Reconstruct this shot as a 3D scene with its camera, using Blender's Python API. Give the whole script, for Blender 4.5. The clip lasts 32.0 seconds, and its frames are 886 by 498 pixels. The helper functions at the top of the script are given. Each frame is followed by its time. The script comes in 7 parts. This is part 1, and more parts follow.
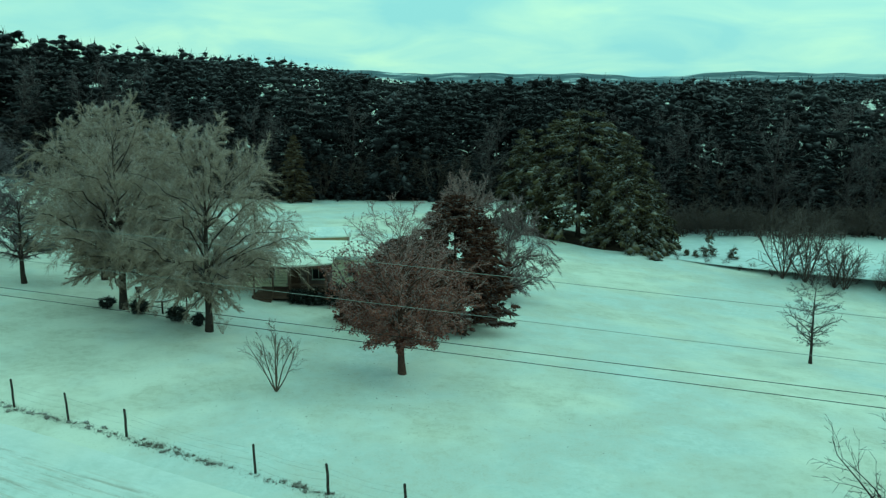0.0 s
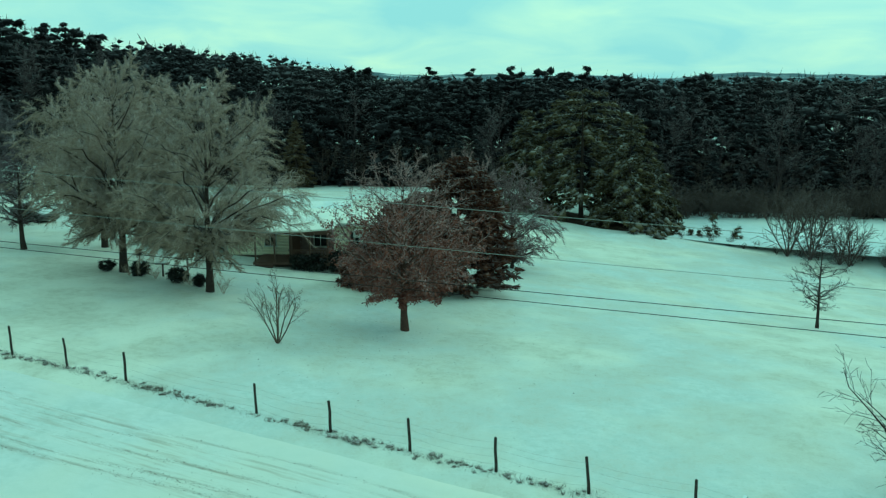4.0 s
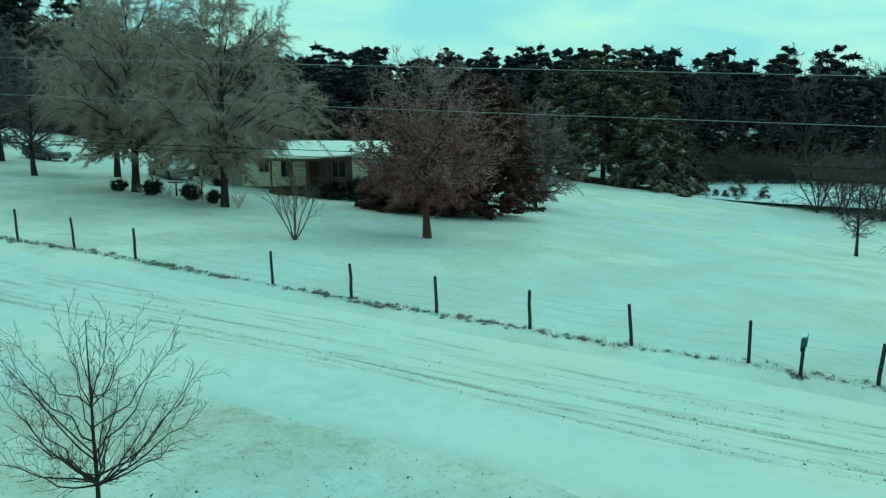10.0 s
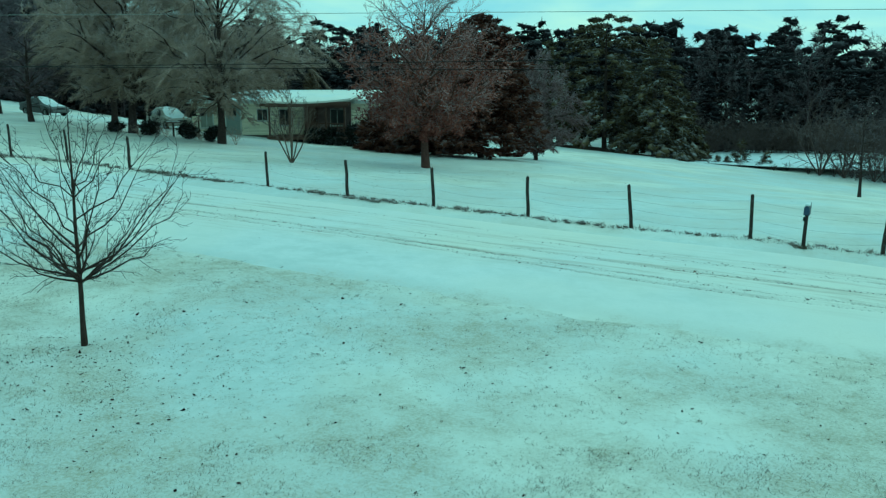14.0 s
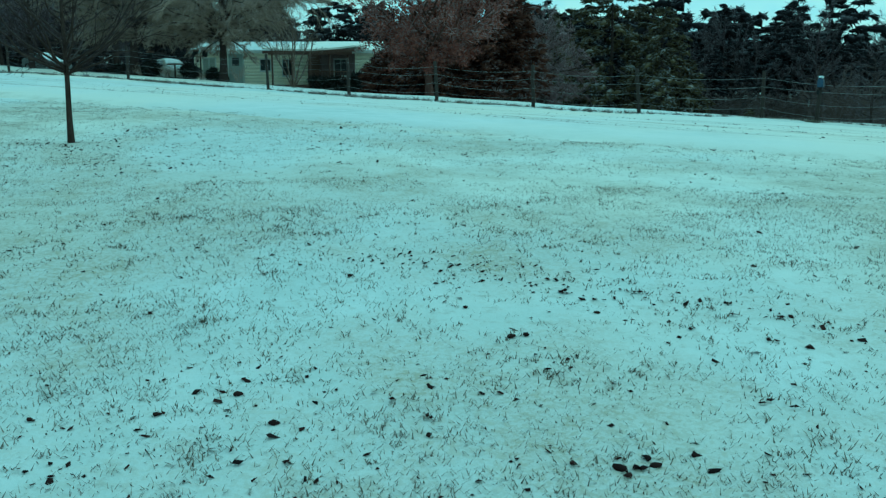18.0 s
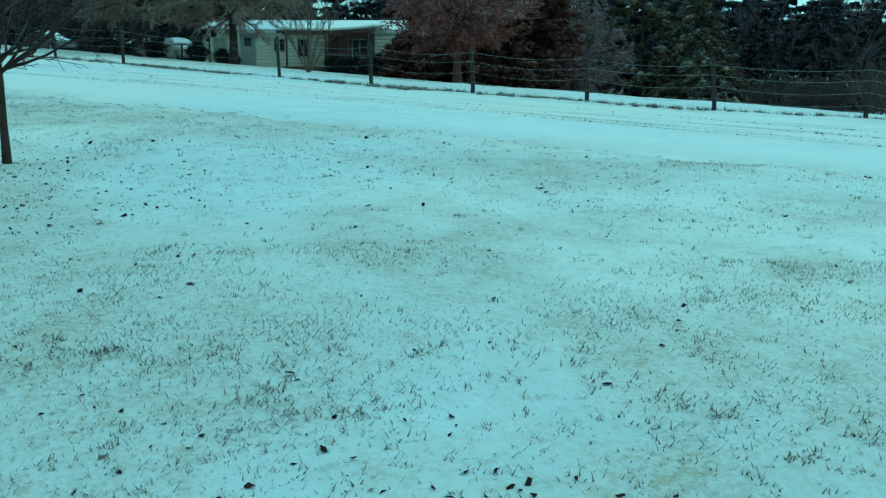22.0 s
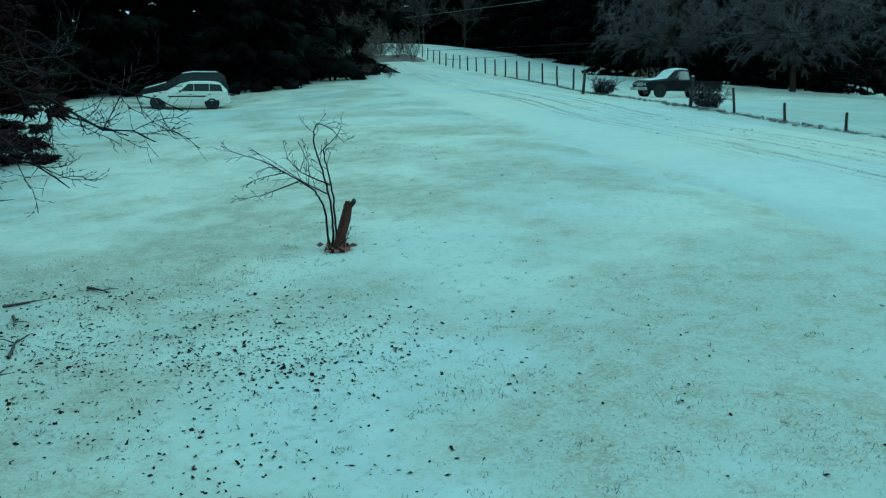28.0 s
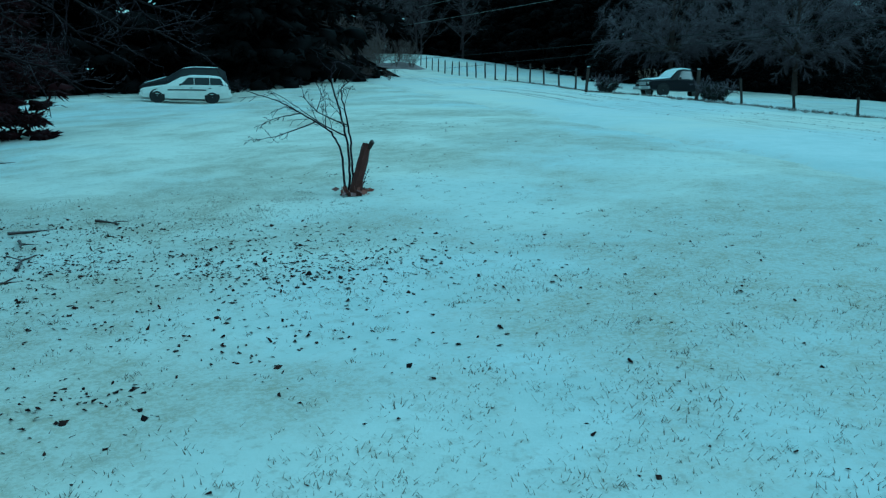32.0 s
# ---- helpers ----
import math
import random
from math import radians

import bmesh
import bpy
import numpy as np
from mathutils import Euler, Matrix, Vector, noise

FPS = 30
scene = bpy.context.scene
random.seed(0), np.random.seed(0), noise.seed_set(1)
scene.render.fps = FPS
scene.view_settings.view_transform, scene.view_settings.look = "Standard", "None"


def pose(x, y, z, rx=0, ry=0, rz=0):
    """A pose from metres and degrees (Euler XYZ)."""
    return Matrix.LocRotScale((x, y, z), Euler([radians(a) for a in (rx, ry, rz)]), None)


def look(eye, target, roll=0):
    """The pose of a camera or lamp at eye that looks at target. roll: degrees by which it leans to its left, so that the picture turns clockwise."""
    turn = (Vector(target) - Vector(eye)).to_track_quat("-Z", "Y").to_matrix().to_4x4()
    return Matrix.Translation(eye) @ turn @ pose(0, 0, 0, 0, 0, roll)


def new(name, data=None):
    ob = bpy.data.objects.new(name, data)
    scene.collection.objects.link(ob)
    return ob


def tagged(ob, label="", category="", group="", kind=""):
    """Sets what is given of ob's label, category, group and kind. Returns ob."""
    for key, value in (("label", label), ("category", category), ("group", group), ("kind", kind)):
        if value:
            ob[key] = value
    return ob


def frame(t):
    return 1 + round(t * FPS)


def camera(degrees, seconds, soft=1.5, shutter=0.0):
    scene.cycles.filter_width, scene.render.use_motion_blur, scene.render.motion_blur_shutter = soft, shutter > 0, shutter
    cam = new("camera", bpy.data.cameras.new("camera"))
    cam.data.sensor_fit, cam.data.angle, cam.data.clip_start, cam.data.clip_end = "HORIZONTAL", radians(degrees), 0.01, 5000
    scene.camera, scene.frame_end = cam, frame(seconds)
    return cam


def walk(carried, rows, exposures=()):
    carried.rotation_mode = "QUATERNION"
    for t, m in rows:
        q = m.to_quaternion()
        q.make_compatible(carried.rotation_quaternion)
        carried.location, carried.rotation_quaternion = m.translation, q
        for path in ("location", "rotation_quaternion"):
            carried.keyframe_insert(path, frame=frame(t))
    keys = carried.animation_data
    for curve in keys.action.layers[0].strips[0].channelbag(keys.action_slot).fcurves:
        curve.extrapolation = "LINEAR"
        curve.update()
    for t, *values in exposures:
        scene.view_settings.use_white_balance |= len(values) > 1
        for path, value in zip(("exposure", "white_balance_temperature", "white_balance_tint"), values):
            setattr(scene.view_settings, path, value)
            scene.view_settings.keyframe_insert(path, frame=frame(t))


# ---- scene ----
import itertools

cam = camera(52.89, 32.0, soft=1.3)
# seconds, eye in metres, turn in degrees
PATH = [
    (0, -0.004, 0.054, 15.710, 79.04, 0.03, -0.04),
    (0.5, 0.011, 0.086, 15.425, 79.03, 0.04, 0.12),
    (1, -0.012, 0.066, 15.028, 79.09, 0.04, -0.20),
    (1.5, -0.061, 0.068, 14.285, 79.01, -0.04, 0.15),
    (2, -0.106, 0.017, 13.954, 79.13, 0.12, -0.05),
    (2.5, -0.069, 0.041, 13.996, 79.17, 0.08, -0.03),
    (4.5, -0.111, 0.094, 12.846, 79.21, 0.08, 0.16),
    (5, -0.191, 0.048, 12.320, 79.33, 0.03, 0.41),
    (5.5, -0.160, 0.012, 11.805, 79.34, 0.13, 0.47),
    (6, -0.129, 0.025, 11.405, 79.39, 0.19, 0.59),
    (6.5, -0.073, 0.047, 11.011, 79.40, 0.20, 0.62),
    (7, -0.044, 0.073, 10.598, 79.27, 0.12, 0.74),
    (7.5, -0.109, 0.348, 10.182, 79.03, 0.15, 0.96),
    (8, -0.173, 0.933, 9.860, 78.90, 0.02, 1.15),
    (8.5, -0.319, 1.268, 9.444, 79.12, -0.05, 1.03),
    (9, -0.468, 1.365, 8.934, 79.50, -0.13, 1.41),
    (9.5, -0.488, 1.161, 8.522, 79.63, 0.01, 1.20),
    (10, -0.554, 1.080, 8.066, 79.72, -0.00, 1.01),
    (10.5, -0.503, 1.033, 7.726, 79.67, 0.02, 0.81),
    (11, -0.437, 1.006, 7.343, 79.50, 0.03, 0.68),
    (11.5, -0.401, 1.073, 6.981, 79.44, 0.02, 0.73),
    (12, -0.447, 1.134, 6.551, 79.47, -0.02, 0.77),
    (12.5, -0.448, 1.151, 6.181, 79.52, -0.11, 0.79),
    (13, -0.430, 1.072, 5.736, 79.58, 0.01, 0.63),
    (13.5, -0.447, 0.995, 5.309, 79.55, -0.04, 1.03),
    (14, -0.403, 0.902, 4.803, 79.64, 0.09, 1.12),
    (14.5, -0.394, 0.831, 4.361, 79.54, 0.13, 0.99),
    (16.5, -0.349, 0.904, 2.723, 79.51, 0.07, 1.28),
    (17, -0.320, 0.942, 2.339, 79.46, 0.13, 1.45),
    (17.5, -0.322, 0.951, 1.944, 79.60, -0.03, 1.32),
    (18, -0.346, 0.910, 1.651, 79.68, -0.13, 1.47),
    (18.5, -0.366, 0.853, 1.515, 79.74, -0.06, 1.49),
    (19, -0.389, 0.791, 1.578, 79.76, 0.04, 1.26),
    (19.5, -0.198, 0.734, 1.707, 79.69, -0.08, 0.98),
    (20, -0.086, 0.806, 1.787, 79.45, -0.11, 1.35),
    (20.5, -0.216, 1.224, 1.832, 78.98, -0.36, 1.51),
    (21, -0.442, 2.131, 1.863, 78.57, -0.61, 1.64),
    (21.5, -0.673, 3.195, 1.895, 78.36, -0.36, 1.85),
    (22, -0.964, 4.495, 1.934, 78.30, -0.41, 2.54),
    (22.5, -1.341, 5.666, 2.055, 78.28, -0.33, 9.85),
    (23, -1.888, 6.906, 2.352, 78.22, 0.05, 22.10),
    (23.5, -2.746, 7.872, 2.628, 78.28, 0.34, 31.63),
    (24, -3.758, 8.878, 2.773, 78.61, -0.11, 39.95),
    (24.5, -4.762, 9.573, 2.782, 78.67, -0.01, 41.74),
    (25, -5.867, 10.221, 2.813, 78.73, -0.17, 43.16),
    (25.5, -6.878, 10.729, 2.794, 78.78, -0.35, 44.08),
    (26, -8.011, 11.264, 2.895, 78.93, -0.24, 48.15),
    (26.5, -9.063, 11.701, 2.974, 79.06, -0.26, 49.87),
    (28.5, -13.165, 13.323, 4.018, 79.85, -0.31, 52.46),
    (29, -13.585, 13.280, 3.499, 80.45, -0.52, 52.94),
    (29.5, -13.656, 13.006, 2.974, 80.84, -0.80, 53.10),
    (30, -13.525, 12.686, 2.670, 81.12, -0.82, 53.15),
    (30.5, -13.296, 12.571, 2.518, 81.10, -0.93, 53.26),
    (31, -13.046, 12.633, 2.488, 81.01, -0.92, 53.14),
    (31.5, -12.896, 12.798, 2.538, 80.87, -0.84, 53.24),
    (32, -12.822, 12.993, 2.662, 80.89, -0.95, 51.44),
]
EXPOSURES = [
    (0.0, -0.02, 4950, -53), (8.0, -0.05, 4720, -52), (14.0, -0.1, 4430, -48), (17.0, -0.12, 4250, -46), (20.0, -0.14, 4080, -43),
    (22.0, -0.07, 4080, -41), (23.0, -0.15, 4080, -39), (26.0, -0.15, 4350, -41), (29.0, -0.26, 4080, -40), (32.0, -0.32, 3720, -36),
]
walk(cam, [(t, pose(x, y, z, rx, ry, rz)) for t, x, y, z, rx, ry, rz in PATH], EXPOSURES)

# ---- sky and sun ----
def make_world():
    w = bpy.data.worlds.new("overcast_sky")
    w.use_nodes = True
    scene.world = w
    nt = w.node_tree
    nt.nodes.clear()
    N, L = nt.nodes.new, nt.links.new
    out, bg = N("ShaderNodeOutputWorld"), N("ShaderNodeBackground")
    sky = N("ShaderNodeTexSky")
    sky.sky_type, sky.sun_disc = "NISHITA", False
    sky.sun_elevation, sky.sun_rotation = radians(34), radians(60)
    sky.air_density, sky.dust_density = 1.0, 3.0
    tc, sep = N("ShaderNodeTexCoord"), N("ShaderNodeSeparateXYZ")
    L(tc.outputs["Generated"], sep.inputs[0])
    zc = N("ShaderNodeMath"); zc.operation = "MAXIMUM"; zc.inputs[1].default_value = 0.0
    L(sep.outputs[2], zc.inputs[0])
    za = N("ShaderNodeMath"); za.operation = "ADD"; za.inputs[1].default_value = 0.26
    L(zc.outputs[0], za.inputs[0])
    comb = N("ShaderNodeCombineXYZ")
    for i in (0, 1):
        dv = N("ShaderNodeMath"); dv.operation = "DIVIDE"
        L(sep.outputs[i], dv.inputs[0]); L(za.outputs[0], dv.inputs[1]); L(dv.outputs[0], comb.inputs[i])
    cloud = N("ShaderNodeTexNoise")
    cloud.inputs["Scale"].default_value, cloud.inputs["Detail"].default_value = 1.9, 5
    cloud.inputs["Roughness"].default_value, cloud.inputs["Distortion"].default_value = 0.5, 0.6
    L(comb.outputs[0], cloud.inputs["Vector"])
    ramp = N("ShaderNodeValToRGB")
    ramp.color_ramp.elements[0].position, ramp.color_ramp.elements[0].color = 0.34, (9.4, 11.7, 12.7, 1)
    ramp.color_ramp.elements[1].position, ramp.color_ramp.elements[1].color = 0.72, (15.5, 15.3, 12.4, 1)
    e = ramp.color_ramp.elements.new(0.52); e.color = (12.0, 13.3, 12.7, 1)
    L(cloud.outputs["Fac"], ramp.inputs[0])
    mix = N("ShaderNodeMix"); mix.data_type = "RGBA"; mix.inputs[0].default_value = 0.85
    L(sky.outputs[0], mix.inputs[6]); L(ramp.outputs[0], mix.inputs[7])
    L(mix.outputs[2], bg.inputs[0])
    bg.inputs[1].default_value = 0.066
    L(bg.outputs[0], out.inputs[0])


make_world()
sun_data = bpy.data.lights.new("sun", "SUN")
sun_data.energy, sun_data.angle, sun_data.color = 0.55, radians(15), (1.0, 0.96, 0.9)
sun = new("sun", sun_data)
sun.matrix_world = look((60, 35, 50), (0, 0, 0))


# ---- materials ----
def node_mat(name, rough=0.8, metal=0.0, spec=0.3):
    m = bpy.data.materials.new(name)
    m.use_nodes = True
    nt = m.node_tree
    b = nt.nodes["Principled BSDF"]
    b.inputs["Roughness"].default_value, b.inputs["Metallic"].default_value = rough, metal
    b.inputs["Specular IOR Level"].default_value = spec
    return m, nt, b


def noise_node(nt, scale, detail=4, rough=0.55, coord="Object", stretch=None):
    tc = nt.nodes.new("ShaderNodeTexCoord")
    n = nt.nodes.new("ShaderNodeTexNoise")
    n.inputs["Scale"].default_value, n.inputs["Detail"].default_value, n.inputs["Roughness"].default_value = scale, detail, rough
    src = tc.outputs[coord]
    if stretch:
        mp = nt.nodes.new("ShaderNodeMapping")
        mp.inputs["Scale"].default_value = stretch
        nt.links.new(src, mp.inputs[0])
        src = mp.outputs[0]
    nt.links.new(src, n.inputs["Vector"])
    return n.outputs["Fac"]


def ramp_node(nt, fac, stops):
    r = nt.nodes.new("ShaderNodeValToRGB")
    els = r.color_ramp.elements
    while len(els) < len(stops):
        els.new(0.5)
    for el, (p, c) in zip(els, stops):
        el.position, el.color = p, (*c, 1) if len(c) == 3 else c
    nt.links.new(fac, r.inputs[0])
    return r.outputs[0]


def mix_node(nt, fac, a, b, mode="MIX"):
    m = nt.nodes.new("ShaderNodeMix")
    m.data_type, m.blend_type = "RGBA", mode
    for sock, v in ((m.inputs[0], fac), (m.inputs[6], a), (m.inputs[7], b)):
        if isinstance(v, (int, float)):
            sock.default_value = v
        elif isinstance(v, tuple):
            sock.default_value = (*v, 1) if len(v) == 3 else v
        else:
            nt.links.new(v, sock)
    return m.outputs[2]


def bump_node(nt, b, fac, strength, dist):
    bp = nt.nodes.new("ShaderNodeBump")
    bp.inputs["Strength"].default_value, bp.inputs["Distance"].default_value = strength, dist
    nt.links.new(fac, bp.inputs["Height"])
    nt.links.new(bp.outputs[0], b.inputs["Normal"])


def plain(name, col, rough=0.7, metal=0.0, spec=0.3, vary=0.25, scale=6.0, bump=0.0, coord="Object", stretch=None):
    """A worn surface of one colour: patches and fine grain."""
    m, nt, b = node_mat(name, rough, metal, spec)
    big = noise_node(nt, scale, 3, coord=coord, stretch=stretch)
    fine = noise_node(nt, scale * 9, 4, coord=coord, stretch=stretch)
    dark = tuple(c * (1 - vary) for c in col)
    light = tuple(min(1, c * (1 + vary)) for c in col)
    c1 = ramp_node(nt, big, [(0.3, dark), (0.7, light)])
    c2 = ramp_node(nt, fine, [(0.3, dark), (0.7, light)])
    nt.links.new(mix_node(nt, 0.5, c1, c2), b.inputs["Base Color"])
    if bump:
        bump_node(nt, b, fine, 0.6, bump)
    return m


def snow_mat(name, grass=0.5, tint=(0.80, 0.84, 0.86), scale=1.0, lawn=0.0, tracks=False):
    """Thin snow with dead grass showing through in patches; more of it on the lawn by the road."""
    m, nt, b = node_mat(name, 0.75, 0.0, 0.2)
    broad = noise_node(nt, 0.07 * scale, 4, 0.6)
    patch = noise_node(nt, 0.33 * scale, 5, 0.62)
    mid = noise_node(nt, 2.3 * scale, 5, 0.68)
    fine = noise_node(nt, 24.0 * scale, 5, 0.75)
    dull = tuple(c * k for c, k in zip(tint, (0.78, 0.80, 0.78)))
    warm = tuple(c * k for c, k in zip(tint, (1.0, 0.95, 0.85)))
    white = mix_node(nt, 0.5, ramp_node(nt, patch, [(0.4, dull), (0.6, tint)]), ramp_node(nt, mid, [(0.4, dull), (0.6, tint)]))
    white = mix_node(nt, ramp_node(nt, broad, [(0.44, (0, 0, 0)), (0.58, (1.0, 1.0, 1.0))]), white, warm)
    straw = ramp_node(nt, fine, [(0.4, (0.2, 0.175, 0.12)), (0.62, (0.42, 0.39, 0.29))])
    f1 = ramp_node(nt, patch, [(0.41, (0.05,) * 3), (0.58, (1, 1, 1))])
    f2 = ramp_node(nt, mid, [(0.44, (0.03,) * 3), (0.6, (1, 1, 1))])
    f3 = ramp_node(nt, fine, [(0.47, (0, 0, 0)), (0.58, (1, 1, 1))])
    f = mix_node(nt, 1.0, mix_node(nt, 1.0, f1, mix_node(nt, 0.55, f2, (1.0, 1.0, 1.0)), "MULTIPLY"), mix_node(nt, 0.75, (1.0, 1.0, 1.0), f3), "MULTIPLY")
    amount = (grass,) * 3
    if lawn or tracks:
        tc = nt.nodes.new("ShaderNodeTexCoord")
        dot = nt.nodes.new("ShaderNodeVectorMath"); dot.operation = "DOT_PRODUCT"
        dot.inputs[1].default_value = (FNOR[0], FNOR[1], 0)
        nt.links.new(tc.outputs["Object"], dot.inputs[0])
        off = nt.nodes.new("ShaderNodeMath"); off.operation = "MULTIPLY_ADD"
        off.inputs[1].default_value, off.inputs[2].default_value = 0.1, -0.1 * float(FENCE_A @ FNOR)
        nt.links.new(dot.outputs["Value"], off.inputs[0])
        # the lawn's edge wanders by a hand or two
        rag = nt.nodes.new("ShaderNodeMath"); rag.operation = "MULTIPLY_ADD"
        rag.inputs[1].default_value, rag.inputs[2].default_value = 0.16, -0.08
        nt.links.new(mid, rag.inputs[0])
        edge = nt.nodes.new("ShaderNodeMath"); edge.operation = "ADD"
        nt.links.new(off.outputs[0], edge.inputs[0]); nt.links.new(rag.outputs[0], edge.inputs[1])
        if lawn:
            amount = ramp_node(nt, edge.outputs[0], [(0.86, amount), (0.94, (lawn,) * 3)])
        else:
            rot = nt.nodes.new("ShaderNodeMapping")
            rot.inputs["Rotation"].default_value = (0, 0, -math.atan2(FDIR[1], FDIR[0]))
            rot.vector_type = "POINT"
            st = nt.nodes.new("ShaderNodeMapping")
            st.inputs["Scale"].default_value = (0.35, 4.2, 1)
            nt.links.new(tc.outputs["Object"], rot.inputs[0]); nt.links.new(rot.outputs[0], st.inputs[0])
            streak = nt.nodes.new("ShaderNodeTexNoise")
            streak.inputs["Scale"].default_value, streak.inputs["Detail"].default_value, streak.inputs["Roughness"].default_value = 1.0, 6, 0.7
            nt.links.new(st.outputs[0], streak.inputs["Vector"])
            band = ramp_node(nt, off.outputs[0], [(0.2, (0, 0, 0)), (0.36, (0.42,) * 3), (0.55, (0.46,) * 3), (0.7, (0, 0, 0))])
            sf = mix_node(nt, 1.0, ramp_node(nt, streak.outputs["Fac"], [(0.5, (0, 0, 0)), (0.66, (1, 1, 1))]), band, "MULTIPLY")
            white = mix_node(nt, sf, white, (0.36, 0.29, 0.22))
            amount = ramp_node(nt, edge.outputs[0], [(0.85, amount), (0.93, (0.85,) * 3)])
            # brown earth laid bare along the ruts, broken up along their length
            run = nt.nodes.new("ShaderNodeVectorMath"); run.operation = "DOT_PRODUCT"
            run.inputs[1].default_value = (FDIR[0], FDIR[1], 0)
            nt.links.new(tc.outputs["Object"], run.inputs[0])
            ph = nt.nodes.new("ShaderNodeMath"); ph.operation = "MULTIPLY_ADD"
            ph.inputs[1].default_value, ph.inputs[2].default_value = 0.3, -0.3 * float(FENCE_A @ FDIR) - 6.6
            nt.links.new(run.outputs["Value"], ph.inputs[0])
            sn = nt.nodes.new("ShaderNodeMath"); sn.operation = "SINE"
            nt.links.new(ph.outputs[0], sn.inputs[0])
            way = nt.nodes.new("ShaderNodeMath"); way.operation = "MULTIPLY_ADD"
            way.inputs[1].default_value = -0.03
            nt.links.new(sn.outputs[0], way.inputs[0]); nt.links.new(off.outputs[0], way.inputs[2])
            crumb = ramp_node(nt, mix_node(nt, 0.5, streak.outputs["Fac"], fine), [(0.46, (0.0,) * 3), (0.57, (1,) * 3)])
            for o, d, w in RUTS:
                gap = nt.nodes.new("ShaderNodeMath"); gap.operation = "SUBTRACT"; gap.inputs[1].default_value = o * 0.1
                nt.links.new(way.outputs[0], gap.inputs[0])
                ab = nt.nodes.new("ShaderNodeMath"); ab.operation = "ABSOLUTE"
                nt.links.new(gap.outputs[0], ab.inputs[0])
                line = ramp_node(nt, ab.outputs[0], [(0.03 * w, (14 * d,) * 3), (0.12 * w, (0, 0, 0))])
                white = mix_node(nt, mix_node(nt, 1.0, line, crumb, "MULTIPLY"), white, (0.17, 0.125, 0.09))
    if lawn:
        # small dark hearts of tufts under the snow
        spot = ramp_node(nt, noise_node(nt, 8.5 * scale, 4, 0.7), [(0.52, (0, 0, 0)), (0.66, (0.62,) * 3)])
        f = mix_node(nt, 1.0, f, mix_node(nt, 1.0, spot, mix_node(nt, 0.5, f1, (1.0, 1.0, 1.0)), "MULTIPLY"), "LIGHTEN")
    f = mix_node(nt, 1.0, f, amount, "MULTIPLY")
    soft = mix_node(nt, 1.0, mix_node(nt, 1.0, f1, mix_node(nt, 0.5, f2, (1.0, 1.0, 1.0)), "MULTIPLY"), amount, "MULTIPLY")
    white = mix_node(nt, mix_node(nt, 1.0, soft, (0.5, 0.5, 0.5), "MULTIPLY"), white, (0.47, 0.44, 0.36))
    nt.links.new(mix_node(nt, f, white, straw), b.inputs["Base Color"])
    bump_node(nt, b, mix_node(nt, 0.4, mid, fine), 0.28, 0.04)
    return m


# The fence line, and the way from it towards the road
FENCE_A, FENCE_B = np.array([-17.92, 35.42]), np.array([7.16, 23.9])
FDIR = (FENCE_B - FENCE_A) / np.linalg.norm(FENCE_B - FENCE_A)
FNOR = np.array([FDIR[1], -FDIR[0]])
if FNOR[1] > 0:
    FNOR = -FNOR
# the ruts: how far each lies from the fence, its depth and width
RUTS = ((2.95, 0.03, 0.11), (3.45, 0.02, 0.09), (4.45, 0.03, 0.13), (5.4, 0.042, 0.15), (5.85, 0.028, 0.11))
SNOW = snow_mat("thin_snow_on_grass", 0.55, (0.76, 0.79, 0.8), lawn=0.95)
ROAD_SNOW = snow_mat("packed_road_snow", 0.12, (0.77, 0.79, 0.8), 0.8, tracks=True)
ICE = snow_mat("frozen_pond_snow", 0.0, (0.78, 0.83, 0.88), 0.3)
CLEAN_SNOW = snow_mat("roof_snow", 0.0, (0.84, 0.87, 0.9), 2.0)


def bark(name, col, frost=0.3):
    """Rough bark, rimed with frost along its upper sides."""
    m, nt, b = node_mat(name, 0.95, 0.0, 0.04)
    n = noise_node(nt, 9.0, 5, 0.7)
    base = ramp_node(nt, n, [(0.3, tuple(c * 0.55 for c in col)), (0.72, tuple(c * 1.35 for c in col))])
    geo = nt.nodes.new("ShaderNodeNewGeometry")
    sep = nt.nodes.new("ShaderNodeSeparateXYZ")
    nt.links.new(geo.outputs["Normal"], sep.inputs[0])
    up = ramp_node(nt, sep.outputs[2], [(0.15, (0, 0, 0)), (0.9, (frost,) * 3)])
    pat = ramp_node(nt, noise_node(nt, 2.0, 3), [(0.35, (0.2,) * 3), (0.6, (1,) * 3)])
    nt.links.new(mix_node(nt, mix_node(nt, 1.0, up, pat, "MULTIPLY"), base, (0.68, 0.62, 0.66)), b.inputs["Base Color"])
    return m


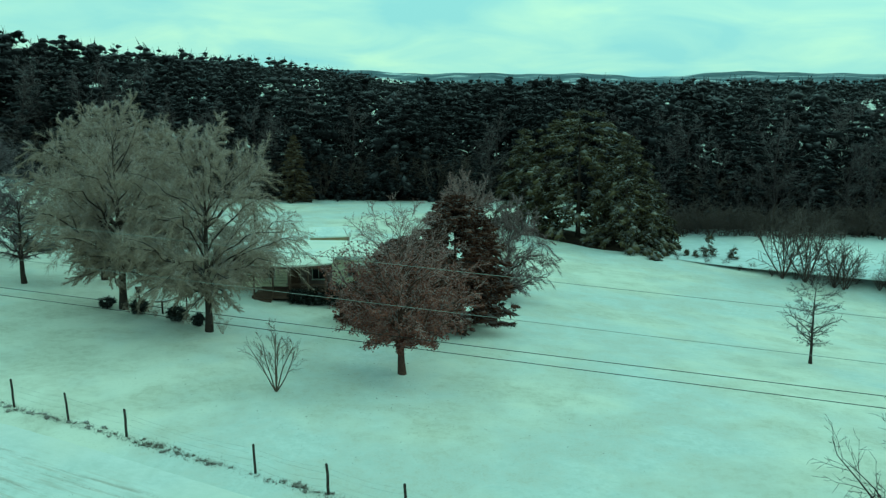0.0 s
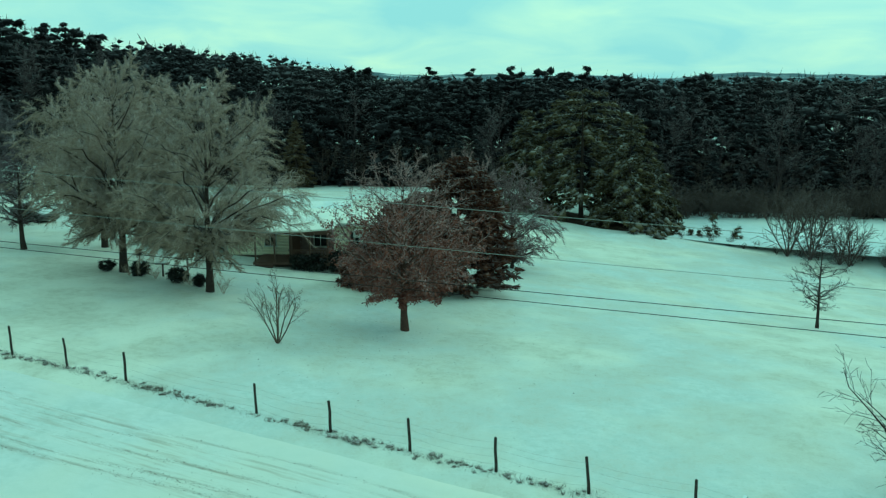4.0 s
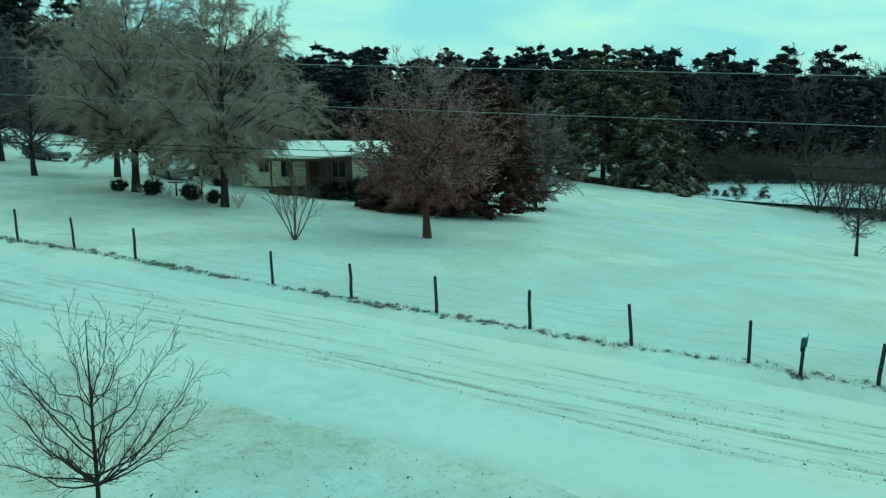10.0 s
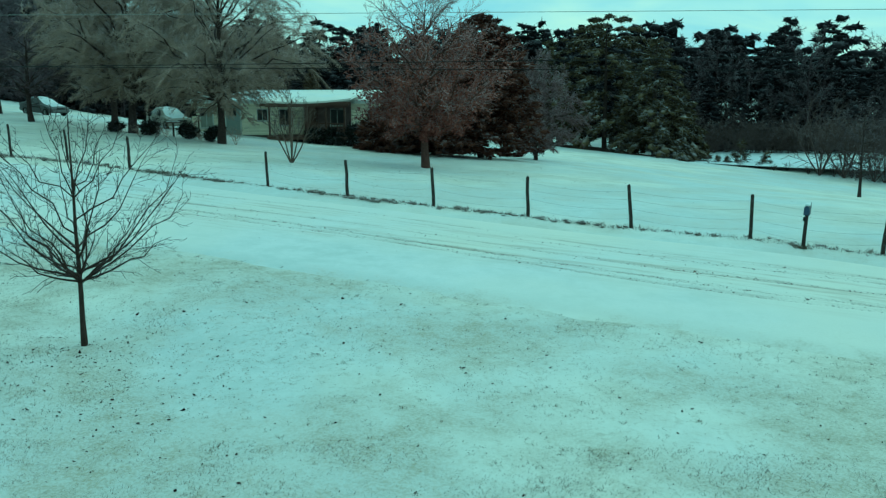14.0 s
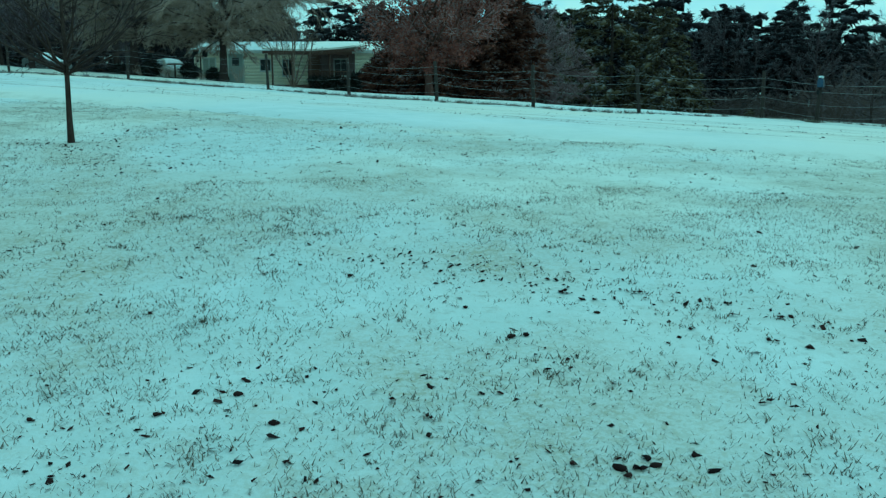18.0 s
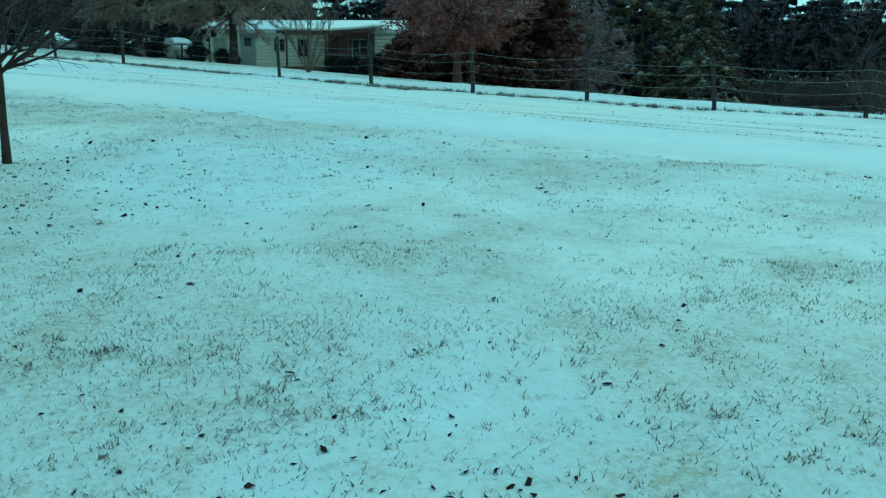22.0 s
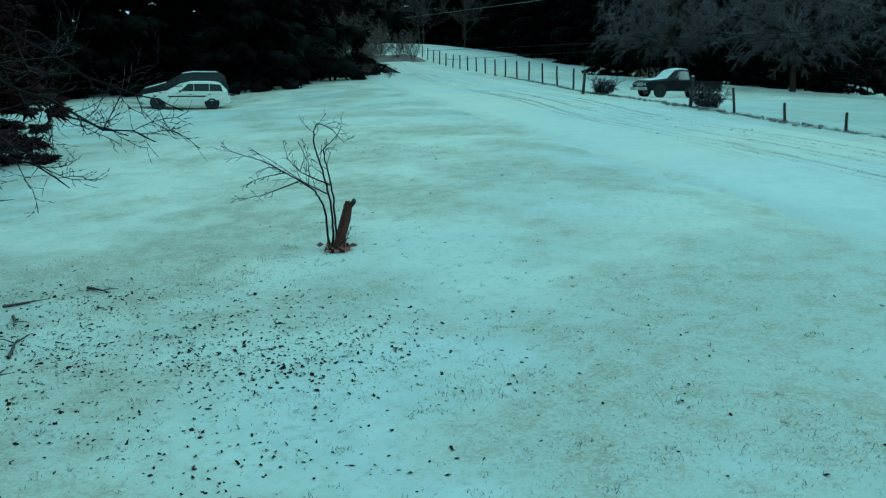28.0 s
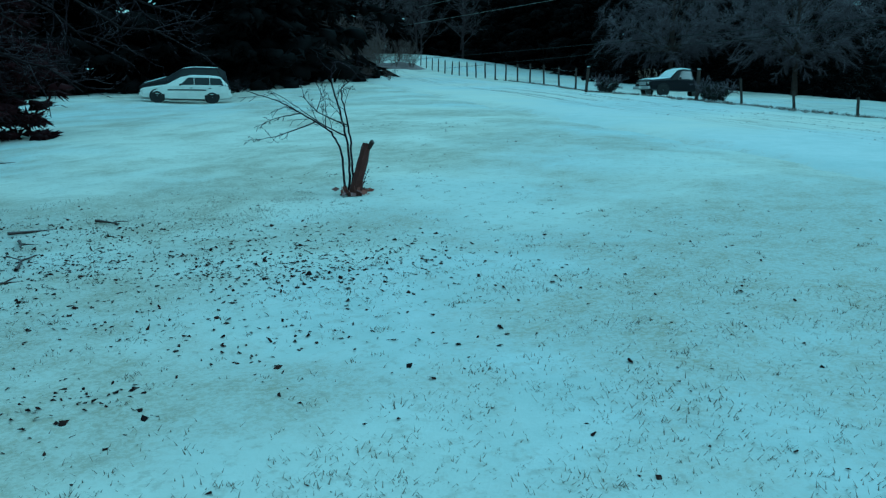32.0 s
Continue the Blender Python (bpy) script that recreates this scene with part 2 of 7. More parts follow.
def foliage(name, cols, frost=0.35, rough=0.7):
    """Leaves or needle tufts that differ from clump to clump, frosted on top."""
    m, nt, b = node_mat(name, rough, 0.0, 0.05)
    geo = nt.nodes.new("ShaderNodeNewGeometry")
    base = ramp_node(nt, geo.outputs["Random Per Island"], [(i / max(1, len(cols) - 1), c) for i, c in enumerate(cols)])
    sep = nt.nodes.new("ShaderNodeSeparateXYZ")
    nt.links.new(geo.outputs["Normal"], sep.inputs[0])
    up = ramp_node(nt, sep.outputs[2], [(0.35, (0, 0, 0)), (0.95, (frost,) * 3)])
    pat = ramp_node(nt, noise_node(nt, 0.8, 4, 0.65), [(0.4, (0.1,) * 3), (0.62, (1,) * 3)])
    nt.links.new(mix_node(nt, mix_node(nt, 1.0, up, pat, "MULTIPLY"), base, (0.6, 0.58, 0.64)), b.inputs["Base Color"])
    return m


# needle litter under the big pines; also the painted shade under the woods
LITTER_AND_SHADE, _nt, _b = node_mat("needle_litter_and_shade", 0.95, 0.0, 0.05)
_nt.links.new(ramp_node(_nt, noise_node(_nt, 0.9, 6, 0.7), [(0.35, (0.014, 0.011, 0.010)), (0.6, (0.04, 0.028, 0.02)), (0.8, (0.09, 0.075, 0.06))]), _b.inputs["Base Color"])
BANK = plain("rimed_earth", (0.24, 0.2, 0.2), 0.95, vary=0.4, scale=1.2, bump=0.03)
# overhanging tree only: the shade it stands in is put into the bark colour
BARK_SHADE = bark("bark_painted_in_shade", (0.012, 0.009, 0.010), 0.03)
BARK_YOUNG = bark("young_tree_bark", (0.05, 0.036, 0.03), 0.08)
TWIG_MYRTLE = bark("myrtle_twigs", (0.15, 0.098, 0.1), 0.32)
TWIG_PLUM = bark("plum_twigs", (0.11, 0.075, 0.085), 0.35)
BARK_DARK = bark("dark_wet_bark", (0.05, 0.038, 0.034), 0.2)
BARK_BROWN = bark("brown_oak_bark", (0.085, 0.05, 0.042), 0.25)
TWIG_FROST = bark("frosted_twigs", (0.335, 0.255, 0.2), 0.55)
TWIG_MAUVE = bark("mauve_twigs", (0.26, 0.165, 0.16), 0.5)
TWIG_TAN = bark("tan_shrub_twigs", (0.13, 0.095, 0.075), 0.25)
TWIG_WOODS = bark("woodland_twigs", (0.062, 0.047, 0.051), 0.25)
TWIG_RIME2 = bark("rimed_lane_twigs", (0.1, 0.082, 0.095), 0.3)
TWIG_YOUNG = bark("smooth_young_bark", (0.042, 0.03, 0.032), 0.1)
# near black: shade in the overhanging crown is put into the twig colour
TWIG_NEAR_BLACK = bark("near_black_twigs", (0.02, 0.014, 0.018), 0.1)
RIM_STEEL = plain("dull_wheel_steel", (0.35, 0.35, 0.35), 0.5, 0.4, vary=0.2, scale=12)
OAK_LEAF = foliage("dead_oak_leaves", [(0.15, 0.055, 0.044), (0.22, 0.095, 0.075), (0.085, 0.032, 0.028)], 0.25)
# needle tones lowered so the woods' black shade sits in the colour
PINE = foliage("pine_needles_with_shade", [(0.007, 0.007, 0.008), (0.024, 0.022, 0.025), (0.013, 0.012, 0.014)], 0.2)
PINE_NEAR = foliage("loblolly_needles", [(0.03, 0.026, 0.017), (0.12, 0.094, 0.05), (0.014, 0.012, 0.010)], 0.4)
CEDAR_OLIVE = foliage("olive_cedar_sprays", [(0.06, 0.042, 0.024), (0.1, 0.07, 0.04), (0.035, 0.025, 0.016)], 0.2)
# far darker than real needles: the woods' deep shade is put into the colour
EVERGREEN_SHADE = foliage("evergreen_painted_in_shade", [(0.0025, 0.0022, 0.0025), (0.0045, 0.004, 0.0042), (0.003, 0.0028, 0.003)], 0.01)
TWIG_BRUSH = bark("scrub_twigs", (0.09, 0.066, 0.06), 0.25)
CEDAR = foliage("red_cedar_sprays", [(0.04, 0.016, 0.012), (0.11, 0.05, 0.034), (0.016, 0.008, 0.007)], 0.25)
# shaded copy of the cedar colours, for the dark side of the yard
CEDAR_SHADE = foliage("cedar_sprays_painted_in_shade", [(0.010, 0.004, 0.005), (0.022, 0.008, 0.010), (0.006, 0.003, 0.004)], 0.03)
HEDGE = foliage("dark_shrub_leaves", [(0.012, 0.014, 0.012), (0.025, 0.025, 0.02)], 0.2)
FENCE_WOOD = plain("weathered_post_wood", (0.035, 0.027, 0.023), 0.9, vary=0.4, scale=12, bump=0.01)
WIRE = plain("rimed_fence_wire", (0.34, 0.33, 0.33), 0.8, 0.0, vary=0.2, scale=30)
CABLE = plain("black_power_cable", (0.015, 0.015, 0.016), 0.85, vary=0.2, scale=20)
BARE_CABLE = plain("dull_aluminium_cable", (0.3, 0.3, 0.29), 0.8, 0.0, vary=0.15, scale=20)
SIDING = plain("cream_siding_paint", (0.88, 0.82, 0.64), 0.6, vary=0.08, scale=2.5)
TRIM = plain("white_trim_paint", (0.6, 0.6, 0.56), 0.55, vary=0.08, scale=3)
DARK_GLASS, _nt, _b = node_mat("window_glass", 0.12, 0.0, 0.22)
_b.inputs["Base Color"].default_value = (0.02, 0.023, 0.025, 1)
BROWN_WOOD = plain("brown_painted_wood", (0.1, 0.06, 0.045), 0.75, vary=0.3, scale=8)
BLACK_RUBBER = plain("tyre_rubber", (0.018, 0.018, 0.018), 0.85, vary=0.2, scale=20)
GRASS = foliage("dead_grass_blades", [(0.15, 0.13, 0.1), (0.27, 0.245, 0.19), (0.1, 0.088, 0.07)], 0.3, 0.9)


# distance haze is put into the colour: woods bluer and paler than near ones
HILLS, _nt, _b = node_mat("hazed_wooded_hills", 0.9, 0.0, 0.1)
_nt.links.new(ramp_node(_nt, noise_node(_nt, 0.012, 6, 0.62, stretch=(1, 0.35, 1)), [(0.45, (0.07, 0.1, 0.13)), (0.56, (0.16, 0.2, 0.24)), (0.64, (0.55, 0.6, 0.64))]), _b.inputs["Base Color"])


# ---- mesh helpers ----
def mesh_from(name, verts, faces, mat, smooth=False):
    me = bpy.data.meshes.new(name)
    verts = np.asarray(verts, dtype=np.float32)
    faces = np.asarray(faces, dtype=np.int32)
    n, k = faces.shape
    me.vertices.add(len(verts)); me.vertices.foreach_set("co", verts.ravel())
    me.loops.add(n * k); me.loops.foreach_set("vertex_index", faces.ravel())
    me.polygons.add(n); me.polygons.foreach_set("loop_start", np.arange(0, n * k, k, dtype=np.int32))
    if smooth:
        me.polygons.foreach_set("use_smooth", np.ones(n, dtype=bool))
    me.update(calc_edges=True)
    me.materials.append(mat)
    return me


def part_np(name, verts, faces, mat, parent=None, label="", smooth=False):
    ob = new(name, mesh_from(name, verts, faces, mat, smooth))
    ob.parent = parent
    return tagged(ob, label)


def part(name, bm, mat, parent=None, label="", smooth=False):
    me = bpy.data.meshes.new(name)
    if smooth:
        for f in bm.faces:
            f.smooth = True
    bm.to_mesh(me)
    bm.free()
    me.materials.append(mat)
    ob = new(name, me)
    ob.parent = parent
    return tagged(ob, label)


def thing(name, m, label, category, group="", kind=""):
    ob = new(name)
    ob.matrix_world = m
    return tagged(ob, label, category, group, kind)


def box(bm, size, at=(0, 0, 0), turn=(0, 0, 0), bevel=0.0):
    """A bevelled box added to bm: size in metres, its centre at 'at'."""
    made = bmesh.ops.create_cube(bm, size=1.0)
    vs = made["verts"]
    bmesh.ops.scale(bm, vec=size, verts=vs)
    if bevel:
        es = list({e for v in vs for e in v.link_edges})
        got = bmesh.ops.bevel(bm, geom=es, offset=bevel, segments=1, affect="EDGES")
        vs = list({v for f in got["faces"] for v in f.verts} | {v for v in vs if v.is_valid})
    bmesh.ops.transform(bm, matrix=pose(*at, *turn), verts=vs)
    return bm


def boxed(size, at=(0, 0, 0), turn=(0, 0, 0), bevel=0.0):
    return box(bmesh.new(), size, at, turn, bevel)


def tube(points, radii, sides=8):
    """Vertices and quads of a tube through points, closed at its end by its taper."""
    pts = np.asarray(points, float)
    rr = np.broadcast_to(np.asarray(radii, float), (len(pts),))
    d = np.gradient(pts, axis=0)
    d /= np.linalg.norm(d, axis=1)[:, None] + 1e-9
    ref = np.where(np.abs(d[:, 2:3]) > 0.9, np.array([[1.0, 0, 0]]), np.array([[0, 0, 1.0]]))
    u = np.cross(d, ref); u /= np.linalg.norm(u, axis=1)[:, None]
    v = np.cross(d, u)
    a = np.linspace(0, 2 * np.pi, sides, endpoint=False)
    ring = u[:, None] * np.cos(a)[None, :, None] + v[:, None] * np.sin(a)[None, :, None]
    verts = (pts[:, None] + ring * rr[:, None, None]).reshape(-1, 3)
    i, j = np.meshgrid(np.arange(len(pts) - 1), np.arange(sides), indexing="ij")
    jn = (j + 1) % sides
    faces = np.stack([i * sides + j, i * sides + jn, (i + 1) * sides + jn, (i + 1) * sides + j], -1).reshape(-1, 4)
    return verts, faces


def sticks(p0, p1, r0, r1, sides=3):
    """Many straight tapered rods in one go."""
    p0, p1 = np.asarray(p0, float), np.asarray(p1, float)
    d = p1 - p0
    d /= np.linalg.norm(d, axis=1)[:, None] + 1e-9
    ref = np.where(np.abs(d[:, 2:3]) > 0.9, np.array([[1.0, 0, 0]]), np.array([[0, 0, 1.0]]))
    u = np.cross(d, ref); u /= np.linalg.norm(u, axis=1)[:, None]
    v = np.cross(d, u)
    a = np.linspace(0, 2 * np.pi, sides, endpoint=False)
    ring = u[:, None] * np.cos(a)[None, :, None] + v[:, None] * np.sin(a)[None, :, None]
    lo = p0[:, None] + ring * np.asarray(r0)[:, None, None]
    hi = p1[:, None] + ring * np.asarray(r1)[:, None, None]
    verts = np.concatenate([lo, hi], 1).reshape(-1, 3)
    k = np.arange(len(p0))[:, None] * 2 * sides
    j = np.arange(sides)[None]
    jn = (j + 1) % sides
    faces = np.stack([k + j, k + jn, k + sides + jn, k + sides + j], -1).reshape(-1, 4)
    return verts, faces


def soft_clamp(v, lo, hi, k=4.0):
    v = hi - k * np.logaddexp(0, (hi - v) / k)
    return lo + k * np.logaddexp(0, (v - lo) / k)


def smooth(a, b, v):
    s = np.clip((v - a) / (b - a), 0, 1)
    return s * s * (3 - 2 * s)


POND_Z = -2.75


def height(x, y):
    """The lie of the land."""
    x, y = np.asarray(x, float), np.asarray(y, float)
    u, v = soft_clamp(x, -95, 38) / 30, soft_clamp(y, -14, 60) / 30
    z = -0.391 + 0.141 * u + 2.916 * v - 0.392 * u * u - 1.637 * u * v - 1.336 * v * v
    low = -2.5 + 6.5 * smooth(-25, -75, x) + 7.0 * smooth(-60, -110, x)
    z = z + (low - z) * smooth(56, 150, y)
    pond = smooth(1.3, 0.88, np.hypot((x - 46) / 24, (y - 92 + 0.28 * (x - 46)) / 12))
    z = z + (POND_Z - 0.35 - z) * pond
    for px, py, sx, dz in ((-22.0, 18.5, 6.0, -0.22), (-0.8, 9.0, 3.5, 0.13), (4.0, 52.5, 6.0, 0.2), (-2.0, 42.5, 5.0, -0.17), (7.5, 23.2, 3.0, 0.09), (-14.0, 33.5, 5.0, 0.08), (-71.0, 23.0, 10.0, 0.8), (-58.0, 26.0, 5.0, 0.45), (-56.0, 32.5, 5.0, -0.34), (-42.0, 52.0, 4.5, -0.36), (-97.0, 72.0, 16.0, 2.1)):
        z = z + dz * np.exp(-((x - px) ** 2 + (y - py) ** 2) / sx ** 2)
    r = np.hypot(x, y)
    return z + 3.5 * np.sin(x * 0.004 + 1) * np.sin(y * 0.005) * smooth(200, 600, r)


def gz(x, y):
    return float(height(x, y))


def graded(lo, a, b, hi, step, grow=1.12):
    mid = list(np.arange(a, b + 1e-6, step))
    s, p, right = step, b, []
    while p < hi:
        s *= grow; p += s; right.append(p)
    s, p, left = step, a, []
    while p > lo:
        s *= grow; p -= s; left.append(p)
    return np.array(left[::-1] + mid + right)


def vnoise(x, y, scale, seed=0):
    """Smooth random bumps of about 1/scale metres, from -1 to 1."""
    x, y = np.asarray(x, float) * scale, np.asarray(y, float) * scale
    i, j = np.floor(x), np.floor(y)
    fx, fy = x - i, y - j
    fx, fy = fx * fx * (3 - 2 * fx), fy * fy * (3 - 2 * fy)

    def cell(p, q):
        h = np.sin(p * 127.1 + q * 311.7 + seed * 74.7) * 43758.5453
        return (h - np.floor(h)) * 2 - 1

    lo = cell(i, j) * (1 - fx) + cell(i + 1, j) * fx
    hi = cell(i, j + 1) * (1 - fx) + cell(i + 1, j + 1) * fx
    return lo * (1 - fy) + hi * fy


def small_relief(x, y):
    """Tussocks and frozen hoof marks, a few centimetres high."""
    return 0.035 * vnoise(x, y, 0.6, 1) + 0.02 * vnoise(x, y, 1.6, 2)


def make_ground():
    xs, ys = graded(-2600, -62, 30, 2600, 0.45), graded(-2600, -6, 62, 2800, 0.45)
    X, Y = np.meshgrid(xs, ys, indexing="ij")
    near = smooth(75, 45, np.hypot(X + 8, Y - 22))
    off = road_offset(X, Y)
    calm = 1 - 0.8 * smooth(0.6, 1.6, off) * smooth(10.2, 9.2, off)
    Z = height(X, Y) + small_relief(X, Y) * near * calm
    Z -= 0.035 * smooth(0.7, 1.5, off) * smooth(10.0, 9.2, off)
    n, k = X.shape
    i, j = np.meshgrid(np.arange(n - 1), np.arange(k - 1), indexing="ij")
    f = np.stack([i * k + j, (i + 1) * k + j, (i + 1) * k + j + 1, i * k + j + 1], -1).reshape(-1, 4)
    ob = part_np("ground", np.stack([X, Y, Z], -1).reshape(-1, 3), f, SNOW, smooth=True)
    tagged(ob, "rolling pasture under thin snow with dead grass showing", "ground", kind="structure")


def fence_at(s, off=0.0):
    """A place s metres along the fence from its first post, and off metres towards the road."""
    p = FENCE_A + FDIR * s + FNOR * off
    bend = 0.0016 * max(0.0, -s - 14) ** 2
    return p[0] - bend * 0.3, p[1] + bend * 0.25


def road_offset(x, y):
    return (x - FENCE_A[0]) * FNOR[0] + (y - FENCE_A[1]) * FNOR[1]


make_ground()
# ---- trees ----
def unit(v):
    return v / (np.linalg.norm(v) + 1e-9)


def grow(rng, out, p, d, length, r, level, spec):
    """One limb and, along it, its offshoots. spec, level by level: pieces, children, start, angle, ratio, lift, wander."""
    s = spec[level]
    n = s["pieces"]
    step = length / n
    pts, dirs = [p], [d]
    for i in range(n):
        d = unit(d + rng.normal(0, s["wander"], 3) + np.array([0, 0, s["lift"]]))
        q = p + d * step
        r1 = r * (1 - (0.75 if level else 0.55) * (i + 1) / n)
        r0 = r * (1 - (0.75 if level else 0.55) * i / n)
        out.append((*p, *q, r0, r1, level))
        p = q
        pts.append(p); dirs.append(d)
    if level + 1 < len(spec):
        c = spec[level + 1]
        for k in range(c["n"]):
            f = c["start"] + (1 - c["start"]) * (k + rng.random()) / c["n"]
            i = min(n - 1, int(f * n))
            at = pts[i] + (pts[i + 1] - pts[i]) * (f * n - i)
            axis = dirs[i + 1]
            side = unit(np.cross(axis, rng.normal(0, 1, 3)))
            a = radians(c["angle"]) * (0.75 + 0.5 * rng.random())
            nd = unit(axis * math.cos(a) + side * math.sin(a))
            taper = 1 - c["short"] * f
            grow(rng, out, at, nd, length * c["ratio"] * taper * (0.8 + 0.4 * rng.random()), max(0.004, r * c["thick"] * (1 - 0.5 * f)), level + 1, spec)


def lv(n=0, pieces=4, start=0.3, angle=45, ratio=0.5, lift=0.03, wander=0.12, short=0.5, thick=0.5):
    return dict(n=n, pieces=pieces, start=start, angle=angle, ratio=ratio, lift=lift, wander=wander, short=short, thick=thick)


def limbs(seed, stems, spec):
    """Rods of a tree: stems are (base, direction, length, radius)."""
    rng, out = np.random.default_rng(seed), []
    for b, d, length, r in stems:
        grow(rng, out, np.array(b, float), unit(np.array(d, float)), length, r, 0, spec)
    return np.array(out)


def spikes(p0, p1, r0):
    """Many pointed twigs, three slim faces each."""
    d = p1 - p0
    d = d / (np.linalg.norm(d, axis=1)[:, None] + 1e-9)
    ref = np.where(np.abs(d[:, 2:3]) > 0.9, np.array([[1.0, 0, 0]]), np.array([[0, 0, 1.0]]))
    u = np.cross(d, ref); u /= np.linalg.norm(u, axis=1)[:, None]
    v = np.cross(d, u)
    r = np.asarray(r0)[:, None]
    verts = np.stack([p0 + u * r, p0 - u * r * 0.5 + v * r * 0.87, p0 - u * r * 0.5 - v * r * 0.87, p1], 1).reshape(-1, 3)
    f = np.array([[0, 1, 3], [1, 2, 3], [2, 0, 3]])[None] + (np.arange(len(p0)) * 4)[:, None, None]
    return verts, f.reshape(-1, 3)


def wood_parts(segs, parent, bark_mat, twig_mat, split=1, least=0.0, fine=False):
    big = segs[segs[:, 8] <= split]
    small = segs[segs[:, 8] > split]
    v, f = sticks(big[:, 0:3], big[:, 3:6], big[:, 6], big[:, 7], 7)
    part_np("trunk", v, f, bark_mat, parent, smooth=True)
    if len(small):
        if fine:
            tips = small[small[:, 8] >= 3]
            small = small[small[:, 8] < 3]
            v, f = spikes(tips[:, 0:3], tips[:, 3:6], np.maximum(tips[:, 6], least))
            part_np("twigwork", v, f, twig_mat, parent)
        v, f = sticks(small[:, 0:3], small[:, 3:6], np.maximum(small[:, 6], least), np.maximum(small[:, 7], least * 0.6), 3)
        part_np("crown", v, f, twig_mat, parent)


ELM = [lv(pieces=7, wander=0.05, lift=0.05),
       lv(16, 6, 0.24, 52, 0.62, 0.05, 0.1, 0.55, 0.42),
       lv(11, 5, 0.15, 42, 0.45, 0.0, 0.14, 0.5, 0.45),
       lv(8, 4, 0.1, 42, 0.5, -0.03, 0.18, 0.4, 0.45),
       lv(5, 3, 0.1, 45, 0.6, -0.05, 0.2, 0.3, 0.6)]
VASE = [lv(pieces=6, wander=0.06, lift=0.03),
        lv(5, 5, 0.25, 28, 0.6, 0.04, 0.1, 0.4, 0.55),
        lv(6, 4, 0.2, 32, 0.45, 0.03, 0.14, 0.4, 0.5),
        lv(4, 3, 0.1, 35, 0.5, 0.02, 0.18, 0.4, 0.6)]


def bare_tree(name, x, y, h, r, spec, seed, bark_mat, twig_mat, label, clear=0.2, least=0.0, lean=(0, 0), group="", stems=None, z=None, split=1):
    t = thing(name, pose(x, y, (gz(x, y) if z is None else z) - 0.06), label, "tree", group)
    stems = stems or [((0, 0, 0), (lean[0], lean[1], 1), h, r)]
    segs = limbs(seed, stems, spec)
    wood_parts(segs, t, bark_mat, twig_mat, split, least)
    return t, segs


def leaf_quads(rng, centres, size, droop=0.3):
    """Small folded leaves scattered about the given centres."""
    n = len(centres)
    a = rng.normal(0, 1, (n, 3)); a[:, 2] -= droop
    a /= np.linalg.norm(a, axis=1)[:, None]
    b = np.cross(a, rng.normal(0, 1, (n, 3))); b /= np.linalg.norm(b, axis=1)[:, None] + 1e-9
    s = size * (0.6 + 0.8 * rng.random((n, 1)))
    p0, p2 = centres, centres + a * s
    p1, p3 = centres + a * s * 0.5 + b * s * 0.35, centres + a * s * 0.5 - b * s * 0.35
    v = np.stack([p0, p1, p2, p3], 1).reshape(-1, 3)
    f = np.arange(n * 4).reshape(-1, 4)
    return v, f


ICO_V, ICO_F = None, None


def ico():
    global ICO_V, ICO_F
    if ICO_V is None:
        ICO_V = np.array([(1, 0, 0), (-0.5, 0.87, 0), (-0.5, -0.87, 0), (0.1, 0, 0.9), (0, 0.1, -0.8)], float)
        ICO_F = np.array([(0, 1, 3), (1, 2, 3), (2, 0, 3), (1, 0, 4), (2, 1, 4), (0, 2, 4)])
    return ICO_V, ICO_F


def tufts(rng, centres, sizes, outward, blades=22, droop=0.35, core=0.6, flat=0.6, slim=0.10, reach=1.0):
    """Needle tufts: a ragged dark heart with many narrow blades that hang outwards."""
    iv, jf = ico()
    n = len(centres)
    V, F, base = [], [], 0
    if core > 0:
        jit = 1 + rng.normal(0, 0.28, (n, len(iv), 1))
        ta = rng.random(n) * 6.283
        rot = np.stack([np.stack([np.cos(ta), -np.sin(ta), 0 * ta], 1), np.stack([np.sin(ta), np.cos(ta), 0 * ta], 1), np.stack([0 * ta, 0 * ta, 0 * ta + 1], 1)], 1)
        cv = np.einsum("nij,kj->nki", rot, iv) * jit * sizes[:, None, None] * core
        cv[:, :, 2] *= flat
        cv += centres[:, None]
        V.append(cv.reshape(-1, 3))
        F.append((jf[None] + (np.arange(n) * len(iv))[:, None, None]).reshape(-1, 3))
        base = n * len(iv)
    m = n * blades
    c = np.repeat(centres, blades, 0)
    o = np.repeat(outward, blades, 0)
    s = np.repeat(sizes, blades)[:, None]
    a = rng.normal(0, 0.75, (m, 3)) + o * 0.7
    a[:, 2] -= droop
    a /= np.linalg.norm(a, axis=1)[:, None]
    w = np.cross(a, rng.normal(0, 1, (m, 3))); w /= np.linalg.norm(w, axis=1)[:, None] + 1e-9
    st = c + a * s * core * 0.75
    ln = s * reach * (0.5 + 0.6 * rng.random((m, 1)))
    v = np.stack([st + w * ln * slim, st - w * ln * slim, st + a * ln], 1).reshape(-1, 3)
    V.append(v)
    F.append(np.arange(m * 3).reshape(-1, 3) + base)
    return np.concatenate(V), np.concatenate(F)


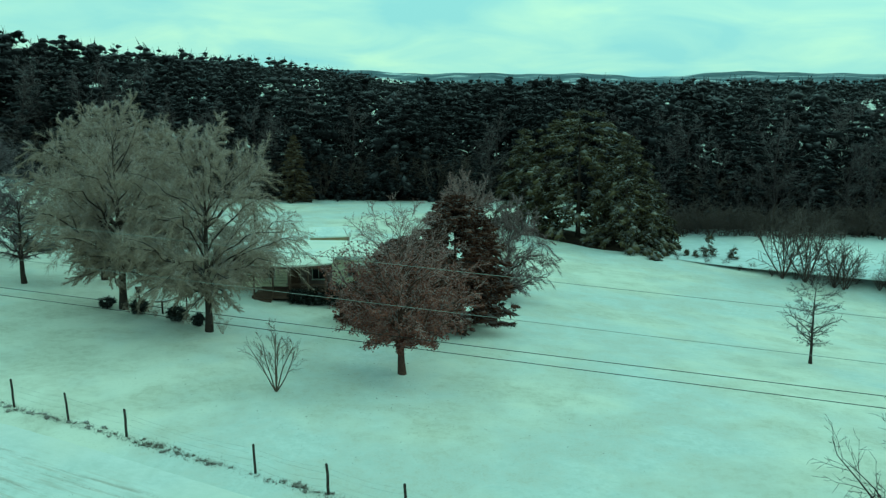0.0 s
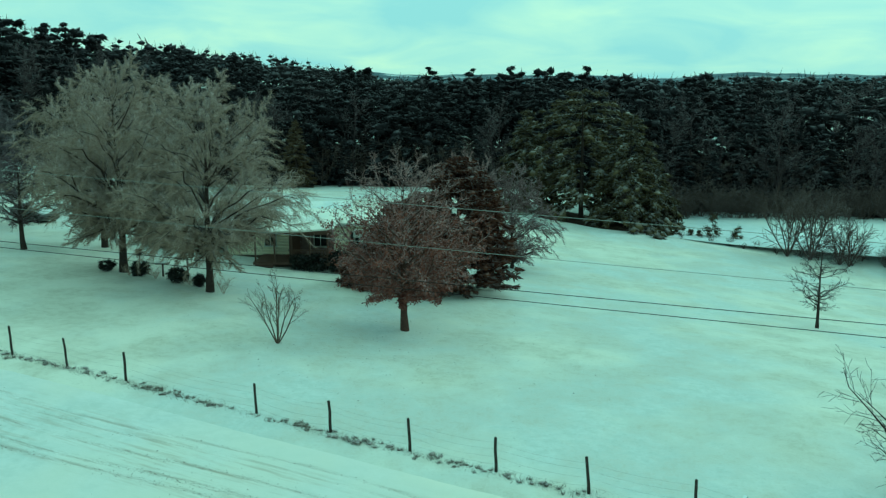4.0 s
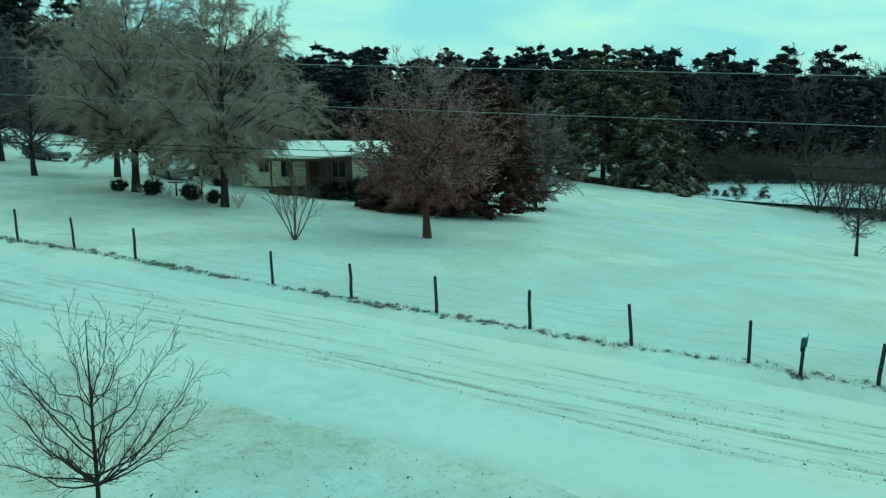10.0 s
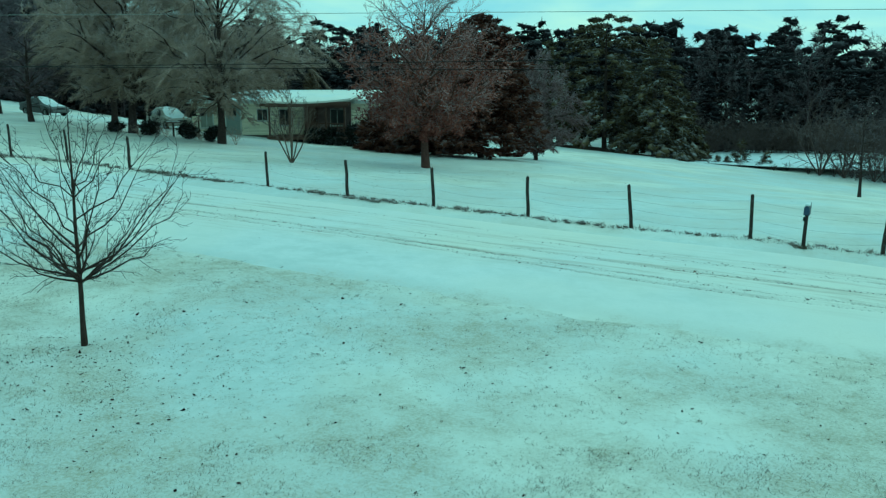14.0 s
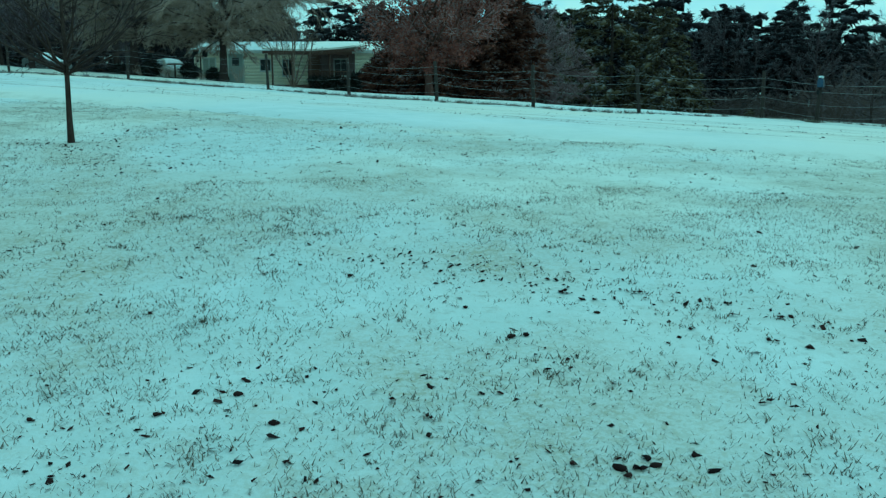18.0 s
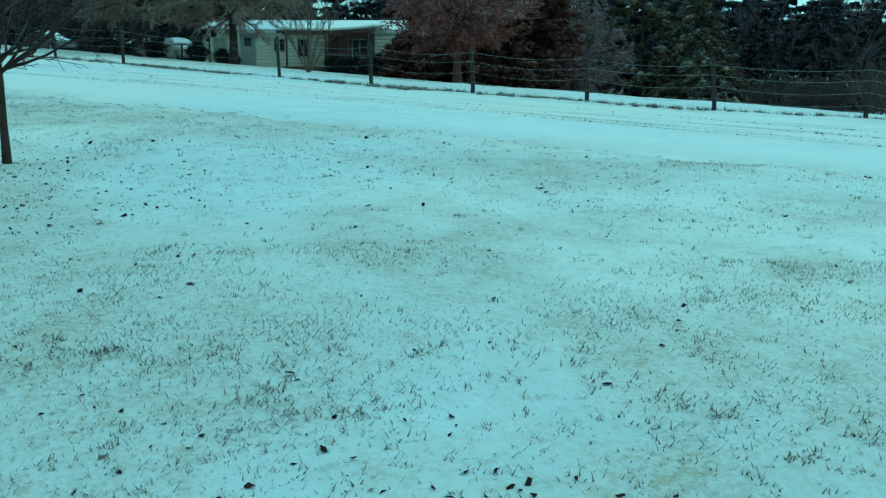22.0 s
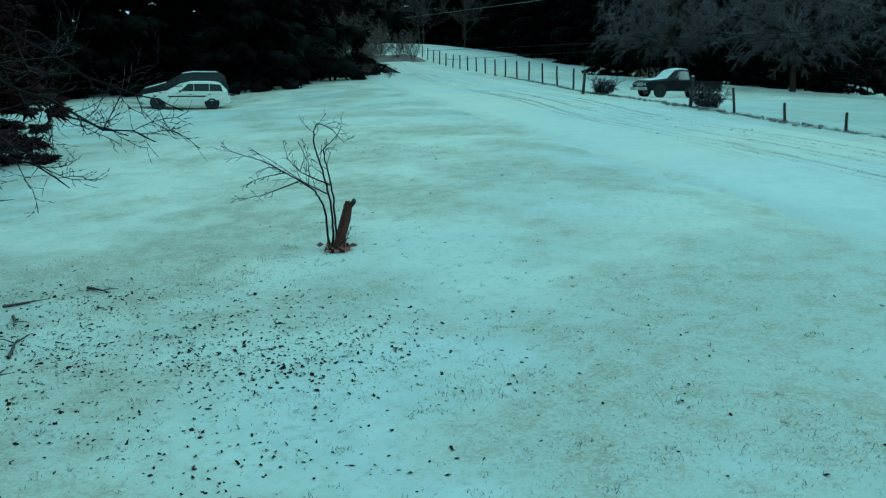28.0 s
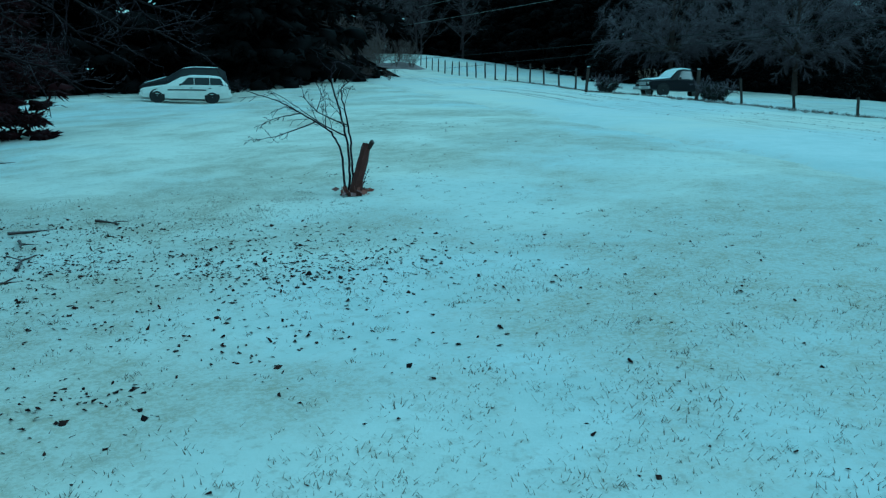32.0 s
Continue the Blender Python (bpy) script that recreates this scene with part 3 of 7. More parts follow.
def pine_cloud(seed, h, width, n, tuft=0.9, bottom=0.3, shape="round", blades=22, core=0.6, droop=0.35, reach=1.0, slim=0.08, clump=0):
    """Foliage of a pine of height h: tufts on the ends of whorled boughs."""
    rng = np.random.default_rng(seed)
    u = bottom + (1 - bottom) * rng.random(n) ** 0.85
    t = (u - bottom) / (1 - bottom)
    if shape == "round":
        prof = np.sqrt(np.clip(1 - (1.9 * t - 0.85) ** 2 / 1.25, 0.02, 1))
    elif shape == "cone":
        prof = 1.02 - t ** 1.1
    else:
        prof = (1.02 - t) ** 0.6 * (0.55 + 0.45 * np.minimum(1, t * 5))
    lump = 1 + 0.22 * np.sin(u * 23 + seed)
    rad = width * prof * lump * (0.45 + 0.6 * rng.random(n) ** 0.5)
    az = rng.random(n) * 2 * np.pi
    if clump:
        m = max(8, n // clump)
        kb = rng.integers(0, m, n)
        bu, ba, bq = bottom + (1 - bottom) * rng.random(m) ** 0.85, rng.random(m) * 2 * np.pi, 0.5 + 0.5 * rng.random(m)
        q = rng.random(n) ** 0.7
        u = np.clip(bu[kb] + rng.normal(0, 0.018, n), bottom, 1)
        t = (u - bottom) / (1 - bottom)
        prof = np.sqrt(np.clip(1 - (1.9 * t - 0.85) ** 2 / 1.25, 0.02, 1)) if shape == "round" else (1.02 - t) ** 0.7
        rad = width * prof * bq[kb] * (0.3 + 0.75 * q)
        az = ba[kb] + rng.normal(0, 0.14, n) / np.maximum(0.35, q)
    o = np.stack([np.cos(az), np.sin(az), np.zeros(n)], 1)
    c = o * rad[:, None]
    c[:, 2] = u * h - 0.12 * rad - (0.05 * rad ** 2 if clump else 0)
    c[:, 2] = np.maximum(c[:, 2], 0.15)
    s = tuft * (0.65 + 0.7 * rng.random(n)) * (1 - 0.35 * t)
    o[:, 2] = 0.4 * (t - 0.3)
    return tufts(rng, c, s, o, blades, droop, core, 0.7, slim, reach)


GOLD = (1 + math.sqrt(5)) / 2
LUMP_V = np.array([(-1, GOLD, 0), (1, GOLD, 0), (-1, -GOLD, 0), (1, -GOLD, 0), (0, -1, GOLD), (0, 1, GOLD), (0, -1, -GOLD), (0, 1, -GOLD), (GOLD, 0, -1), (GOLD, 0, 1), (-GOLD, 0, -1), (-GOLD, 0, 1)], float) / math.sqrt(1 + GOLD * GOLD)
LUMP_F = np.array([(i, j, k) for i, j, k in itertools.combinations(range(12), 3) if max(np.linalg.norm(LUMP_V[i] - LUMP_V[j]), np.linalg.norm(LUMP_V[j] - LUMP_V[k]), np.linalg.norm(LUMP_V[i] - LUMP_V[k])) < 1.1])
LUMP_F = np.array([f if np.dot(np.cross(LUMP_V[f[1]] - LUMP_V[f[0]], LUMP_V[f[2]] - LUMP_V[f[0]]), LUMP_V[f[0]]) > 0 else f[::-1] for f in LUMP_F])


def finer(v, f):
    """Each triangle of a ball parted in four."""
    v, seen, out = [tuple(p) for p in v], {}, []

    def mid(a, b):
        key = (min(a, b), max(a, b))
        if key not in seen:
            q = (np.array(v[a]) + np.array(v[b])) / 2
            v.append(tuple(q / np.linalg.norm(q)))
            seen[key] = len(v) - 1
        return seen[key]
    for a, b, c in f:
        d, e, g = mid(a, b), mid(b, c), mid(c, a)
        out += [(a, d, g), (d, b, e), (g, e, c), (d, e, g)]
    return np.array(v), np.array(out)


FINE_V, FINE_F = finer(LUMP_V, LUMP_F)


def pads(rng, centres, sizes, outward, tilt, blades=8, fine=False, long=1.35, flat=0.5, rough=0.3, slim=0.2):
    """Hanging cushions of needles at the ends of boughs, furred with short sprays."""
    bv, bf = (FINE_V, FINE_F) if fine else (LUMP_V, LUMP_F)
    n = len(centres)
    o = outward / (np.linalg.norm(outward, axis=1)[:, None] + 1e-9)
    tan = np.stack([-o[:, 1], o[:, 0], np.zeros(n)], 1)
    ct, st = np.cos(tilt)[:, None], np.sin(tilt)[:, None]
    up = np.array([[0, 0, 1.0]])
    a, nrm = o * ct - up * st, o * st + up * ct
    jit = 1 + rng.normal(0, rough, (n, len(bv), 1))
    loc = bv[None] * jit * (0.68 if blades else 1.0)
    sz = sizes[:, None, None]
    v = centres[:, None] + sz * (long * loc[:, :, 0:1] * a[:, None] + loc[:, :, 1:2] * tan[:, None] + flat * loc[:, :, 2:3] * nrm[:, None])
    V, F = [v.reshape(-1, 3)], [(bf[None] + (np.arange(n) * len(bv))[:, None, None]).reshape(-1, 3)]
    if blades:
        # sprays that stand off the cushion all round and hang at its rim
        m = n * blades
        d = rng.normal(0, 1, (m, 3))
        d[:, 0] += 0.35
        d /= np.linalg.norm(d, axis=1)[:, None]
        s1 = np.repeat(sizes, blades)[:, None]
        ra, rt, rn = np.repeat(a, blades, 0), np.repeat(tan, blades, 0), np.repeat(nrm, blades, 0)
        rim = ra * d[:, 0:1] * long + rt * d[:, 1:2] + rn * d[:, 2:3] * flat
        start = np.repeat(centres, blades, 0) + s1 * rim * (0.35 + 0.25 * rng.random((m, 1)))
        go = rim + rng.normal(0, 0.3, (m, 3)) + ra * 0.35
        go[:, 2] -= 0.22
        go /= np.linalg.norm(go, axis=1)[:, None]
        w = np.cross(go, rng.normal(0, 1, (m, 3))); w /= np.linalg.norm(w, axis=1)[:, None] + 1e-9
        ln = s1 * (0.55 + 0.5 * rng.random((m, 1)))
        V.append(np.stack([start + w * ln * slim, start - w * ln * slim, start + go * ln], 1).reshape(-1, 3))
        F.append(np.arange(m * 3).reshape(-1, 3) + n * len(bv))
    return np.concatenate(V), np.concatenate(F)


def crown_profile(shape, t):
    if shape == "round":
        return np.sqrt(np.clip(1 - (1.9 * t - 0.85) ** 2 / 1.25, 0.02, 1))
    if shape == "dome":
        return np.clip(1 - t ** 2.3, 0.01, 1) ** 0.62
    return np.clip(1.03 - t, 0.02, 1) ** 0.75


def bough_cloud(seed, h, width, m, per, size, bottom=0.05, shape="round", droop=0.35, blades=8, fine=False, inner=0.35, power=0.9, flat=0.5):
    """Foliage on m sweeping boughs, each hung with a few pads that lie along it."""
    rng = np.random.default_rng(seed)
    i = np.arange(m)
    u = np.clip(bottom + (1 - bottom) * ((i + 0.5) / m) ** power + rng.normal(0, 0.012, m), bottom, 1.0)
    t = (u - bottom) / (1 - bottom)
    az = i * 2.39996 + rng.normal(0, 0.3, m)
    prof = crown_profile(shape, t)
    L = width * prof * (0.72 + 0.38 * rng.random(m))
    rep = lambda q: np.repeat(q, per)
    q = np.tile(np.linspace(inner, 1.0, per), m) + rng.normal(0, 0.06, m * per)
    a2 = rep(az) + rng.normal(0, 0.2, m * per) * (1.25 - 0.6 * q)
    o = np.stack([np.cos(a2), np.sin(a2), np.zeros(m * per)], 1)
    r = rep(L) * q
    c = o * r[:, None]
    c[:, 2] = rep(u) * h + rep(L) * (0.18 * q + 0.12 * rep(t) ** 3 * q - droop * (1 - 0.7 * rep(t) ** 2) * q * q) + rng.normal(0, 0.1 * size, m * per)
    s = size * (0.6 + 0.6 * rng.random(m * per)) * (0.5 + 0.6 * rep(prof)) * (0.75 + 0.35 * q)
    c[:, 2] = np.maximum(c[:, 2], s * 0.4)
    tilt = np.arctan((2 * droop * q - 0.18)) * 0.9 * (1 - 0.9 * rep(t) ** 2) + rng.normal(0, 0.2, m * per)
    return pads(rng, c, s, o, tilt, blades, fine, flat=flat)


def conifer(name, x, y, h, width, m, per, size, seed, mat, label, shape="round", bottom=0.05, droop=0.35, blades=10, group="", trunk=0.2, fine=False, inner=0.35, flat=0.5, power=0.9):
    """An evergreen with a trunk, bare bough wood and hanging cushions of foliage."""
    t = thing(name, pose(x, y, gz(x, y) - 0.05), label, "tree", group)
    v, f = pine_trunk(h, trunk, seed)
    part_np("trunk", v, f, BARK_DARK, t, smooth=True)
    v, f = bough_cloud(seed, h, width, m, per, size, bottom, shape, droop, blades, fine, inner, power, flat)
    v[:, 2] = np.maximum(v[:, 2], 0.02)
    part_np("crown", v, f, mat, t, smooth=True)
    return t


def pine_trunk(h, r, seed=0, sides=7):
    rng = np.random.default_rng(seed)
    k = 8
    pts = np.stack([np.cumsum(rng.normal(0, 0.02 * h / k, k)), np.cumsum(rng.normal(0, 0.02 * h / k, k)), np.linspace(0, h * 0.95, k)], 1)
    pts[0, :2] = 0
    return tube(pts, r * np.linspace(1, 0.15, k), sides)


def evergreen(name, x, y, h, width, n, seed, mat, label, tuft=0.9, bottom=0.06, shape="cone", blades=24, core=0.6, droop=0.3, group="", trunk=0.16, scale=(1, 1), reach=0.8, slim=0.08, clump=0):
    t = thing(name, pose(x, y, gz(x, y) - 0.05), label, "tree", group)
    v, f = pine_trunk(h, trunk, seed)
    part_np("trunk", v, f, BARK_DARK, t, smooth=True)
    v, f = pine_cloud(seed, h, width, n, tuft, bottom, shape, blades, core, droop, reach, slim, clump)
    v[:, 0] *= scale[0]; v[:, 1] *= scale[1]
    part_np("crown", v, f, mat, t, smooth=True)
    return t


def env_tree(name, x, y, h, rx, z0, r, seed, bark_mat, twig_mat, label, n1=30, n2=10, n3=6, bow=0.05, fork=0.25, top=0.8, sub=0.34, twig=0.4, least=0.008, group="", aim=None, lean=(0.0, 0.0), rise=0.45, parent_z=None, lift=0.0, trunk_end=0.8, fill=0.55, fine=False, weep=0.0, boughs=(), kink=0.14, limb=1.0):
    """A leafless tree whose limbs reach an egg-shaped outline: h high, rx wide to each side, its crown from z0 up."""
    rng = np.random.default_rng(seed)
    t = thing(name, pose(x, y, gz(x, y) - 0.05), label, "tree", group)
    segs = []
    k = 9
    tz = np.linspace(0, h * trunk_end, k)
    tx = np.cumsum(rng.normal(0, 0.012 * h / k * 2, (k, 2)), 0) + np.outer(tz, lean)
    tx -= tx[0]
    tp = np.column_stack([tx, tz])
    tr = r * (1 - 0.9 * np.linspace(0, 1, k) ** 1.1)
    tr[0] *= 1.25
    for i in range(k - 1):
        segs.append((*tp[i], *tp[i + 1], tr[i], tr[i + 1], 0))
    cz, rz = (h + z0) / 2, (h - z0) / 2
    spec = [None, None, lv(n2, 3 if kink < 0.2 else 5, 0.25, 40, sub, lift, kink, 0.45, 0.45), lv(n3, 1 if fine else 2, 0.12, 44, twig, lift, 0.18, 0.35, 0.6)]
    for i in range(n1):
        u = 1 - 2 * (i + 0.5) / n1 + rng.normal(0, 0.03)
        u = float(np.clip(u, -0.97, 0.97))
        az = i * 2.39996 + rng.normal(0, 0.25)
        w = rx * math.sqrt(1 - u * u) * (fill + (1.06 - fill) * rng.random() ** 0.6)
        T = np.array([w * math.cos(az) + lean[0] * cz, w * math.sin(az) + lean[1] * cz, cz + rz * u * (0.9 + 0.15 * rng.random())])
        zs = np.clip(T[2] - rise * w - 0.15 * h * rng.random(), fork * h * (0.95 + 0.2 * rng.random()), min(top, trunk_end - 0.02) * h)
        S = np.array([np.interp(zs, tz, tp[:, 0]), np.interp(zs, tz, tp[:, 1]), zs])
        length = np.linalg.norm(T - S)
        mid = (S + T) / 2 + np.array([0, 0, bow * length]) + rng.normal(0, 0.05 * length, 3)
        q = np.linspace(0, 1, 7)[:, None]
        pts = S * (1 - q) ** 2 + 2 * mid * q * (1 - q) + T * q ** 2
        pts[1:] += rng.normal(0, 0.018 * length, (6, 3))
        r0 = max(least * 1.6, limb * min(float(np.interp(zs, tz, tr)) * 0.62, 0.028 * length ** 1.1))
        rr = r0 * (1 - 0.85 * q[:, 0])
        for j in range(6):
            segs.append((*pts[j], *pts[j + 1], rr[j], rr[j + 1], 1))
        c = spec[2]
        for j in range(c["n"]):
            f = c["start"] + (1 - c["start"]) * (j + rng.random()) / c["n"]
            a = min(5, int(f * 6))
            at = pts[a] + (pts[a + 1] - pts[a]) * (f * 6 - a)
            axis = unit(pts[a + 1] - pts[a])
            side = unit(np.cross(axis, rng.normal(0, 1, 3)))
            ang = radians(c["angle"]) * (0.7 + 0.6 * rng.random())
            grow(rng, segs, at, unit(axis * math.cos(ang) + side * math.sin(ang)), max(0.25, length * sub) * (1 - 0.4 * f) * (0.75 + 0.5 * rng.random()), max(least, r0 * 0.4 * (1 - 0.6 * f)), 2, spec)
    segs = np.array(segs)
    if weep:
        for o in (0, 3):
            rho = np.hypot(segs[:, o], segs[:, o + 1])
            segs[:, o + 2] -= weep * (rho / rx) ** 2.2 * (segs[:, 8] > 0)
        segs[:, [2, 5]] = np.maximum(segs[:, [2, 5]], np.where(segs[:, 8:9] > 0, 0.3, -1))
    if boughs:
        more = []
        for pts, r0, spec2 in boughs:
            bough(rng, more, pts, r0, spec2)
        segs = np.concatenate([segs, np.array(more)])
    wood_parts(segs, t, bark_mat, twig_mat, 1, least, fine)
    return t, segs


def bough(rng, out, points, r0, spec, level=1, rough=1.0):
    """A limb bent through a few points, with offshoots of the given spec."""
    pts = np.array(points, float)
    s = np.linspace(0, len(pts) - 1, 5 * (len(pts) - 1) + 1)
    # round the corners of the coarse line
    line = np.stack([np.interp(s, np.arange(len(pts)), pts[:, k]) for k in range(3)], 1)
    for _ in range(6):
        line[1:-1] = 0.5 * line[1:-1] + 0.25 * (line[:-2] + line[2:])
    line[1:] += rough * rng.normal(0, 0.006 + 0.004 * np.linalg.norm(pts[-1] - pts[0]), (len(line) - 1, 3))
    n = len(line) - 1
    rr = r0 * (1 - 0.8 * np.linspace(0, 1, n + 1))
    for j in range(n):
        out.append((*line[j], *line[j + 1], rr[j], rr[j + 1], level))
    length = np.linalg.norm(np.diff(line, axis=0), axis=1).sum()
    c = spec[2]
    for j in range(c["n"]):
        f = c["start"] + (1 - c["start"]) * (j + rng.random()) / c["n"]
        a = min(n - 1, int(f * n))
        axis = unit(line[a + 1] - line[a])
        sd = unit(np.cross(axis, rng.normal(0, 1, 3)))
        ang = radians(c["angle"]) * (0.7 + 0.6 * rng.random())
        grow(rng, out, line[a], unit(axis * math.cos(ang) + sd * math.sin(ang)), length * c["ratio"] * (1 - 0.4 * f) * (0.6 + 0.6 * rng.random()), max(0.003, r0 * c["thick"] * (1 - 0.6 * f)), 2, spec)
# ---- the trees of the farm ----
ELM_LABEL = "tall bare elm with a dense haze of frosted olive twigs"
env_tree("elm_tree", -12.92, 47.66, 11.8, 5.2, 1.2, 0.21, 11, BARK_DARK, TWIG_FROST, ELM_LABEL, 66, 19, 52, 0.10, 0.2, 0.8, 0.36, 0.36, 0.0085, "tall elms by the house", lift=-0.04, rise=0.75, fine=True, weep=1.2, kink=0.2, limb=0.8)
env_tree("elm_tree", -18.85, 51.1, 12.2, 5.4, 1.4, 0.23, 12, BARK_DARK, TWIG_FROST, ELM_LABEL, 66, 19, 52, 0.10, 0.2, 0.8, 0.36, 0.36, 0.0085, "tall elms by the house", lift=-0.04, rise=0.75, fine=True, weep=1.0)
env_tree("elm_tree", -22.6, 58.2, 12.0, 5.2, 1.6, 0.2, 13, BARK_DARK, TWIG_FROST, "bare elm with drooping frosted twigs beside parked cars", 52, 15, 44, 0.10, 0.22, 0.8, 0.36, 0.38, 0.009, "tall elms by the house", lift=-0.04, rise=0.75, fine=True, weep=0.9, kink=0.2, limb=0.8)
env_tree("yard_tree", -26.85, 55.8, 6.7, 2.6, 1.3, 0.17, 14, BARK_DARK, TWIG_PLUM, "smaller dark bare tree at the edge of the yard", 34, 10, 12, 0.06, 0.24, 0.8, 0.36, 0.5, 0.009, fine=True, weep=0.4)
tree_m, segs_m = env_tree("oak_tree", -2.04, 42.87, 8.9, 3.85, 1.3, 0.19, 21, BARK_BROWN, TWIG_MAUVE, "spreading oak with withered brown leaves in its lower crown", 64, 12, 6, 0.03, 0.2, 0.82, 0.34, 0.45, 0.010, rise=0.55)
rng = np.random.default_rng(5)
tw = segs_m[(segs_m[:, 8] >= 2) & (segs_m[:, 2] < 6.6) & (segs_m[:, 2] > 1.4)]
pick = tw[rng.integers(0, len(tw), 21000)]
pick = pick[rng.random(len(pick)) < smooth(7.2, 4.2, pick[:, 2])]
c = pick[:, 0:3] + (pick[:, 3:6] - pick[:, 0:3]) * rng.random((len(pick), 1)) + rng.normal(0, 0.07, (len(pick), 3))
v, f = leaf_quads(rng, c, 0.115)
part_np("leaves", v, f, OAK_LEAF, tree_m, "withered brown leaves")
for x, y, h, w, sd, mat, label in ((0.75, 52.6, 8.0, 3.25, 31, CEDAR, "tall domed cedar, olive-brown above and dark red below"), (-2.0, 52.2, 5.4, 3.0, 32, CEDAR, "low dark reddish cedar behind the oak"), (-4.4, 52.4, 2.6, 1.9, 34, CEDAR, "low dark reddish cedar bush by the house")):
    conifer("cedar_tree", x, y, h, w, int(56 * w + 30), 7, 0.3, sd, mat, label, "dome", 0.0, 0.12, 32, "dark cedars by the house", 0.18, inner=0.45, flat=0.6, power=0.8)
C_STEMS = ((0.2, 0.5), (1.5, 0.35), (2.7, 0.6), (3.9, 0.4), (5.1, 0.7), (0.9, 0.15), (4.4, 0.9), (6.0, 0.95), (0.5, 0.8), (2.2, 0.9))
MYRTLE = [VASE[0], lv(8, 5, 0.2, 30, 0.6, 0.04, 0.1, 0.4, 0.55), lv(9, 4, 0.2, 34, 0.45, 0.02, 0.14, 0.4, 0.5), lv(7, 3, 0.1, 36, 0.5, 0.0, 0.18, 0.4, 0.6)]
env_tree("crepe_myrtle", 4.9, 64.0, 7.5, 3.5, 0.5, 0.14, 41, BARK_DARK, TWIG_MYRTLE, "bare spreading tree with mauve twigs that arch to the ground", 62, 13, 30, 0.06, 0.06, 0.6, 0.34, 0.4, 0.011, rise=0.5, trunk_end=0.6, fine=True, weep=1.1, kink=0.16, limb=0.9)
bare_tree("thicket_bush", 2.2, 97.0, 5.0, 0.12, MYRTLE, 42, BARK_DARK, TWIG_MAUVE, "grey-brown bare bush at the far edge of the field", least=0.022,
          stems=[((0, 0, 0), (math.cos(a) * s, math.sin(a) * s, 1), 5.4 * (1 - 0.25 * s), 0.09) for a, s in C_STEMS])
env_tree("sapling", 22.55, 52.35, 6.0, 1.75, 1.1, 0.1, 51, BARK_DARK, TWIG_WOODS, "small lone bare tree in the snowy field", 44, 10, 14, -0.02, 0.2, 0.9, 0.34, 0.42, 0.006, rise=0.1, fine=True)
bare_tree("tan_shrub", -7.6, 38.74, 2.9, 0.05, [VASE[0], lv(5, 5, 0.35, 26, 0.5, 0.05, 0.1, 0.4, 0.55), lv(6, 3, 0.2, 34, 0.42, 0.02, 0.14, 0.4, 0.5), lv(4, 2, 0.1, 38, 0.5, 0.0, 0.18, 0.4, 0.6)], 61, TWIG_TAN, TWIG_TAN, "many-stemmed tan bare shrub in the snow", least=0.0055,
          stems=[((0, 0, 0), (math.cos(a) * q, math.sin(a) * q, 1), 2.75 * (1 - 0.25 * q), 0.034) for a, q in ((0.2, 0.42), (1.5, 0.2), (2.9, 0.62), (3.9, 0.3), (5.1, 0.35), (6.2, 0.66), (0.9, 0.08))])
env_tree("young_tree", -6.3, 14.28, 4.1, 1.7, 1.2, 0.046, 71, BARK_YOUNG, TWIG_YOUNG, "young bare tree with upswept branches and leaf litter below", 36, 9, 4, -0.15, 0.265, 0.58, 0.34, 0.34, 0.0036, rise=0.9, trunk_end=0.92, lift=0.06, limb=0.9, kink=0.13)
env_tree("roadside_tree", 15.2, 25.2, 5.4, 4.1, 1.3, 0.11, 81, BARK_YOUNG, TWIG_YOUNG, "bare spreading tree beyond the fence", 26, 9, 5, -0.05, 0.2, 0.8, 0.36, 0.45, 0.008, rise=0.6)
# a big tree leans its drooping boughs over the yard
OX, OY = -25.6, 11.6
OZ = gz(OX, OY) - 0.05
DROOP = [None, None, lv(26, 5, 0.1, 50, 0.22, 0.04, 0.26, 0.1, 0.45), lv(7, 3, 0.15, 48, 0.42, 0.09, 0.26, 0.3, 0.6)]
OVER = []
for k, (ex, ey, ez) in enumerate(((-22.6, 16.0, 2.7), (-21.7, 16.6, 3.2), (-23.3, 15.6, 2.95), (-24.6, 16.2, 2.9), (-22.9, 17.4, 3.5), (-22.2, 15.3, 3.3), (-23.9, 15.0, 3.2), (-25.2, 15.6, 3.5), (-23.8, 17.0, 3.2))):
    ex, ey, ez = ex - OX, ey - OY, ez + 0.05 - OZ
    OVER.append((((0.1 * ex, 0.1 * ey, 3.6 + 0.25 * k), (0.45 * ex + 0.2, 0.4 * ey, ez + 1.7 + 0.1 * k), (0.8 * ex - 0.1, 0.78 * ey + 0.15, ez + 0.45), (ex, ey, ez)), 0.035, DROOP))
env_tree("overhanging_tree", OX, OY, 11.5, 7.4, 4.3, 0.3, 91, BARK_SHADE, TWIG_NEAR_BLACK, "bare tree with drooping limbs over the yard, shade painted into its near-black colour", 70, 17, 11, 0.12, 0.34, 0.8, 0.3, 0.32, 0.006, rise=0.85, lift=-0.01, fine=True, weep=1.7, boughs=OVER, kink=0.26, limb=0.25)
conifer("cedar_tree", -42.2, 18.0, 9.0, 2.9, 170, 6, 0.32, 33, CEDAR_SHADE, "cedar at the dark edge of the yard, shade painted into its black-red", "dome", 0.0, 0.15, 30, inner=0.45, flat=0.6)
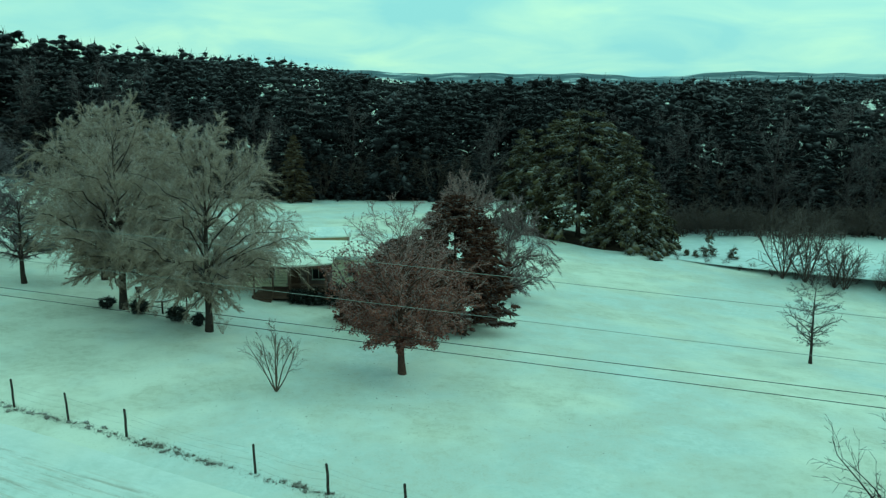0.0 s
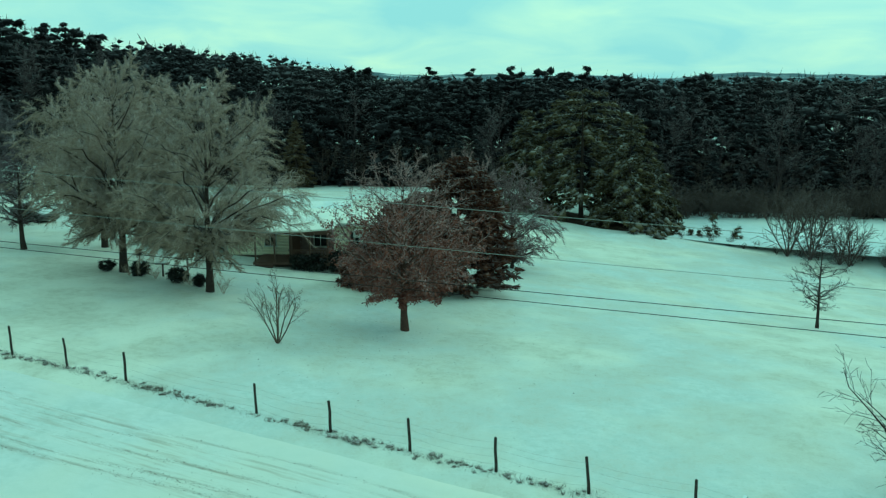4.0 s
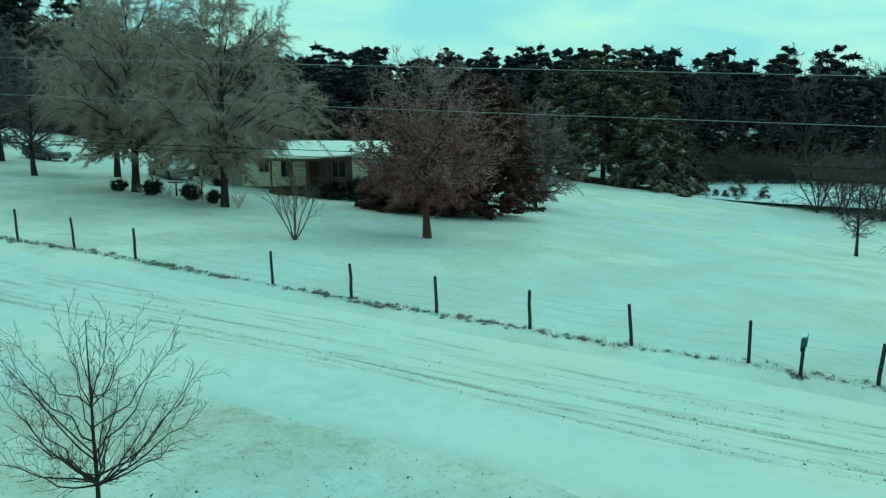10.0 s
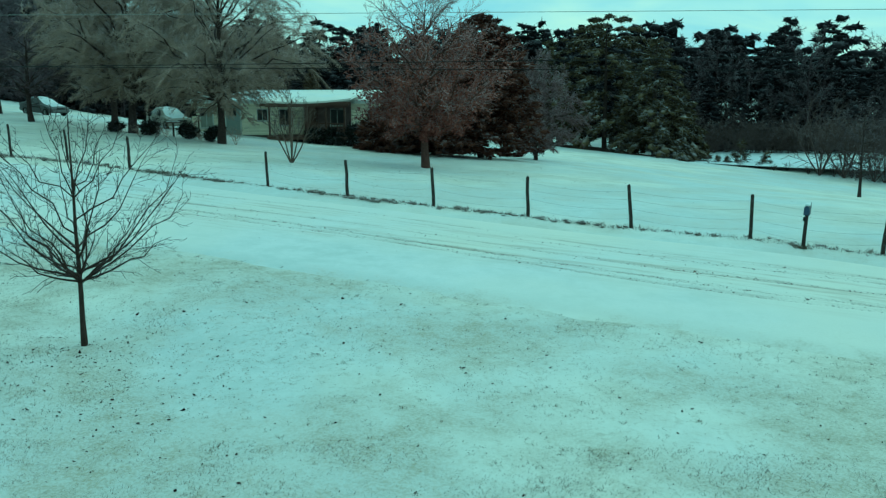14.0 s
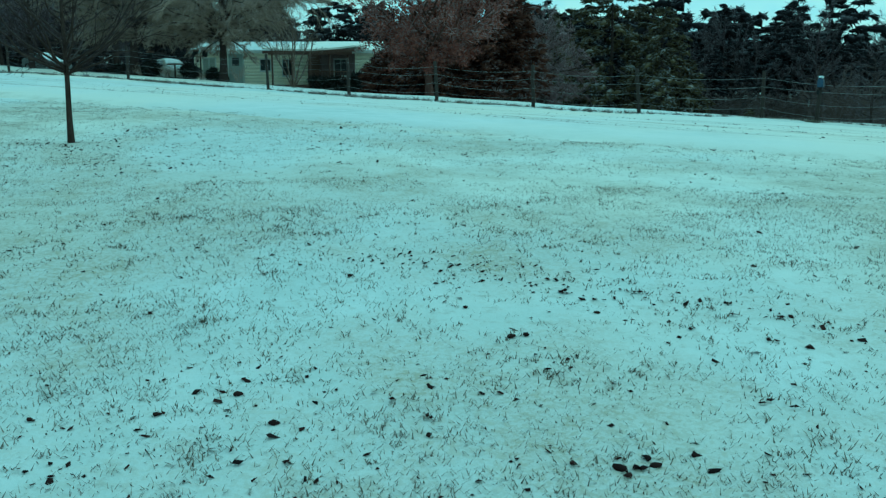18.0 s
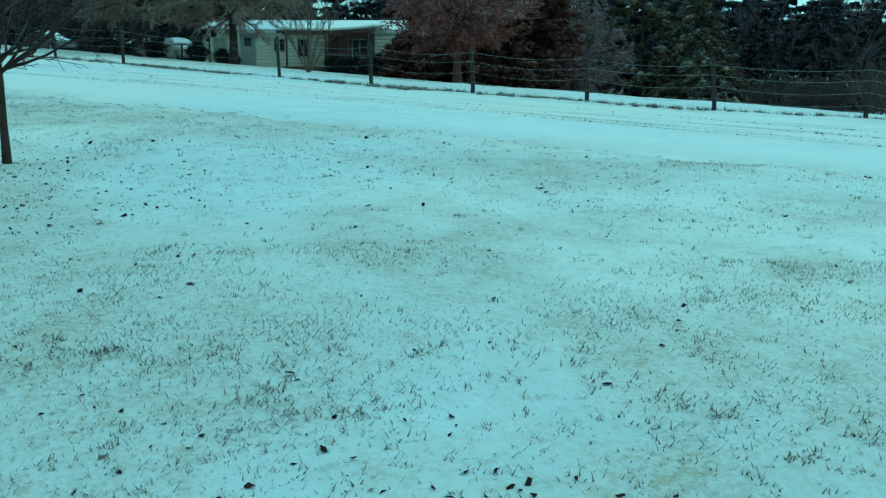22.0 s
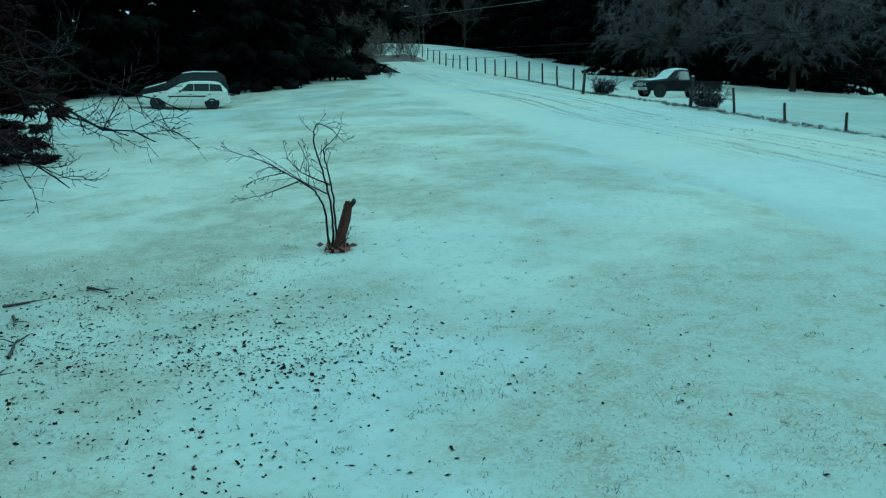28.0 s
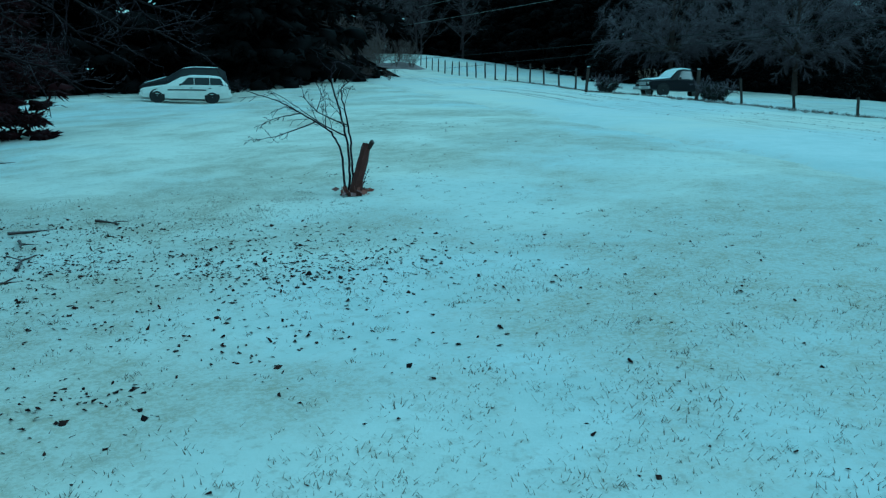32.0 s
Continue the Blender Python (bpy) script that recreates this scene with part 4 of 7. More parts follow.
for k, (x, y, h, w) in enumerate(((-50.0, 61.5, 10.5, 4.8), (-40.5, 60.5, 11.0, 5.0), (-32.5, 63.0, 10.0, 4.4))):
    env_tree("frosted_tree", x, y, h, w, 1.0, 0.16, 95 + k, BARK_DARK, TWIG_RIME2, "pale rime-covered bare tree against dark woods", 48, 15, 36, 0.1, 0.2, 0.8, 0.36, 0.4, 0.011, "rimed trees by the lane", lift=-0.04, rise=0.8, fine=True, weep=1.1, kink=0.2, limb=0.6)


# the broken stump with its suckers
def stump():
    x, y = -24.14, 20.32
    t = thing("broken_stump", pose(x, y, gz(x, y) - 0.03), "splintered reddish tree stump with slender leaning suckers", "stump")
    bm = bmesh.new()
    rng = np.random.default_rng(3)
    rings = []
    for i, (z, r) in enumerate(((0, 0.15), (0.08, 0.11), (0.28, 0.085), (0.5, 0.078), (0.68, 0.07), (0.75, 0.05))):
        ring = []
        for j in range(9):
            a = j / 9 * 6.283
            rr = r * (1 + 0.18 * rng.normal()) * (1.0 if i else 1.1)
            top = 0.07 * rng.random() if i >= 4 else 0
            ring.append(bm.verts.new((rr * math.cos(a) + 0.14 * z + 0.06 * z * z, rr * math.sin(a) + 0.19 * z, z + top)))
        rings.append(ring)
    for a, b in zip(rings, rings[1:]):
        for j in range(9):
            bm.faces.new((a[j], a[(j + 1) % 9], b[(j + 1) % 9], b[j]))
    bm.faces.new(rings[-1])
    part("stump", bm, plain("red_rotten_wood", (0.058, 0.022, 0.017), 0.9, vary=0.45, scale=14, bump=0.02), t)
    part("splinter", boxed((0.07, 0.05, 0.16), (0.2, 0.17, 0.79), (12, 48, 10), 0.012), BARK_DARK, t)
    # suckers, shaped to fit the camera's view in a plane facing it: two upright ones whose tops curl over, one that
    # arches far to the side
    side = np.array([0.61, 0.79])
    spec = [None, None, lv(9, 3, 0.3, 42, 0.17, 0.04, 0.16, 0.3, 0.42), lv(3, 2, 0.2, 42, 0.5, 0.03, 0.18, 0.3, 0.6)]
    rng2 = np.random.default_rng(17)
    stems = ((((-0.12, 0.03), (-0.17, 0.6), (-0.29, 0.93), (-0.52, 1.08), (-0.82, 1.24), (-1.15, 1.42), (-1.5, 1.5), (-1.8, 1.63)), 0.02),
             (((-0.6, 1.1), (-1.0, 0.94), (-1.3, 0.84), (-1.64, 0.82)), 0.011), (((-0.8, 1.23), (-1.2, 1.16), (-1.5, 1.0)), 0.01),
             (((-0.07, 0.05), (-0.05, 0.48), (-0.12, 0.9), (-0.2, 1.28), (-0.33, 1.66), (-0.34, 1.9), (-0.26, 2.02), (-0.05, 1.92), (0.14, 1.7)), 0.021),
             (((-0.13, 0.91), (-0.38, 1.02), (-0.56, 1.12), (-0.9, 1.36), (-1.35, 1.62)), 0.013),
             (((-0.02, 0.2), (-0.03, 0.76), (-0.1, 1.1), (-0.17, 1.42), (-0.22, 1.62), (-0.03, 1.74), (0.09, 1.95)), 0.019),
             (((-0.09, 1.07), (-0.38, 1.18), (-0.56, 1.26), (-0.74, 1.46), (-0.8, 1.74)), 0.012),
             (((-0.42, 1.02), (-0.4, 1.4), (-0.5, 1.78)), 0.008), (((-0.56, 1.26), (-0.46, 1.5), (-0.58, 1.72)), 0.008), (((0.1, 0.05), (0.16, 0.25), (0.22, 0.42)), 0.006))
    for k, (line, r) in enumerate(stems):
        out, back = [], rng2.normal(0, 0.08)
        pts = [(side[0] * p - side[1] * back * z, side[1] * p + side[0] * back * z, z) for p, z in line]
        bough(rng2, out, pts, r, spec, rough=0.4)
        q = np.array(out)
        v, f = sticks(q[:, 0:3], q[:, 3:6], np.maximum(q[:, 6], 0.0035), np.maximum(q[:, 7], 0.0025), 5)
        part_np("sucker", v, f, TWIG_NEAR_BLACK, t)
    # rotten wood and leaves heaped round the foot
    m = 60
    a2 = rng.random(m) * 6.283
    rr = 0.1 + 0.16 * rng.random(m)
    c = np.stack([rr * np.cos(a2), rr * np.sin(a2), 0.03 + 0.08 * rng.random(m)], 1)
    v, f = leaf_quads(rng, c, 0.11, 0.1)
    part_np("rotten_litter", v, f, OAK_LEAF, t, "reddish rotten litter")


stump()


# ---- woods ----
def scatter_joined(name, items, templates, mat, label, category):
    """Many copies of a few templates in one mesh: items are (template, x, y, z, scale, turn)."""
    V, F, base = [], [], 0
    for k, x, y, z, s, a in items:
        v, f = templates[k]
        ca, sa = math.cos(a), math.sin(a)
        w = np.empty_like(v)
        w[:, 0] = (v[:, 0] * ca - v[:, 1] * sa) * s + x
        w[:, 1] = (v[:, 0] * sa + v[:, 1] * ca) * s + y
        w[:, 2] = v[:, 2] * s + z
        V.append(w); F.append(f + base); base += len(v)
    ob = part_np(name, np.concatenate(V), np.concatenate(F), mat, smooth="woods" in name and "bare" not in name)
    return tagged(ob, label, category, kind="stuff")


def woods():
    rng = np.random.default_rng(9)
    pines = [bough_cloud(100 + k, 15.0, 3.7 + 0.3 * k, 37, 4, 0.8, 0.04, "round" if k % 2 else "cone", 0.34, 16, flat=0.66) for k in range(4)]
    tops = [bough_cloud(110 + k, 15.0, 3.5 + 0.3 * k, 20, 4, 0.78, 0.45, "round" if k % 2 else "cone", 0.26, 15, flat=0.8) for k in range(3)]
    dense = [bough_cloud(120 + k, 14.0, 3.7, 24, 4, 0.95, 0.0, "cone", 0.3, 12, flat=0.6) for k in range(3)]
    far = [pine_cloud(140 + k, 15.0, 4.4, 11, 3.0, 0.35, "round", 6, 0.75) for k in range(3)]
    bare = []
    for k in range(3):
        s = limbs(200 + k, [((0, 0, 0), (0.02, 0, 1), 14.0, 0.2)], [ELM[0], lv(14, 3, 0.14, 45, 0.5, 0.05, 0.1, 0.5, 0.42), lv(7, 2, 0.15, 42, 0.45, 0.02, 0.15, 0.5, 0.5), lv(11, 1, 0.1, 44, 0.66, 0, 0.2, 0.4, 0.6)])
        hi = s[s[:, 8] >= 3]
        s = s[s[:, 8] < 3]
        v, f = sticks(s[:, 0:3], s[:, 3:6], np.maximum(s[:, 6], 0.03), np.maximum(s[:, 7], 0.022), 3)
        v2, f2 = spikes(hi[:, 0:3], hi[:, 3:6], np.maximum(hi[:, 6], 0.025))
        f = np.concatenate([f[:, [0, 1, 2]], f[:, [0, 2, 3]]])
        bare.append((np.concatenate([v, v2]), np.concatenate([f, f2 + len(v)])))
    brush = []
    for k in range(3):
        s = limbs(230 + k, [((0, 0, 0), (math.cos(a) * q, math.sin(a) * q, 1), 3.2, 0.05) for a, q in ((0, 0.3), (1.1, 0.6), (2.2, 0.2), (3.2, 0.7), (4.3, 0.4), (5.4, 0.6))],
                  [VASE[0], lv(6, 2, 0.12, 36, 0.55, 0.02, 0.15, 0.4, 0.5), lv(7, 1, 0.1, 42, 0.6, 0, 0.2, 0.4, 0.6)])
        brush.append(sticks(s[:, 0:3], s[:, 3:6], np.maximum(s[:, 6], 0.016), np.maximum(s[:, 7], 0.011), 3))
    pine_items, bare_items, dense_items, far_items, brush_items = [], [], [], [], []

    def put(x, y, zone, tall=1.0, back=False):
        z = gz(x, y) - 0.2
        s = (0.85 + 0.35 * rng.random()) * tall
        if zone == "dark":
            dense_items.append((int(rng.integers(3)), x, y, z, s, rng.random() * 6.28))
        elif zone == "far":
            far_items.append((int(rng.integers(3)), x, y, z, s, rng.random() * 6.28))
        elif zone == "brush":
            brush_items.append((int(rng.integers(3)), x, y, z + 0.15, s, rng.random() * 6.28))
        elif rng.random() < zone:
            if back:
                pine_items.append((4 + int(rng.integers(3)), x, y, z, s, rng.random() * 6.28))
            else:
                pine_items.append((int(rng.integers(4)), x, y, z, s, rng.random() * 6.28))
        else:
            bare_items.append((int(rng.integers(3)), x, y, z, s * 0.86, rng.random() * 6.28))

    # the far edge of the back field, rising to the left
    for row, y0 in enumerate((131, 137, 144, 153, 163, 175)):
        for x in np.arange(-100, 36, 5.0 + 0.5 * row):
            left = smooth(-15, -60, x)
            put(x + rng.normal(0, 1.5), y0 + rng.normal(0, 1.8) - 14 * left, (0.55 if x < -25 else 0.74 if x < 16 else 0.4), (0.9 + 0.03 * row) * (1 + 0.13 * left), row > 1)
    # beyond the pond
    for row, y0 in enumerate((108, 113, 119, 126, 134, 146)):
        for x in np.arange(28, 110, 5.0 + 0.4 * row):
            put(x + rng.normal(0, 1.5), y0 + rng.normal(0, 1.6) - 0.1 * (x - 30), 0.36, 0.87 + 0.03 * row, row > 1)
    for x in np.arange(20, 100, 0.8):
        put(x, 104.0 - 0.1 * (x - 30) + rng.normal(0, 1.0), "brush", 0.75 + 0.4 * rng.random())
    # low growth that closes the foot of the woods
    for x in np.arange(22, 110, 2.6):
        put(x + rng.normal(0, 0.6), 106.5 - 0.1 * (x - 30) + rng.normal(0, 1.0), 0.35, 0.5 + 0.2 * rng.random())
        put(x + rng.normal(0, 0.6), 110.5 - 0.1 * (x - 30) + rng.normal(0, 1.0), 1.0, 0.5 + 0.2 * rng.random())
        put(x + rng.normal(0, 0.6), 114.0 - 0.1 * (x - 30) + rng.normal(0, 1.0), 1.0, 0.7 + 0.2 * rng.random(), True)
    for x in np.arange(-100, 34, 3.2):
        left = smooth(-15, -60, x)
        put(x + rng.normal(0, 0.6), 129.5 - 14 * left + rng.normal(0, 0.8), 0.8, 0.4 + 0.15 * rng.random())
        put(x + rng.normal(0, 0.6), 134.0 - 14 * left + rng.normal(0, 0.8), 0.9, 0.55 + 0.15 * rng.random())
        put(x + rng.normal(0, 0.6), 140.0 - 14 * left + rng.normal(0, 0.8), 1.0, 0.75 + 0.15 * rng.random(), True)
    for x in np.arange(24, 90, 2.4):
        put(x + rng.normal(0, 0.8), 112.0 - 0.1 * (x - 30) + rng.normal(0, 1.5), "brush", 1.7 + 0.6 * rng.random())
    for x in np.arange(-62, 22, 3.0):
        put(x + rng.normal(0, 0.8), 131.0 - 14 * smooth(-15, -60, x) + rng.normal(0, 1.2), "brush", 1.5 + 0.6 * rng.random())
    # scrub where the lane climbs away
    for x, y, q in ((-74, 53.5, 0.5), (-75.5, 54.6, 0.55), (-77, 55.6, 0.6), (-78.5, 56.8, 0.6), (-66.0, 48.4, 0.28), (-64.8, 47.7, 0.25), (-67.2, 49.0, 0.28), (-71.5, 50.6, 1.0), (-73.0, 51.2, 1.1), (-74.5, 52.2, 1.0)):
        put(x, y, "brush", q)
    # near bank of the pond
    for x in np.arange(23.5, 68, 1.2):
        rim = 92 - 0.28 * (x - 46) - 12.6 * math.sqrt(max(0.05, 1 - ((x - 46) / 24.5) ** 2))
        put(x + rng.normal(0, 0.3), rim - 0.8 + rng.normal(0, 0.7), "brush", 0.2 + 0.25 * smooth(30, 36, x))
    for x in np.arange(33, 62, 1.9):
        rim = 92 - 0.28 * (x - 46) - 12.6 * math.sqrt(max(0.05, 1 - ((x - 46) / 24.5) ** 2))
        put(x + rng.normal(0, 0.6), rim - 1.5 + rng.normal(0, 1.0), "brush", 1.1 + 0.4 * rng.random())
    # canopy rolling away to the hills
    for r0 in np.geomspace(192, 1000, 17):
        for a in np.arange(-38, 40, 330 / r0):
            b = radians(a + rng.normal(0, 0.8))
            put(r0 * math.sin(b) * (1 + 0.04 * rng.normal()), r0 * math.cos(b) * (1 + 0.04 * rng.normal()), "far", 0.85)
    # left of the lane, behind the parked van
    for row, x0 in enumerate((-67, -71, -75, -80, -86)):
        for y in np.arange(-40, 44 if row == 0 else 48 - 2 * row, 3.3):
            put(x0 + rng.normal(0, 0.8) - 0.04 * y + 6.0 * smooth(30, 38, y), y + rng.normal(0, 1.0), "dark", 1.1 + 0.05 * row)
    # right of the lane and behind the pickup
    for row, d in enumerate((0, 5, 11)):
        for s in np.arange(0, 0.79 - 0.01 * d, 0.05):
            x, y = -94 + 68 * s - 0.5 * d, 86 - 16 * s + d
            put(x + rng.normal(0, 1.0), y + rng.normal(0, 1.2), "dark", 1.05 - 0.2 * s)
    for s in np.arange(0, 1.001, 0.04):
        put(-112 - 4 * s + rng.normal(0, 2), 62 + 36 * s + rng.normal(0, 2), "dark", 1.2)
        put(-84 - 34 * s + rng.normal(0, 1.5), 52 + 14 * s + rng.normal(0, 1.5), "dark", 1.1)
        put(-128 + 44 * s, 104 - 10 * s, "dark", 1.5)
    # low near-black evergreens: dark fill under the rimed trees
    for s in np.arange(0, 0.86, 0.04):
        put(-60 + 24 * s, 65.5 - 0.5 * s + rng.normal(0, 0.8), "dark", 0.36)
    for x, y, q in ((-80.5, 59.3, 0.5), (-79.6, 60.6, 0.6), (-78.8, 61.9, 0.5), (-82, 60.5, 0.7), (-81, 62.4, 0.7), (-61.7, 47.4, 0.22), (-66.2, 47.2, 0.3), (-65.4, 47.8, 0.25)):
        put(x, y, "brush", q)
    for x, y in ((-84, 59), (-86, 61), (-88, 60), (-82, 58.5), (-91, 66), (-90, 70), (-93, 68)):
        put(x, y, "brush", 0.6)
    # hazy bare trees where the lane goes out of sight
    for x, y, q in ((-96, 76, 0.8), (-99, 73, 0.75), (-102, 80, 0.95), (-94, 80, 0.8), (-105, 76, 0.9), (-91, 78, 0.7), (-108, 83, 1.0)):
        put(x, y, 0.0, q)
    # behind the camera
    for x in np.arange(-60, 110, 9.0):
        put(x + rng.normal(0, 2), -62 + rng.normal(0, 4), 0.7)
    for y in np.arange(-50, 100, 9.0):
        put(105 + rng.normal(0, 3), y + rng.normal(0, 2), 0.6)
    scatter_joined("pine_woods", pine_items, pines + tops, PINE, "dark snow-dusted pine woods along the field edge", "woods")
    scatter_joined("evergreen_woods", dense_items, dense, EVERGREEN_SHADE, "dense evergreen woods beside the lane, shade painted into their near-black colour", "woods")
    scatter_joined("bare_woods", bare_items, bare, TWIG_WOODS, "grey leafless trees among the pines", "woods")
    scatter_joined("brushwood", brush_items, brush, TWIG_BRUSH, "grey-brown scrub along the pond banks", "scrub")
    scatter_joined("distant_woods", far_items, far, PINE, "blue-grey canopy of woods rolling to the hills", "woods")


woods()


def wood_floor():
    """Dark sheet in litter tones under the trees, standing in for their shade on the snow."""
    xs, qs = np.arange(-112, 112.1, 3.0), np.array([0, 0.6, 1.5, 3, 6, 10, 16, 24, 34, 46, 60, 76])
    X, Q = np.meshgrid(xs, qs, indexing="ij")
    left = smooth(-15, -60, X)
    edge = np.where(X < 26, 129.5 - 14 * left, 106.5 - 0.1 * (X - 30)) + 1.2 * vnoise(X, 0 * X, 0.13, 21)
    Y = edge + Q
    Z = height(X, Y) + 0.12 * smooth(0, 1.5, Q) - 0.1 * (Q == 0)
    n, k = X.shape
    i, j = np.meshgrid(np.arange(n - 1), np.arange(k - 1), indexing="ij")
    f = np.stack([i * k + j, (i + 1) * k + j, (i + 1) * k + j + 1, i * k + j + 1], -1).reshape(-1, 4)
    f = f[np.abs(X.ravel()[f].mean(1) - 25) > 2.0]
    ob = part_np("woods_shade_sheet", np.stack([X, Y, Z], -1).reshape(-1, 3), f, LITTER_AND_SHADE, smooth=True)
    tagged(ob, "dark sheet in litter tones standing in for shade under the woods", "ground", kind="structure")
    # the bare patch under the big pines
    a, r = np.meshgrid(np.linspace(0, 2 * np.pi, 48, endpoint=False), np.linspace(0, 1, 9), indexing="ij")
    rag = 1 + 0.1 * np.sin(3 * a + 1) + 0.07 * np.sin(7 * a)
    x, y = 16.6 + 8.4 * r * rag * np.cos(a), 97.0 + 6.0 * r * rag * np.sin(a) - 0.5 * 8.4 * r * rag * np.cos(a)
    z = height(x, y) + 0.09 * (1 - r ** 4) - 0.03
    n, k = a.shape
    i, j = np.meshgrid(np.arange(n), np.arange(k - 1), indexing="ij")
    i2 = (i + 1) % n
    f = np.stack([i * k + j, i2 * k + j, i2 * k + j + 1, i * k + j + 1], -1).reshape(-1, 4)
    ob = part_np("needle_litter", np.stack([x, y, z], -1).reshape(-1, 3), f, LITTER_AND_SHADE, smooth=True)
    tagged(ob, "brown pine needle litter under the big pines", "ground", kind="structure")


wood_floor()


def earth_bank():
    """A low bank of bare earth and rime where the lane bends away."""
    a, r = np.meshgrid(np.linspace(0, 2 * np.pi, 40, endpoint=False), np.linspace(0, 1, 8), indexing="ij")
    rag = 1 + 0.12 * np.sin(3 * a + 2) + 0.08 * np.sin(8 * a)
    p, q = 3.2 * r * rag * np.cos(a), 1.3 * r * rag * np.sin(a)
    x, y = -80.4 + 0.55 * p - 0.83 * q, 60.6 + 0.83 * p + 0.55 * q
    z = height(x, y) - 0.1 + 0.75 * (1 - r ** 2) * (1 + 0.25 * vnoise(x, y, 1.2, 8))
    n, k = a.shape
    i, j = np.meshgrid(np.arange(n), np.arange(k - 1), indexing="ij")
    i2 = (i + 1) % n
    f = np.stack([i * k + j, i2 * k + j, i2 * k + j + 1, i * k + j + 1], -1).reshape(-1, 4)
    ob = part_np("earth_bank", np.stack([x, y, z], -1).reshape(-1, 3), f, BANK, smooth=True)
    tagged(ob, "low mauve-grey bank of rimed earth beside the lane", "bank", kind="structure")


earth_bank()
for k, (x, y, h, w) in enumerate(((15.2, 98.5, 13.8, 6.2), (19.6, 93.8, 11.8, 5.6), (23.2, 97.5, 7.5, 3.2), (9.5, 103.0, 11.5, 4.8))):
    conifer("loblolly_pine", x, y, h, w, 58, 8, 0.56, 300 + k, PINE_NEAR, "full green pine with drooping snow-laden boughs", "cone" if k else "round", 0.06, 0.5, 34, "big pines by the pond", 0.3)
conifer("field_cedar", -20.8, 125.0, 9.4, 2.5, 80, 5, 0.42, 310, CEDAR_OLIVE, "olive-brown cone-shaped cedar at the edge of the woods", "cone", 0.02, 0.25, 28)
for k, (x, y, h) in enumerate(((27.7, 91.2, 2.5), (29.9, 89.8, 1.7), (25.6, 91.8, 1.0), (24.2, 92.4, 1.1), (26.5, 91.4, 0.9))):
    evergreen("pond_pine", x, y, h, 0.32 * h, 26, 330 + k, PINE_NEAR, "small dark pine seedling on the pond bank", tuft=0.42 * h ** 0.5, shape="spire", blades=18, core=0.4, group="seedlings by the pond", trunk=0.04)


def hills():
    az = np.radians(np.linspace(-48, 48, 200))
    rr = np.array([700, 1000, 1400, 1900, 2500, 3200])
    lift = np.array([0, 0.08, 0.3, 0.62, 1.0, 0.8])
    A, Rr = np.meshgrid(az, rr, indexing="ij")
    ridge = 22 + 30 * smooth(0.0, -0.25, A) + 4 * np.sin(A * 19 + 1) + 2.5 * np.sin(A * 47) + 1.2 * np.sin(A * 140)
    Z = -6 + (ridge + 6) * lift[None] + 3 * np.sin(A * 31 + Rr * 0.004) * lift[None]
    n, k = A.shape
    i, j = np.meshgrid(np.arange(n - 1), np.arange(k - 1), indexing="ij")
    f = np.stack([i * k + j, (i + 1) * k + j, (i + 1) * k + j + 1, i * k + j + 1], -1).reshape(-1, 4)
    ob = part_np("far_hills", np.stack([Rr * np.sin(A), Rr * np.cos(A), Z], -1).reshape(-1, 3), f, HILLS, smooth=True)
    tagged(ob, "low hills with snowy fields and woods, distance haze painted as blue-grey", "hills", kind="structure")


hills()
# ---- road, pond and what lies on the snow ----
def strip_grid(s0, s1, o0, o1, ds, do, lift):
    ss, oo = np.arange(s0, s1 + 1e-6, ds), np.arange(o0, o1 + 1e-6, do)
    S, O = np.meshgrid(ss, oo, indexing="ij")
    X = FENCE_A[0] + FDIR[0] * S + FNOR[0] * O
    Y = FENCE_A[1] + FDIR[1] * S + FNOR[1] * O
    return S, O, X, Y


def rut_sway(S):
    return 0.3 * np.sin(S * 0.3 - 6.6)


def road_z(S, O, X, Y):
    z = height(X, Y) + 0.045 - 0.12 * smooth(2.0, 1.0, O) - 0.13 * smooth(8.4, 9.7, O)
    for o, d, w in RUTS:
        wob = o + rut_sway(S)
        z = z - d * np.exp(-((O - wob) / w) ** 2) * (0.6 + 0.4 * np.sin(S * 0.55 + 3 * o))
        z = z + 0.4 * d * np.exp(-((O - wob - 1.7 * w) / w) ** 2)
    return z + 0.028 * vnoise(X, Y, 1.1, 31) * smooth(8.0, 9.2, O) - 0.03 * np.exp(-((O - 8.95) / 0.3) ** 2)


def make_road():
    S, O, X, Y = strip_grid(-75, 75, 0.9, 9.8, 0.6, 0.065, 0)
    Z = road_z(S, O, X, Y)
    n, k = S.shape
    i, j = np.meshgrid(np.arange(n - 1), np.arange(k - 1), indexing="ij")
    f = np.stack([i * k + j, (i + 1) * k + j, (i + 1) * k + j + 1, i * k + j + 1], -1).reshape(-1, 4)
    ob = part_np("road", np.stack([X, Y, Z], -1).reshape(-1, 3), f, ROAD_SNOW, smooth=True)
    tagged(ob, "country road under packed snow with wheel ruts", "road", kind="structure")


make_road()


def make_pond():
    a = np.linspace(0, 2 * np.pi, 72, endpoint=False)
    r = 1.12 * (1 + 0.04 * np.sin(3 * a + 1) + 0.03 * np.sin(7 * a))
    x, y = 46 + 24 * r * np.cos(a), 92 + 12 * r * np.sin(a) - 0.28 * (24 * r * np.cos(a))
    bm = bmesh.new()
    bm.faces.new([bm.verts.new((p, q, POND_Z)) for p, q in zip(x, y)])
    ob = part("pond", bm, ICE)
    tagged(ob, "frozen farm pond covered with smooth snow", "pond", kind="structure")


make_pond()


